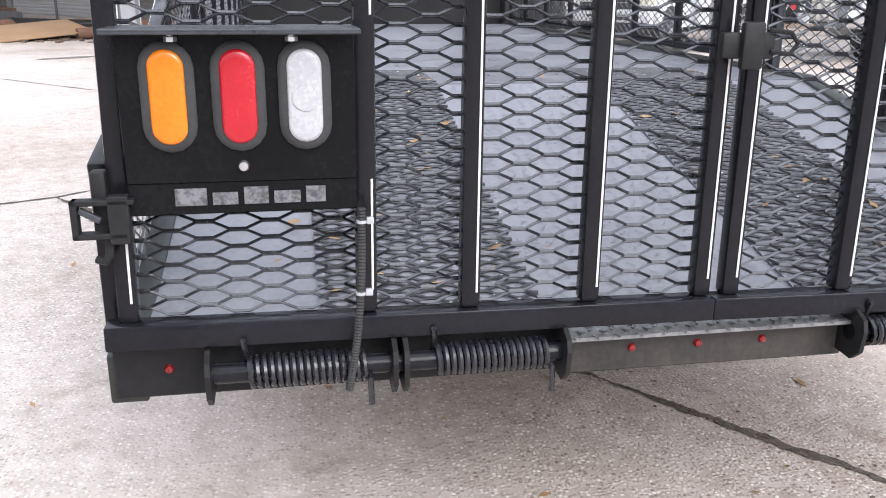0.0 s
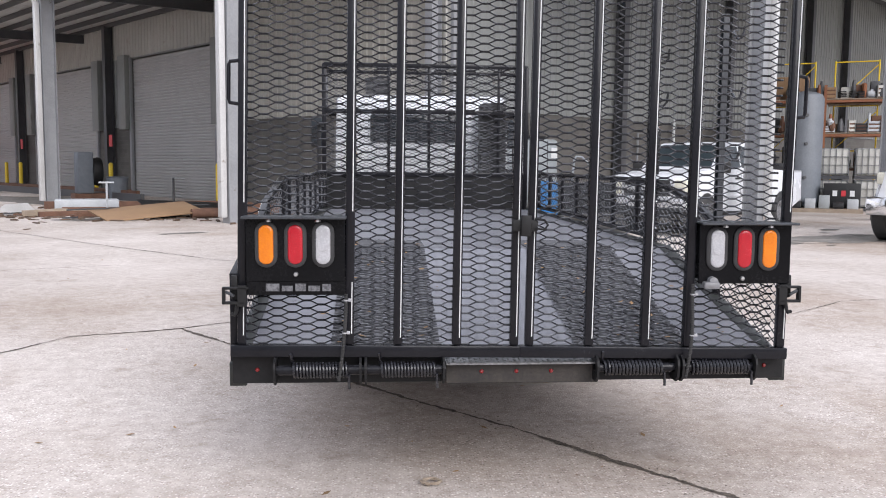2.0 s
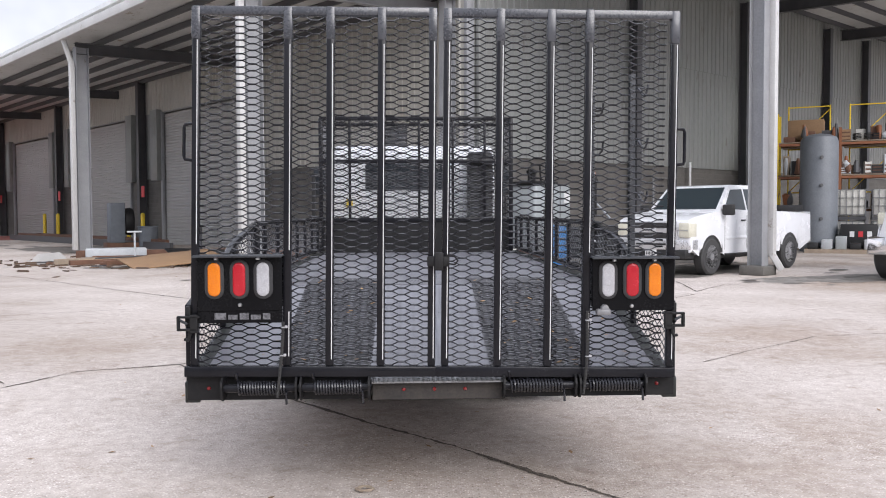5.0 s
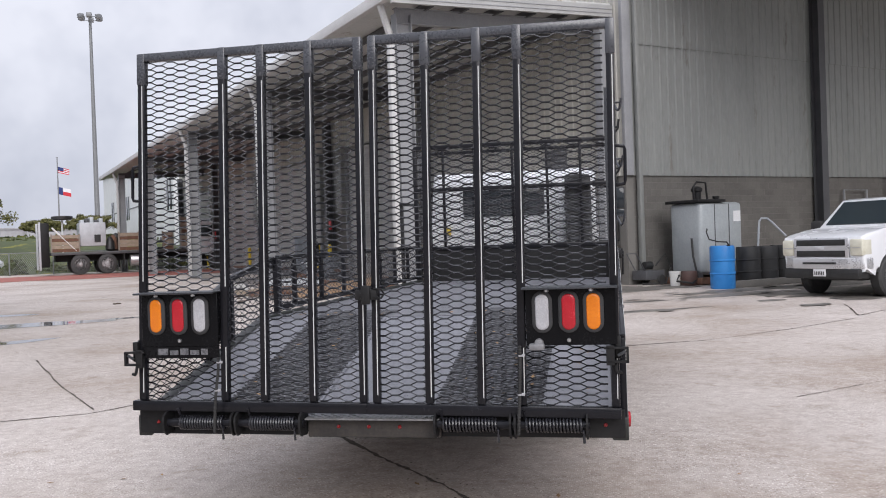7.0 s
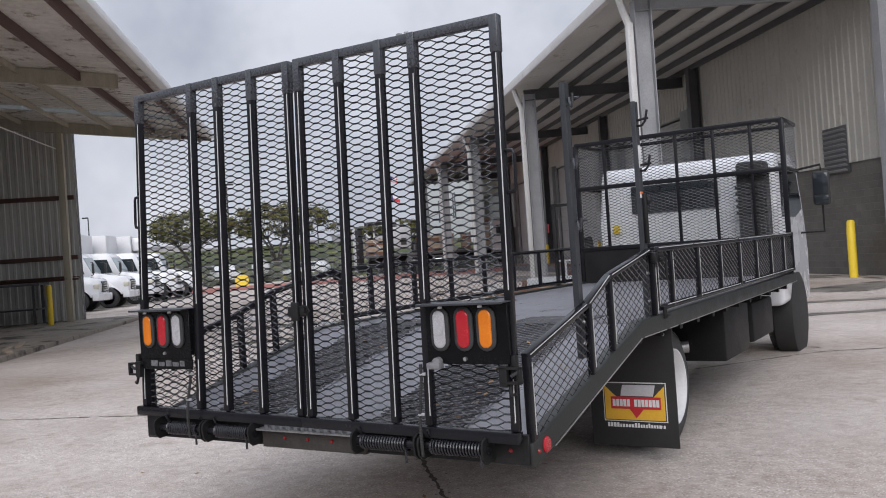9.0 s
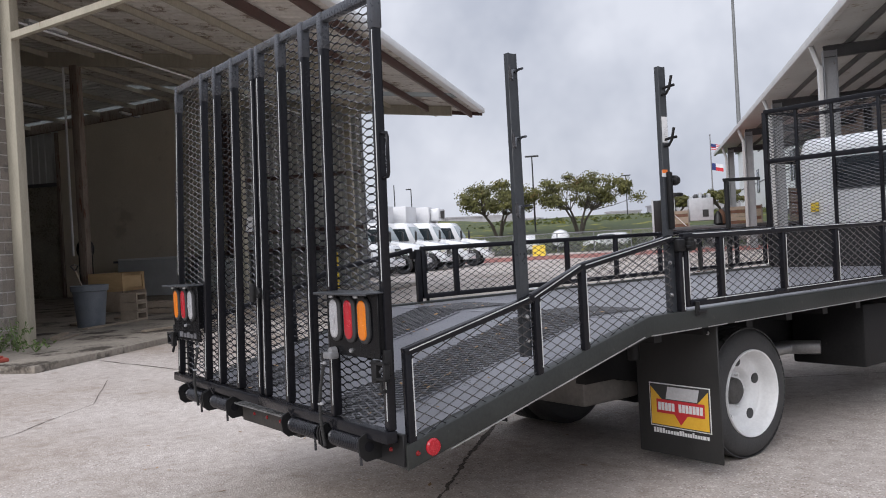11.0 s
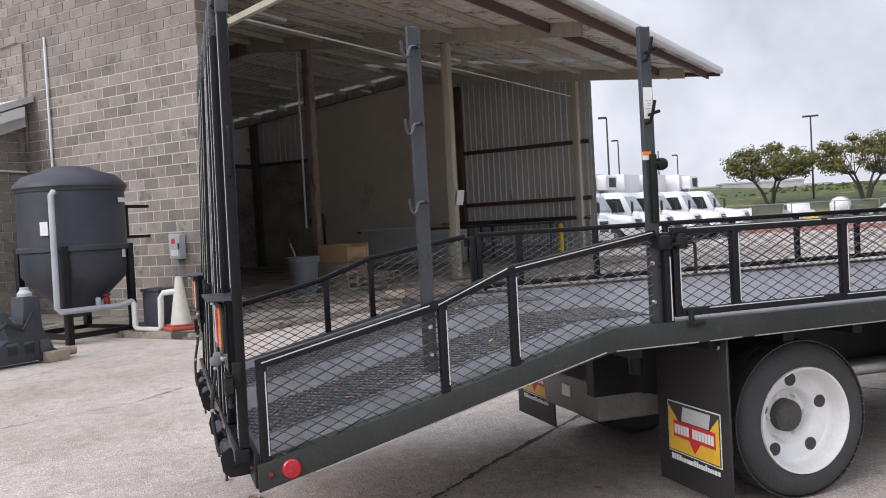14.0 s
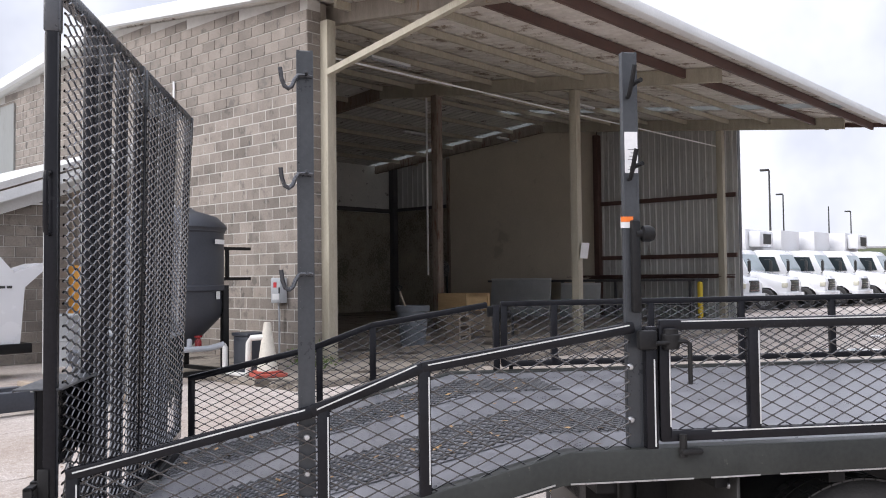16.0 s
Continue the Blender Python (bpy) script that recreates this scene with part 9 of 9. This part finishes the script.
def scrap_boards():
    base = Vector((-7.6, 20.4, 0))
    rng = random.Random(12)
    b = thing("board_sheet", "large brown board lying on scrap steel", "board", pose(-7.25, 20.2, 0.08, 9, -4, 38))
    box_part("sheet", -1.35, 1.35, -0.75, 0.75, 0.1, 0.13, M_CARD, b, 0.004)
    for k in range(16):
        x, y = base.x + rng.uniform(-2.6, 2.4), base.y + rng.uniform(0.4, 2.6)
        p = thing("scrap_bar", "rusty steel bar in the scrap pile", "scrap steel", pose(x, y, 0, 0, 0, rng.uniform(10, 70)), "scrap pile by the doors")
        l, h = rng.uniform(0.7, 1.9), rng.uniform(0.06, 0.22)
        box_part("bar", -l, l, -0.08, 0.08, 0, h, M_RUST if k % 3 else M_PALLET, p, 0.006)
    y = thing("yellow_timber", "pale yellow timber offcuts on the ground", "timber", pose(-9.6, 21.6, 0, 0, 0, 30))
    for k in range(5):
        box_part("offcut", -0.9 + k * 0.2, 0.4 + k * 0.1, -0.4 + k * 0.17, -0.27 + k * 0.17, 0, 0.1 + 0.03 * (k % 2), M_PLY, y, 0.004)
    sh_ = thing("steel_tray", "folded grey steel tray in the scrap pile", "tray", pose(-10.0, 23.4, 0, 0, 0, 20))
    box_part("tray", -0.9, 0.9, -0.5, 0.5, 0, 0.38, M_GREYBOX, sh_, 0.02)
    bm = bmesh.new()
    prism_bm(bm, [(-0.6, 0), (0.6, 0), (0.3, 0.3), (-0.35, 0.27)], 1, -0.02, 0.02)
    part("plate", bm, M_SPOUT, sh_, m=pose(-1.9, -0.6, 0, 0, 0, 25))
    for k in range(3):
        lb = thing("rusty_beam", "long rusty steel beam lying by the doors", "steel beam", pose(-8.5 + k * 0.9, 24.2 + k * 0.5, 0, 0, 0, 14 + k * 5), "rusty beams by the doors")
        box_part("beam", -2.9 + k * 0.5, 2.4, -0.09, 0.09, 0, 0.30 - k * 0.06, M_RUST, lb, 0.008)
    tpost = thing("pipe_stand", "grey steel pipe stand by the scrap", "pipe stand", pose(-9.0, 22.2, 0, 0, 0, 30))
    tube_part("post", [(0, 0, 0), (0, 0, 0.95)], 0.032, M_GREYBOX, tpost, 8)
    tube_part("arm", [(-0.22, 0, 0.92), (0.2, 0, 0.92)], 0.028, M_GREYBOX, tpost, 8)
    box_part("foot", -0.3, 0.3, -0.2, 0.2, 0, 0.05, M_GREYBOX, tpost)
    pr = thing("pipe_offcut", "rusty pipe offcut beside the boards", "pipe", pose(-5.5, 20.6, 0.13, 0, 0, 30))
    lathe_part("pipe", [(0.1, -0.7), (0.13, -0.7), (0.13, 0.7), (0.1, 0.7)], M_RUST, pr, "x", 16)

    stay = thing("pipe_stand", "thin grey steel stand behind the boards", "pipe stand", pose(-9.3, 31.0, 0, 0, 0, 30))
    tube_part("post", [(0, 0, 0), (0, 0, 0.95)], 0.045, M_DARKSTEEL, stay, 8)
    tube_part("arm", [(0, 0, 0.93), (0.45, 0, 0.93)], 0.025, M_GREYBOX, stay, 8)
    box_part("foot", -0.25, 0.25, -0.2, 0.2, 0, 0.04, M_DARKSTEEL, stay)
    blk_ = thing("black_sheet", "bent black steel sheet behind the boards", "sheet", pose(-6.9, 23.6, 0.06, 10, 3, 30))
    box_part("sheet", -1.5, 1.3, -0.7, 0.7, 0.1, 0.13, M_BLACK_MATT, blk_, 0.01)
    for k, (x, y, l, a, z) in enumerate(((-7.6, 20.9, 2.2, 48, 0.24), (-9.9, 21.8, 1.5, 20, 0.0), (-8.8, 20.6, 1.1, 62, 0.0), (-5.6, 20.9, 1.6, 30, 0.1), (-10.4, 22.9, 1.8, 40, 0.0))):
        rod = thing("steel_rod", "thin rusty steel rod lying on the scrap pile", "steel rod", pose(x, y, z + 0.02, 0, 0, a), "rods on the scrap pile")
        tube_part("rod", [(-l, 0, 0), (0, 0.03, 0.01), (l, 0, 0.02)], 0.022, M_RUST if k % 2 else M_DARKSTEEL, rod, 6)
    bm = bmesh.new()
    for k in range(420):
        x, y = base.x + rng.gauss(-0.6, 2.4), base.y + rng.gauss(1.2, 1.5)
        a, l, wd = rng.uniform(0, math.pi), rng.uniform(0.03, 0.22), rng.uniform(0.015, 0.05)
        e, q = Vector((math.cos(a), math.sin(a), 0)) * l, Vector((-math.sin(a), math.cos(a), 0)) * wd
        c = Vector((x, y, 0.002))
        up = Vector((0, 0, rng.uniform(0.012, 0.05)))
        lo = [bm.verts.new(c + o) for o in (-e - q, e - q, e + q, -e + q)]
        hi = [bm.verts.new(c + up + o * 0.8) for o in (-e - q, e - q, e + q, -e + q)]
        bm.faces.new(hi)
        for i in range(4):
            bm.faces.new((lo[i], lo[(i + 1) % 4], hi[(i + 1) % 4], hi[i]))
    tagged(part("scrap_chips", bm, M_CHIPS), "rusty chips and splinters scattered round the scrap", "debris", kind="stuff")


M_CHIPS = material("rusty_chips", (0.04, 0.028, 0.022), (0.16, 0.105, 0.07), 3, 40, rough=0.9, bump=0.1, island=True, obj_random=0.3)
scrap_boards()
fanm = thing("blower_fan", "blue-grey industrial blower on a stand", "blower", pose(-13.2, 33.0, 0, 0, 0, 30))
box_part("housing", -0.55, 0.05, -0.45, 0.45, 0.25, 1.95, M_BIN, fanm, 0.05)
lathe_part("motor", [(0.2, 0.05), (0.55, 0.06), (0.6, 0.3), (0.55, 0.42), (0.0, 0.44)], M_BLACK_MATT, fanm, "x", 22, (0, 0, 1.15))
box_part("skid", -0.7, 0.8, -0.5, 0.5, 0, 0.25, M_RUST, fanm, 0.01)
gb = thing("round_bin", "dark round bin beside the blower", "bin", pose(-12.1, 33.0, 0))
lathe_part("bin_body", [(0.36, 0), (0.42, 0.9), (0.45, 0.92), (0.42, 0.95), (0, 0.93)], M_BIN, gb, "z", 22)
for v, u in ((14.5, 28.1), (14.4, 39.6), (14.2, 49.6), (14.2, 52.0), (14.2, 37.4), (14.4, 64.5)):
    b = thing("bollard", "yellow steel bollard beside a roller door", "bollard", YARD @ pose(v, u, 0), "yellow bollards")
    lathe_part("post", [(0.10, 0), (0.10, 1.45), (0.07, 1.52), (0, 1.54)], M_YELLOW, b, "z", 16)
ub = thing("steel_beam_stack", "long rusty steel beams stacked under the canopy", "steel beams", YARD @ pose(12.8, 42, 0))
for k in range(5):
    box_part("beam", -0.6 + k * 0.28, -0.45 + k * 0.28, -12 + k, 10 - k * 0.7, 0, 0.3 + 0.1 * (k % 2), M_RUST if k % 2 else M_DARKSTEEL, ub)
bollard_cab = thing("yellow_bollard", "yellow steel bollard by the corner wall", "bollard", YARD @ pose(14.5, 17.69, 0))
lathe_part("post", [(0.11, 0), (0.11, 1.5), (0.08, 1.56), (0, 1.58)], M_YELLOW, bollard_cab, "z", 16)

# storage rack, upright tank, totes
M_RACKOR = material("orange_rack", (0.20, 0.075, 0.035), (0.30, 0.12, 0.055), 3, 30, rough=0.6, bump=0.04)
M_TOTE = material("pale_tote_plastic", (0.48, 0.47, 0.43), (0.62, 0.61, 0.57), 3, 30, rough=0.5, bump=0.03)


def storage_rack(m):
    t = thing("pallet_rack", "orange pallet rack loaded with boxes", "rack", m)
    for x in (-2.2, 0, 2.2):
        for y in (-0.5, 0.5):
            box_part("upright", x - 0.05, x + 0.05, y - 0.05, y + 0.05, 0, 5.2 if x < 0 else 4.6, M_YELLOW if x < 0 else M_RACKOR, t)
        bm = bmesh.new()
        for k in range(6):
            beam_bm(bm, (x, -0.5, 0.3 + k * 0.75), (x, 0.5, 0.9 + k * 0.65), 0.03, 0.03)
        part("lattice", bm, M_RACKOR, t)
    for z in (1.5, 2.75, 4.0):
        for y in (-0.5, 0.5):
            box_part("shelf_beam", -2.2, 2.2, y - 0.025, y + 0.025, z - 0.045, z + 0.045, M_RACKOR, t)
        box_part("shelf_deck", -2.2, 2.2, -0.5, 0.5, z + 0.07, z + 0.1, M_PALLET, t)
    return t


rack_m = pose(15.6, 28.3, 0, 0, 0, -27)
storage_rack(rack_m)
# scaffold frames over the rack, with a large carton and loose gear
sc = thing("scaffold_frame", "yellow scaffold frame standing at the rack", "scaffold", rack_m @ pose(-1.3, 0.75, 0))
for x in (-0.6, 0.9):
    tube_part("tube", [(x, 0, 0), (x, 0, 5.6)], 0.03, M_YELLOW, sc, 6)
for z in (2.2, 3.9, 5.55):
    tube_part("tube", [(-0.6, 0, z), (0.9, 0, z)], 0.025, M_YELLOW, sc, 6)
for z in (2.2, 3.95):
    tube_part("brace", [(-0.6, 0, z), (0.9, 0, z + 1.5)], 0.018, M_YELLOW, sc, 5)
box_part("plank_deck", -0.8, 1.0, -0.4, 0.4, 3.92, 3.97, M_PALLET, sc)
bigc = thing("large_carton", "large brown carton on the scaffold deck", "carton", rack_m @ pose(-1.25, 0.75, 3.972))
box_part("carton", -0.65, 0.65, -0.4, 0.4, 0, 1.05, M_CARD, bigc, 0.03)
for k in range(26):
    r_ = random.Random(300 + k)
    z = (1.61, 2.86, 4.11)[k % 3]
    g = thing("loose_gear", "small machine part stored on the rack", "machine part", rack_m @ pose(r_.uniform(-2, 2), -0.42, z, 0, 0, r_.uniform(0, 90)), "gear on the rack")
    lathe_part("gear_body", [(0.04, 0), (r_.uniform(0.05, 0.16), 0.05), (r_.uniform(0.05, 0.16), r_.uniform(0.15, 0.5)), (0.05, r_.uniform(0.5, 0.7))], r_.choice((M_DRUM, M_GREYBOX, M_RUST, M_DARKSTEEL, M_RACKOR)), g, "z", 9)
rng = random.Random(41)
for z in (1.6, 2.85, 4.1):
    x = -2.0
    while x < 2.0:
        w, h = rng.uniform(0.18, 0.5), rng.uniform(0.15, 0.8)
        b = thing("stored_box", "worn box stored on the pallet rack", "box", rack_m @ pose(x + w / 2, 0, z + 0.001), "boxes on the rack")
        box_part("carton", -w / 2, w / 2, -0.35, 0.35, 0, h, rng.choice((M_CARD, M_PALLET, M_DRUM, M_TOTE, M_DRUM, M_RUST, M_DARKSTEEL)), b, 0.02)
        x += w + rng.uniform(0.05, 0.3)
# denser clutter along the front of the shelves: motors, pails, coils and slatted crates
rng = random.Random(77)
for z in (1.605, 2.855, 4.105):
    x = -0.9
    while x < 2.1:
        kind_, w = rng.choice(("motor", "pail", "coil", "crate", "crate")), rng.uniform(0.20, 0.42)
        at = rack_m @ pose(x + w / 2, -0.36, z, 0, 0, rng.uniform(-12, 12))
        mat = rng.choice((M_RUST, M_DRUM, M_DARKSTEEL, M_GREYBOX, M_TOTE, M_CARD))
        if kind_ == "motor":
            g = thing("small_motor", "small worn electric motor on the rack", "motor", at, "gear on the rack")
            lathe_part("casing", [(0.0, -w / 2), (w * 0.3, -w * 0.45), (w * 0.38, -w * 0.3), (w * 0.38, w * 0.3), (w * 0.12, w * 0.4), (0.0, w / 2)], mat, g, "x", 14, (0, 0, w * 0.44))
            box_part("foot_plate", -w * 0.3, w * 0.3, -w * 0.3, w * 0.3, 0, w * 0.12, M_DARKSTEEL, g, 0.004)
            box_part("terminal_box", -w * 0.15, w * 0.15, -w * 0.12, w * 0.12, w * 0.75, w * 0.98, M_GREYBOX, g, 0.004)
        elif kind_ == "pail":
            g = thing("lidded_pail", "dirty lidded pail on the rack", "pail", at, "gear on the rack")
            lathe_part("pail_body", [(w * 0.36, 0), (w * 0.42, w * 0.95), (w * 0.45, w * 0.96), (w * 0.45, w * 1.03), (0.0, w * 1.04)], mat, g, "z", 16)
        elif kind_ == "coil":
            g = thing("hose_coil", "coiled dark hose on the rack", "hose", at, "gear on the rack")
            tube_part("coil", [(w * 0.42 * math.cos(k * 0.5), w * 0.42 * math.sin(k * 0.5), 0.03 + k * 0.0045) for k in range(50)], 0.02, M_RUBBER, g, 5)
        else:
            g = thing("slatted_crate", "open slatted crate with scrap on the rack", "crate", at, "gear on the rack")
            h = rng.uniform(0.25, 0.55)
            for k in range(3):
                zz = h * (k + 0.25) / 3
                box_part("slat", -w / 2, w / 2, -0.14, -0.125, zz, zz + h * 0.2, mat, g)
                box_part("slat", -w / 2, w / 2, 0.125, 0.14, zz, zz + h * 0.2, mat, g)
            for sx in (-1, 1):
                box_part("end_board", min(sx * w / 2, sx * (w / 2 - 0.015)), max(sx * w / 2, sx * (w / 2 - 0.015)), -0.125, 0.125, 0, h, mat, g)
            box_part("contents", -w / 2 + 0.02, w / 2 - 0.02, -0.12, 0.12, 0.0, h * 0.8, M_RUST, g, 0.01)
        x += w + rng.uniform(0.01, 0.08)
copy_thing(sc, rack_m @ pose(0.9, 0.75, 0))
M_TANKBLUE = material("blue_grey_tank_paint", (0.13, 0.145, 0.165), (0.19, 0.205, 0.225), 1.4, 20, rough=0.5, bump=0.04, spots=(0.12, 0.11, 0.10), spot_scale=3, spot_cut=0.66)
ut = thing("upright_tank", "tall grey upright steel tank beside the rack", "tank", pose(14.22, 27.05, 0))
lathe_part("shell", [(0.63, 0.0), (0.63, 0.3), (0.65, 0.32), (0.65, 4.0), (0.58, 4.15), (0.35, 4.25), (0, 4.3)], M_TANKBLUE, ut, "z", 32)
for z in (1.2, 2.4, 3.4):
    lathe_part("port", [(0.06, -0.03), (0.06, 0.05), (0, 0.05)], M_DARKSTEEL, ut, "y", 10, (-0.2, -0.63, z))


def tote(x, y, z, rz):
    t = thing("bulk_tote", "caged pale plastic liquid tote", "tote", pose(x, y, z, 0, 0, rz), "liquid totes by the rack")
    box_part("bottle", -0.5, 0.5, -0.5, 0.5, 0.14, 1.1, M_TOTE, t, 0.06)
    bm = bmesh.new()
    for k in range(6):
        q = -0.52 + k * 0.208
        for s in (-0.53, 0.53):
            beam_bm(bm, (q, s, 0.12), (q, s, 1.12), 0.02, 0.02, (1, 0, 0))
            beam_bm(bm, (s, q, 0.12), (s, q, 1.12), 0.02, 0.02, (1, 0, 0))
    for z2 in (0.2, 0.5, 0.8, 1.1):
        for s in (-0.53, 0.53):
            beam_bm(bm, (-0.53, s, z2), (0.53, s, z2), 0.02, 0.02)
            beam_bm(bm, (s, -0.53, z2), (s, 0.53, z2), 0.02, 0.02)
    part("cage", bm, M_FENCE, t)
    box_part("base", -0.55, 0.55, -0.55, 0.55, 0, 0.12, M_DARKSTEEL, t)


for x, y, z in ((15.55, 27.45, 0), (16.7, 26.9, 0), (15.55, 27.45, 1.15), (16.7, 26.9, 1.15)):
    tote(x, y, z, -25)
pl = thing("loaded_pallet", "low pallet of grey steel parts", "pallet", pose(14.45, 25.7, 0, 0, 0, -27))
box_part("deck", -1.2, 1.2, -0.5, 0.5, 0, 0.14, M_PALLET, pl)
for k in range(5):
    box_part("part_block", -1.1 + k * 0.45, -0.75 + k * 0.45, -0.4, 0.4, 0.14, 0.35 + 0.12 * (k % 3), (M_DRUM, M_GREYBOX, M_GALV)[k % 3], pl, 0.02)
bb = thing("black_crate", "black plastic crate with red labels", "crate", pose(15.35, 26.3, 0, 0, 0, -27))
box_part("body", -0.6, 0.6, -0.4, 0.4, 0, 1.0, M_DRUM, bb, 0.03)
for k in range(3):
    box_part("label", -0.3 + k * 0.28, -0.15 + k * 0.28, -0.412, -0.402, 0.55, 0.75, (M_PAPER, M_SIGNRED, M_PAPER)[k], bb)
# ladder-like gate frame and pipe on the block wall behind the pickup
pf = thing("wall_pipe_frame", "grey pipe frame fixed to the block wall", "pipe frame", YARD @ pose(24.6, 15.6, 0))
tube_part("pipe", [(0, -0.05, 0.3), (0, -0.05, 2.75), (1.2, -0.05, 2.75), (1.2, -0.05, 0.3)], 0.04, M_COLUMN, pf, 8)
tube_part("tall_pipe", [(2.4, -0.1, 0.1), (2.4, -0.1, 3.4)], 0.05, M_TRIM, pf, 8)

# litter and leaves on the truck's dovetail
M_DRYLEAF = material("dry_leaf", (0.20, 0.11, 0.045), (0.36, 0.23, 0.11), 20, 90, rough=0.8, bump=0.05, island=True, obj_random=0.4)
rng = random.Random(91)
bm = bmesh.new()
for k in range(130):
    x = rng.choice((rng.uniform(-0.80, -0.31), rng.uniform(0.31, 0.83), rng.uniform(-1.1, 1.1)))
    y = rng.uniform(0.13, 1.92)
    z = deck_z(y) + 0.014 - body_drop(y)
    a, s = rng.uniform(0, math.tau), rng.uniform(0.008, 0.024)
    c = Vector((x, y, z))
    d = Vector((math.cos(a), math.sin(a), rng.uniform(-0.1, 0.35))) * s
    e = Vector((-math.sin(a), math.cos(a), rng.uniform(-0.1, 0.3))) * s * 0.5
    bm.faces.new([bm.verts.new(c + o) for o in (-d, e, d, -e)])
tagged(part("leaf_litter", bm, M_DRYLEAF, m=TRUCK), "dry leaves and bits on the dovetail grip strips", "leaf litter", kind="stuff")
M_LITTER = material("pale_grit", (0.30, 0.29, 0.28), (0.62, 0.61, 0.60), 20, 90, rough=0.9, bump=0.05, island=True, obj_random=0.4)
bm = bmesh.new()
for k in range(260):
    x = rng.choice((rng.uniform(-0.80, -0.31), rng.uniform(0.31, 0.83)))
    y = rng.uniform(0.13, 1.92)
    z = deck_z(y) + 0.015 - body_drop(y)
    s = rng.uniform(0.002, 0.006)
    c = Vector((x, y, z))
    bm.faces.new([bm.verts.new(c + Vector(o) * s) for o in ((-1, 0, 0), (0, 1, 0.6), (1, 0, 0.2), (0, -1, 0.5))])
tagged(part("grit", bm, M_LITTER, m=TRUCK), "pale grit caught in the grip strips", "grit", kind="stuff")
# twig ball on the concrete
rng = random.Random(6)
tw = thing("twig_clump", "small brown twig clump on the concrete", "twigs", pose(-0.357, 0.217, 0))
bm = bmesh.new()
for k in range(14):
    a = rng.uniform(0, math.tau)
    tube_bm(bm, [(0.045 * math.cos(a + q) * rng.uniform(0.6, 1.2), 0.035 * math.sin(a + q), 0.008 + 0.012 * rng.random()) for q in (0, 0.7, 1.4, 2.1)], 0.004, 4)
part("twigs", bm, M_PALLET, tw)
bm = bmesh.new()
for k in range(420):
    x, y = rng.uniform(-14, 14), rng.uniform(-4, 16)
    s = rng.uniform(0.006, 0.03)
    a = rng.uniform(0, math.tau)
    c = Vector((x, y, 0.006))
    d, e = Vector((math.cos(a), math.sin(a), 0.15)) * s, Vector((-math.sin(a), math.cos(a), 0)) * s * 0.45
    bm.faces.new([bm.verts.new(c + o) for o in (-d, e, d, -e)])
tagged(part("ground_litter", bm, M_DRYLEAF), "dry leaves and chips scattered on the concrete", "leaf litter", kind="stuff")

shed_blocks()
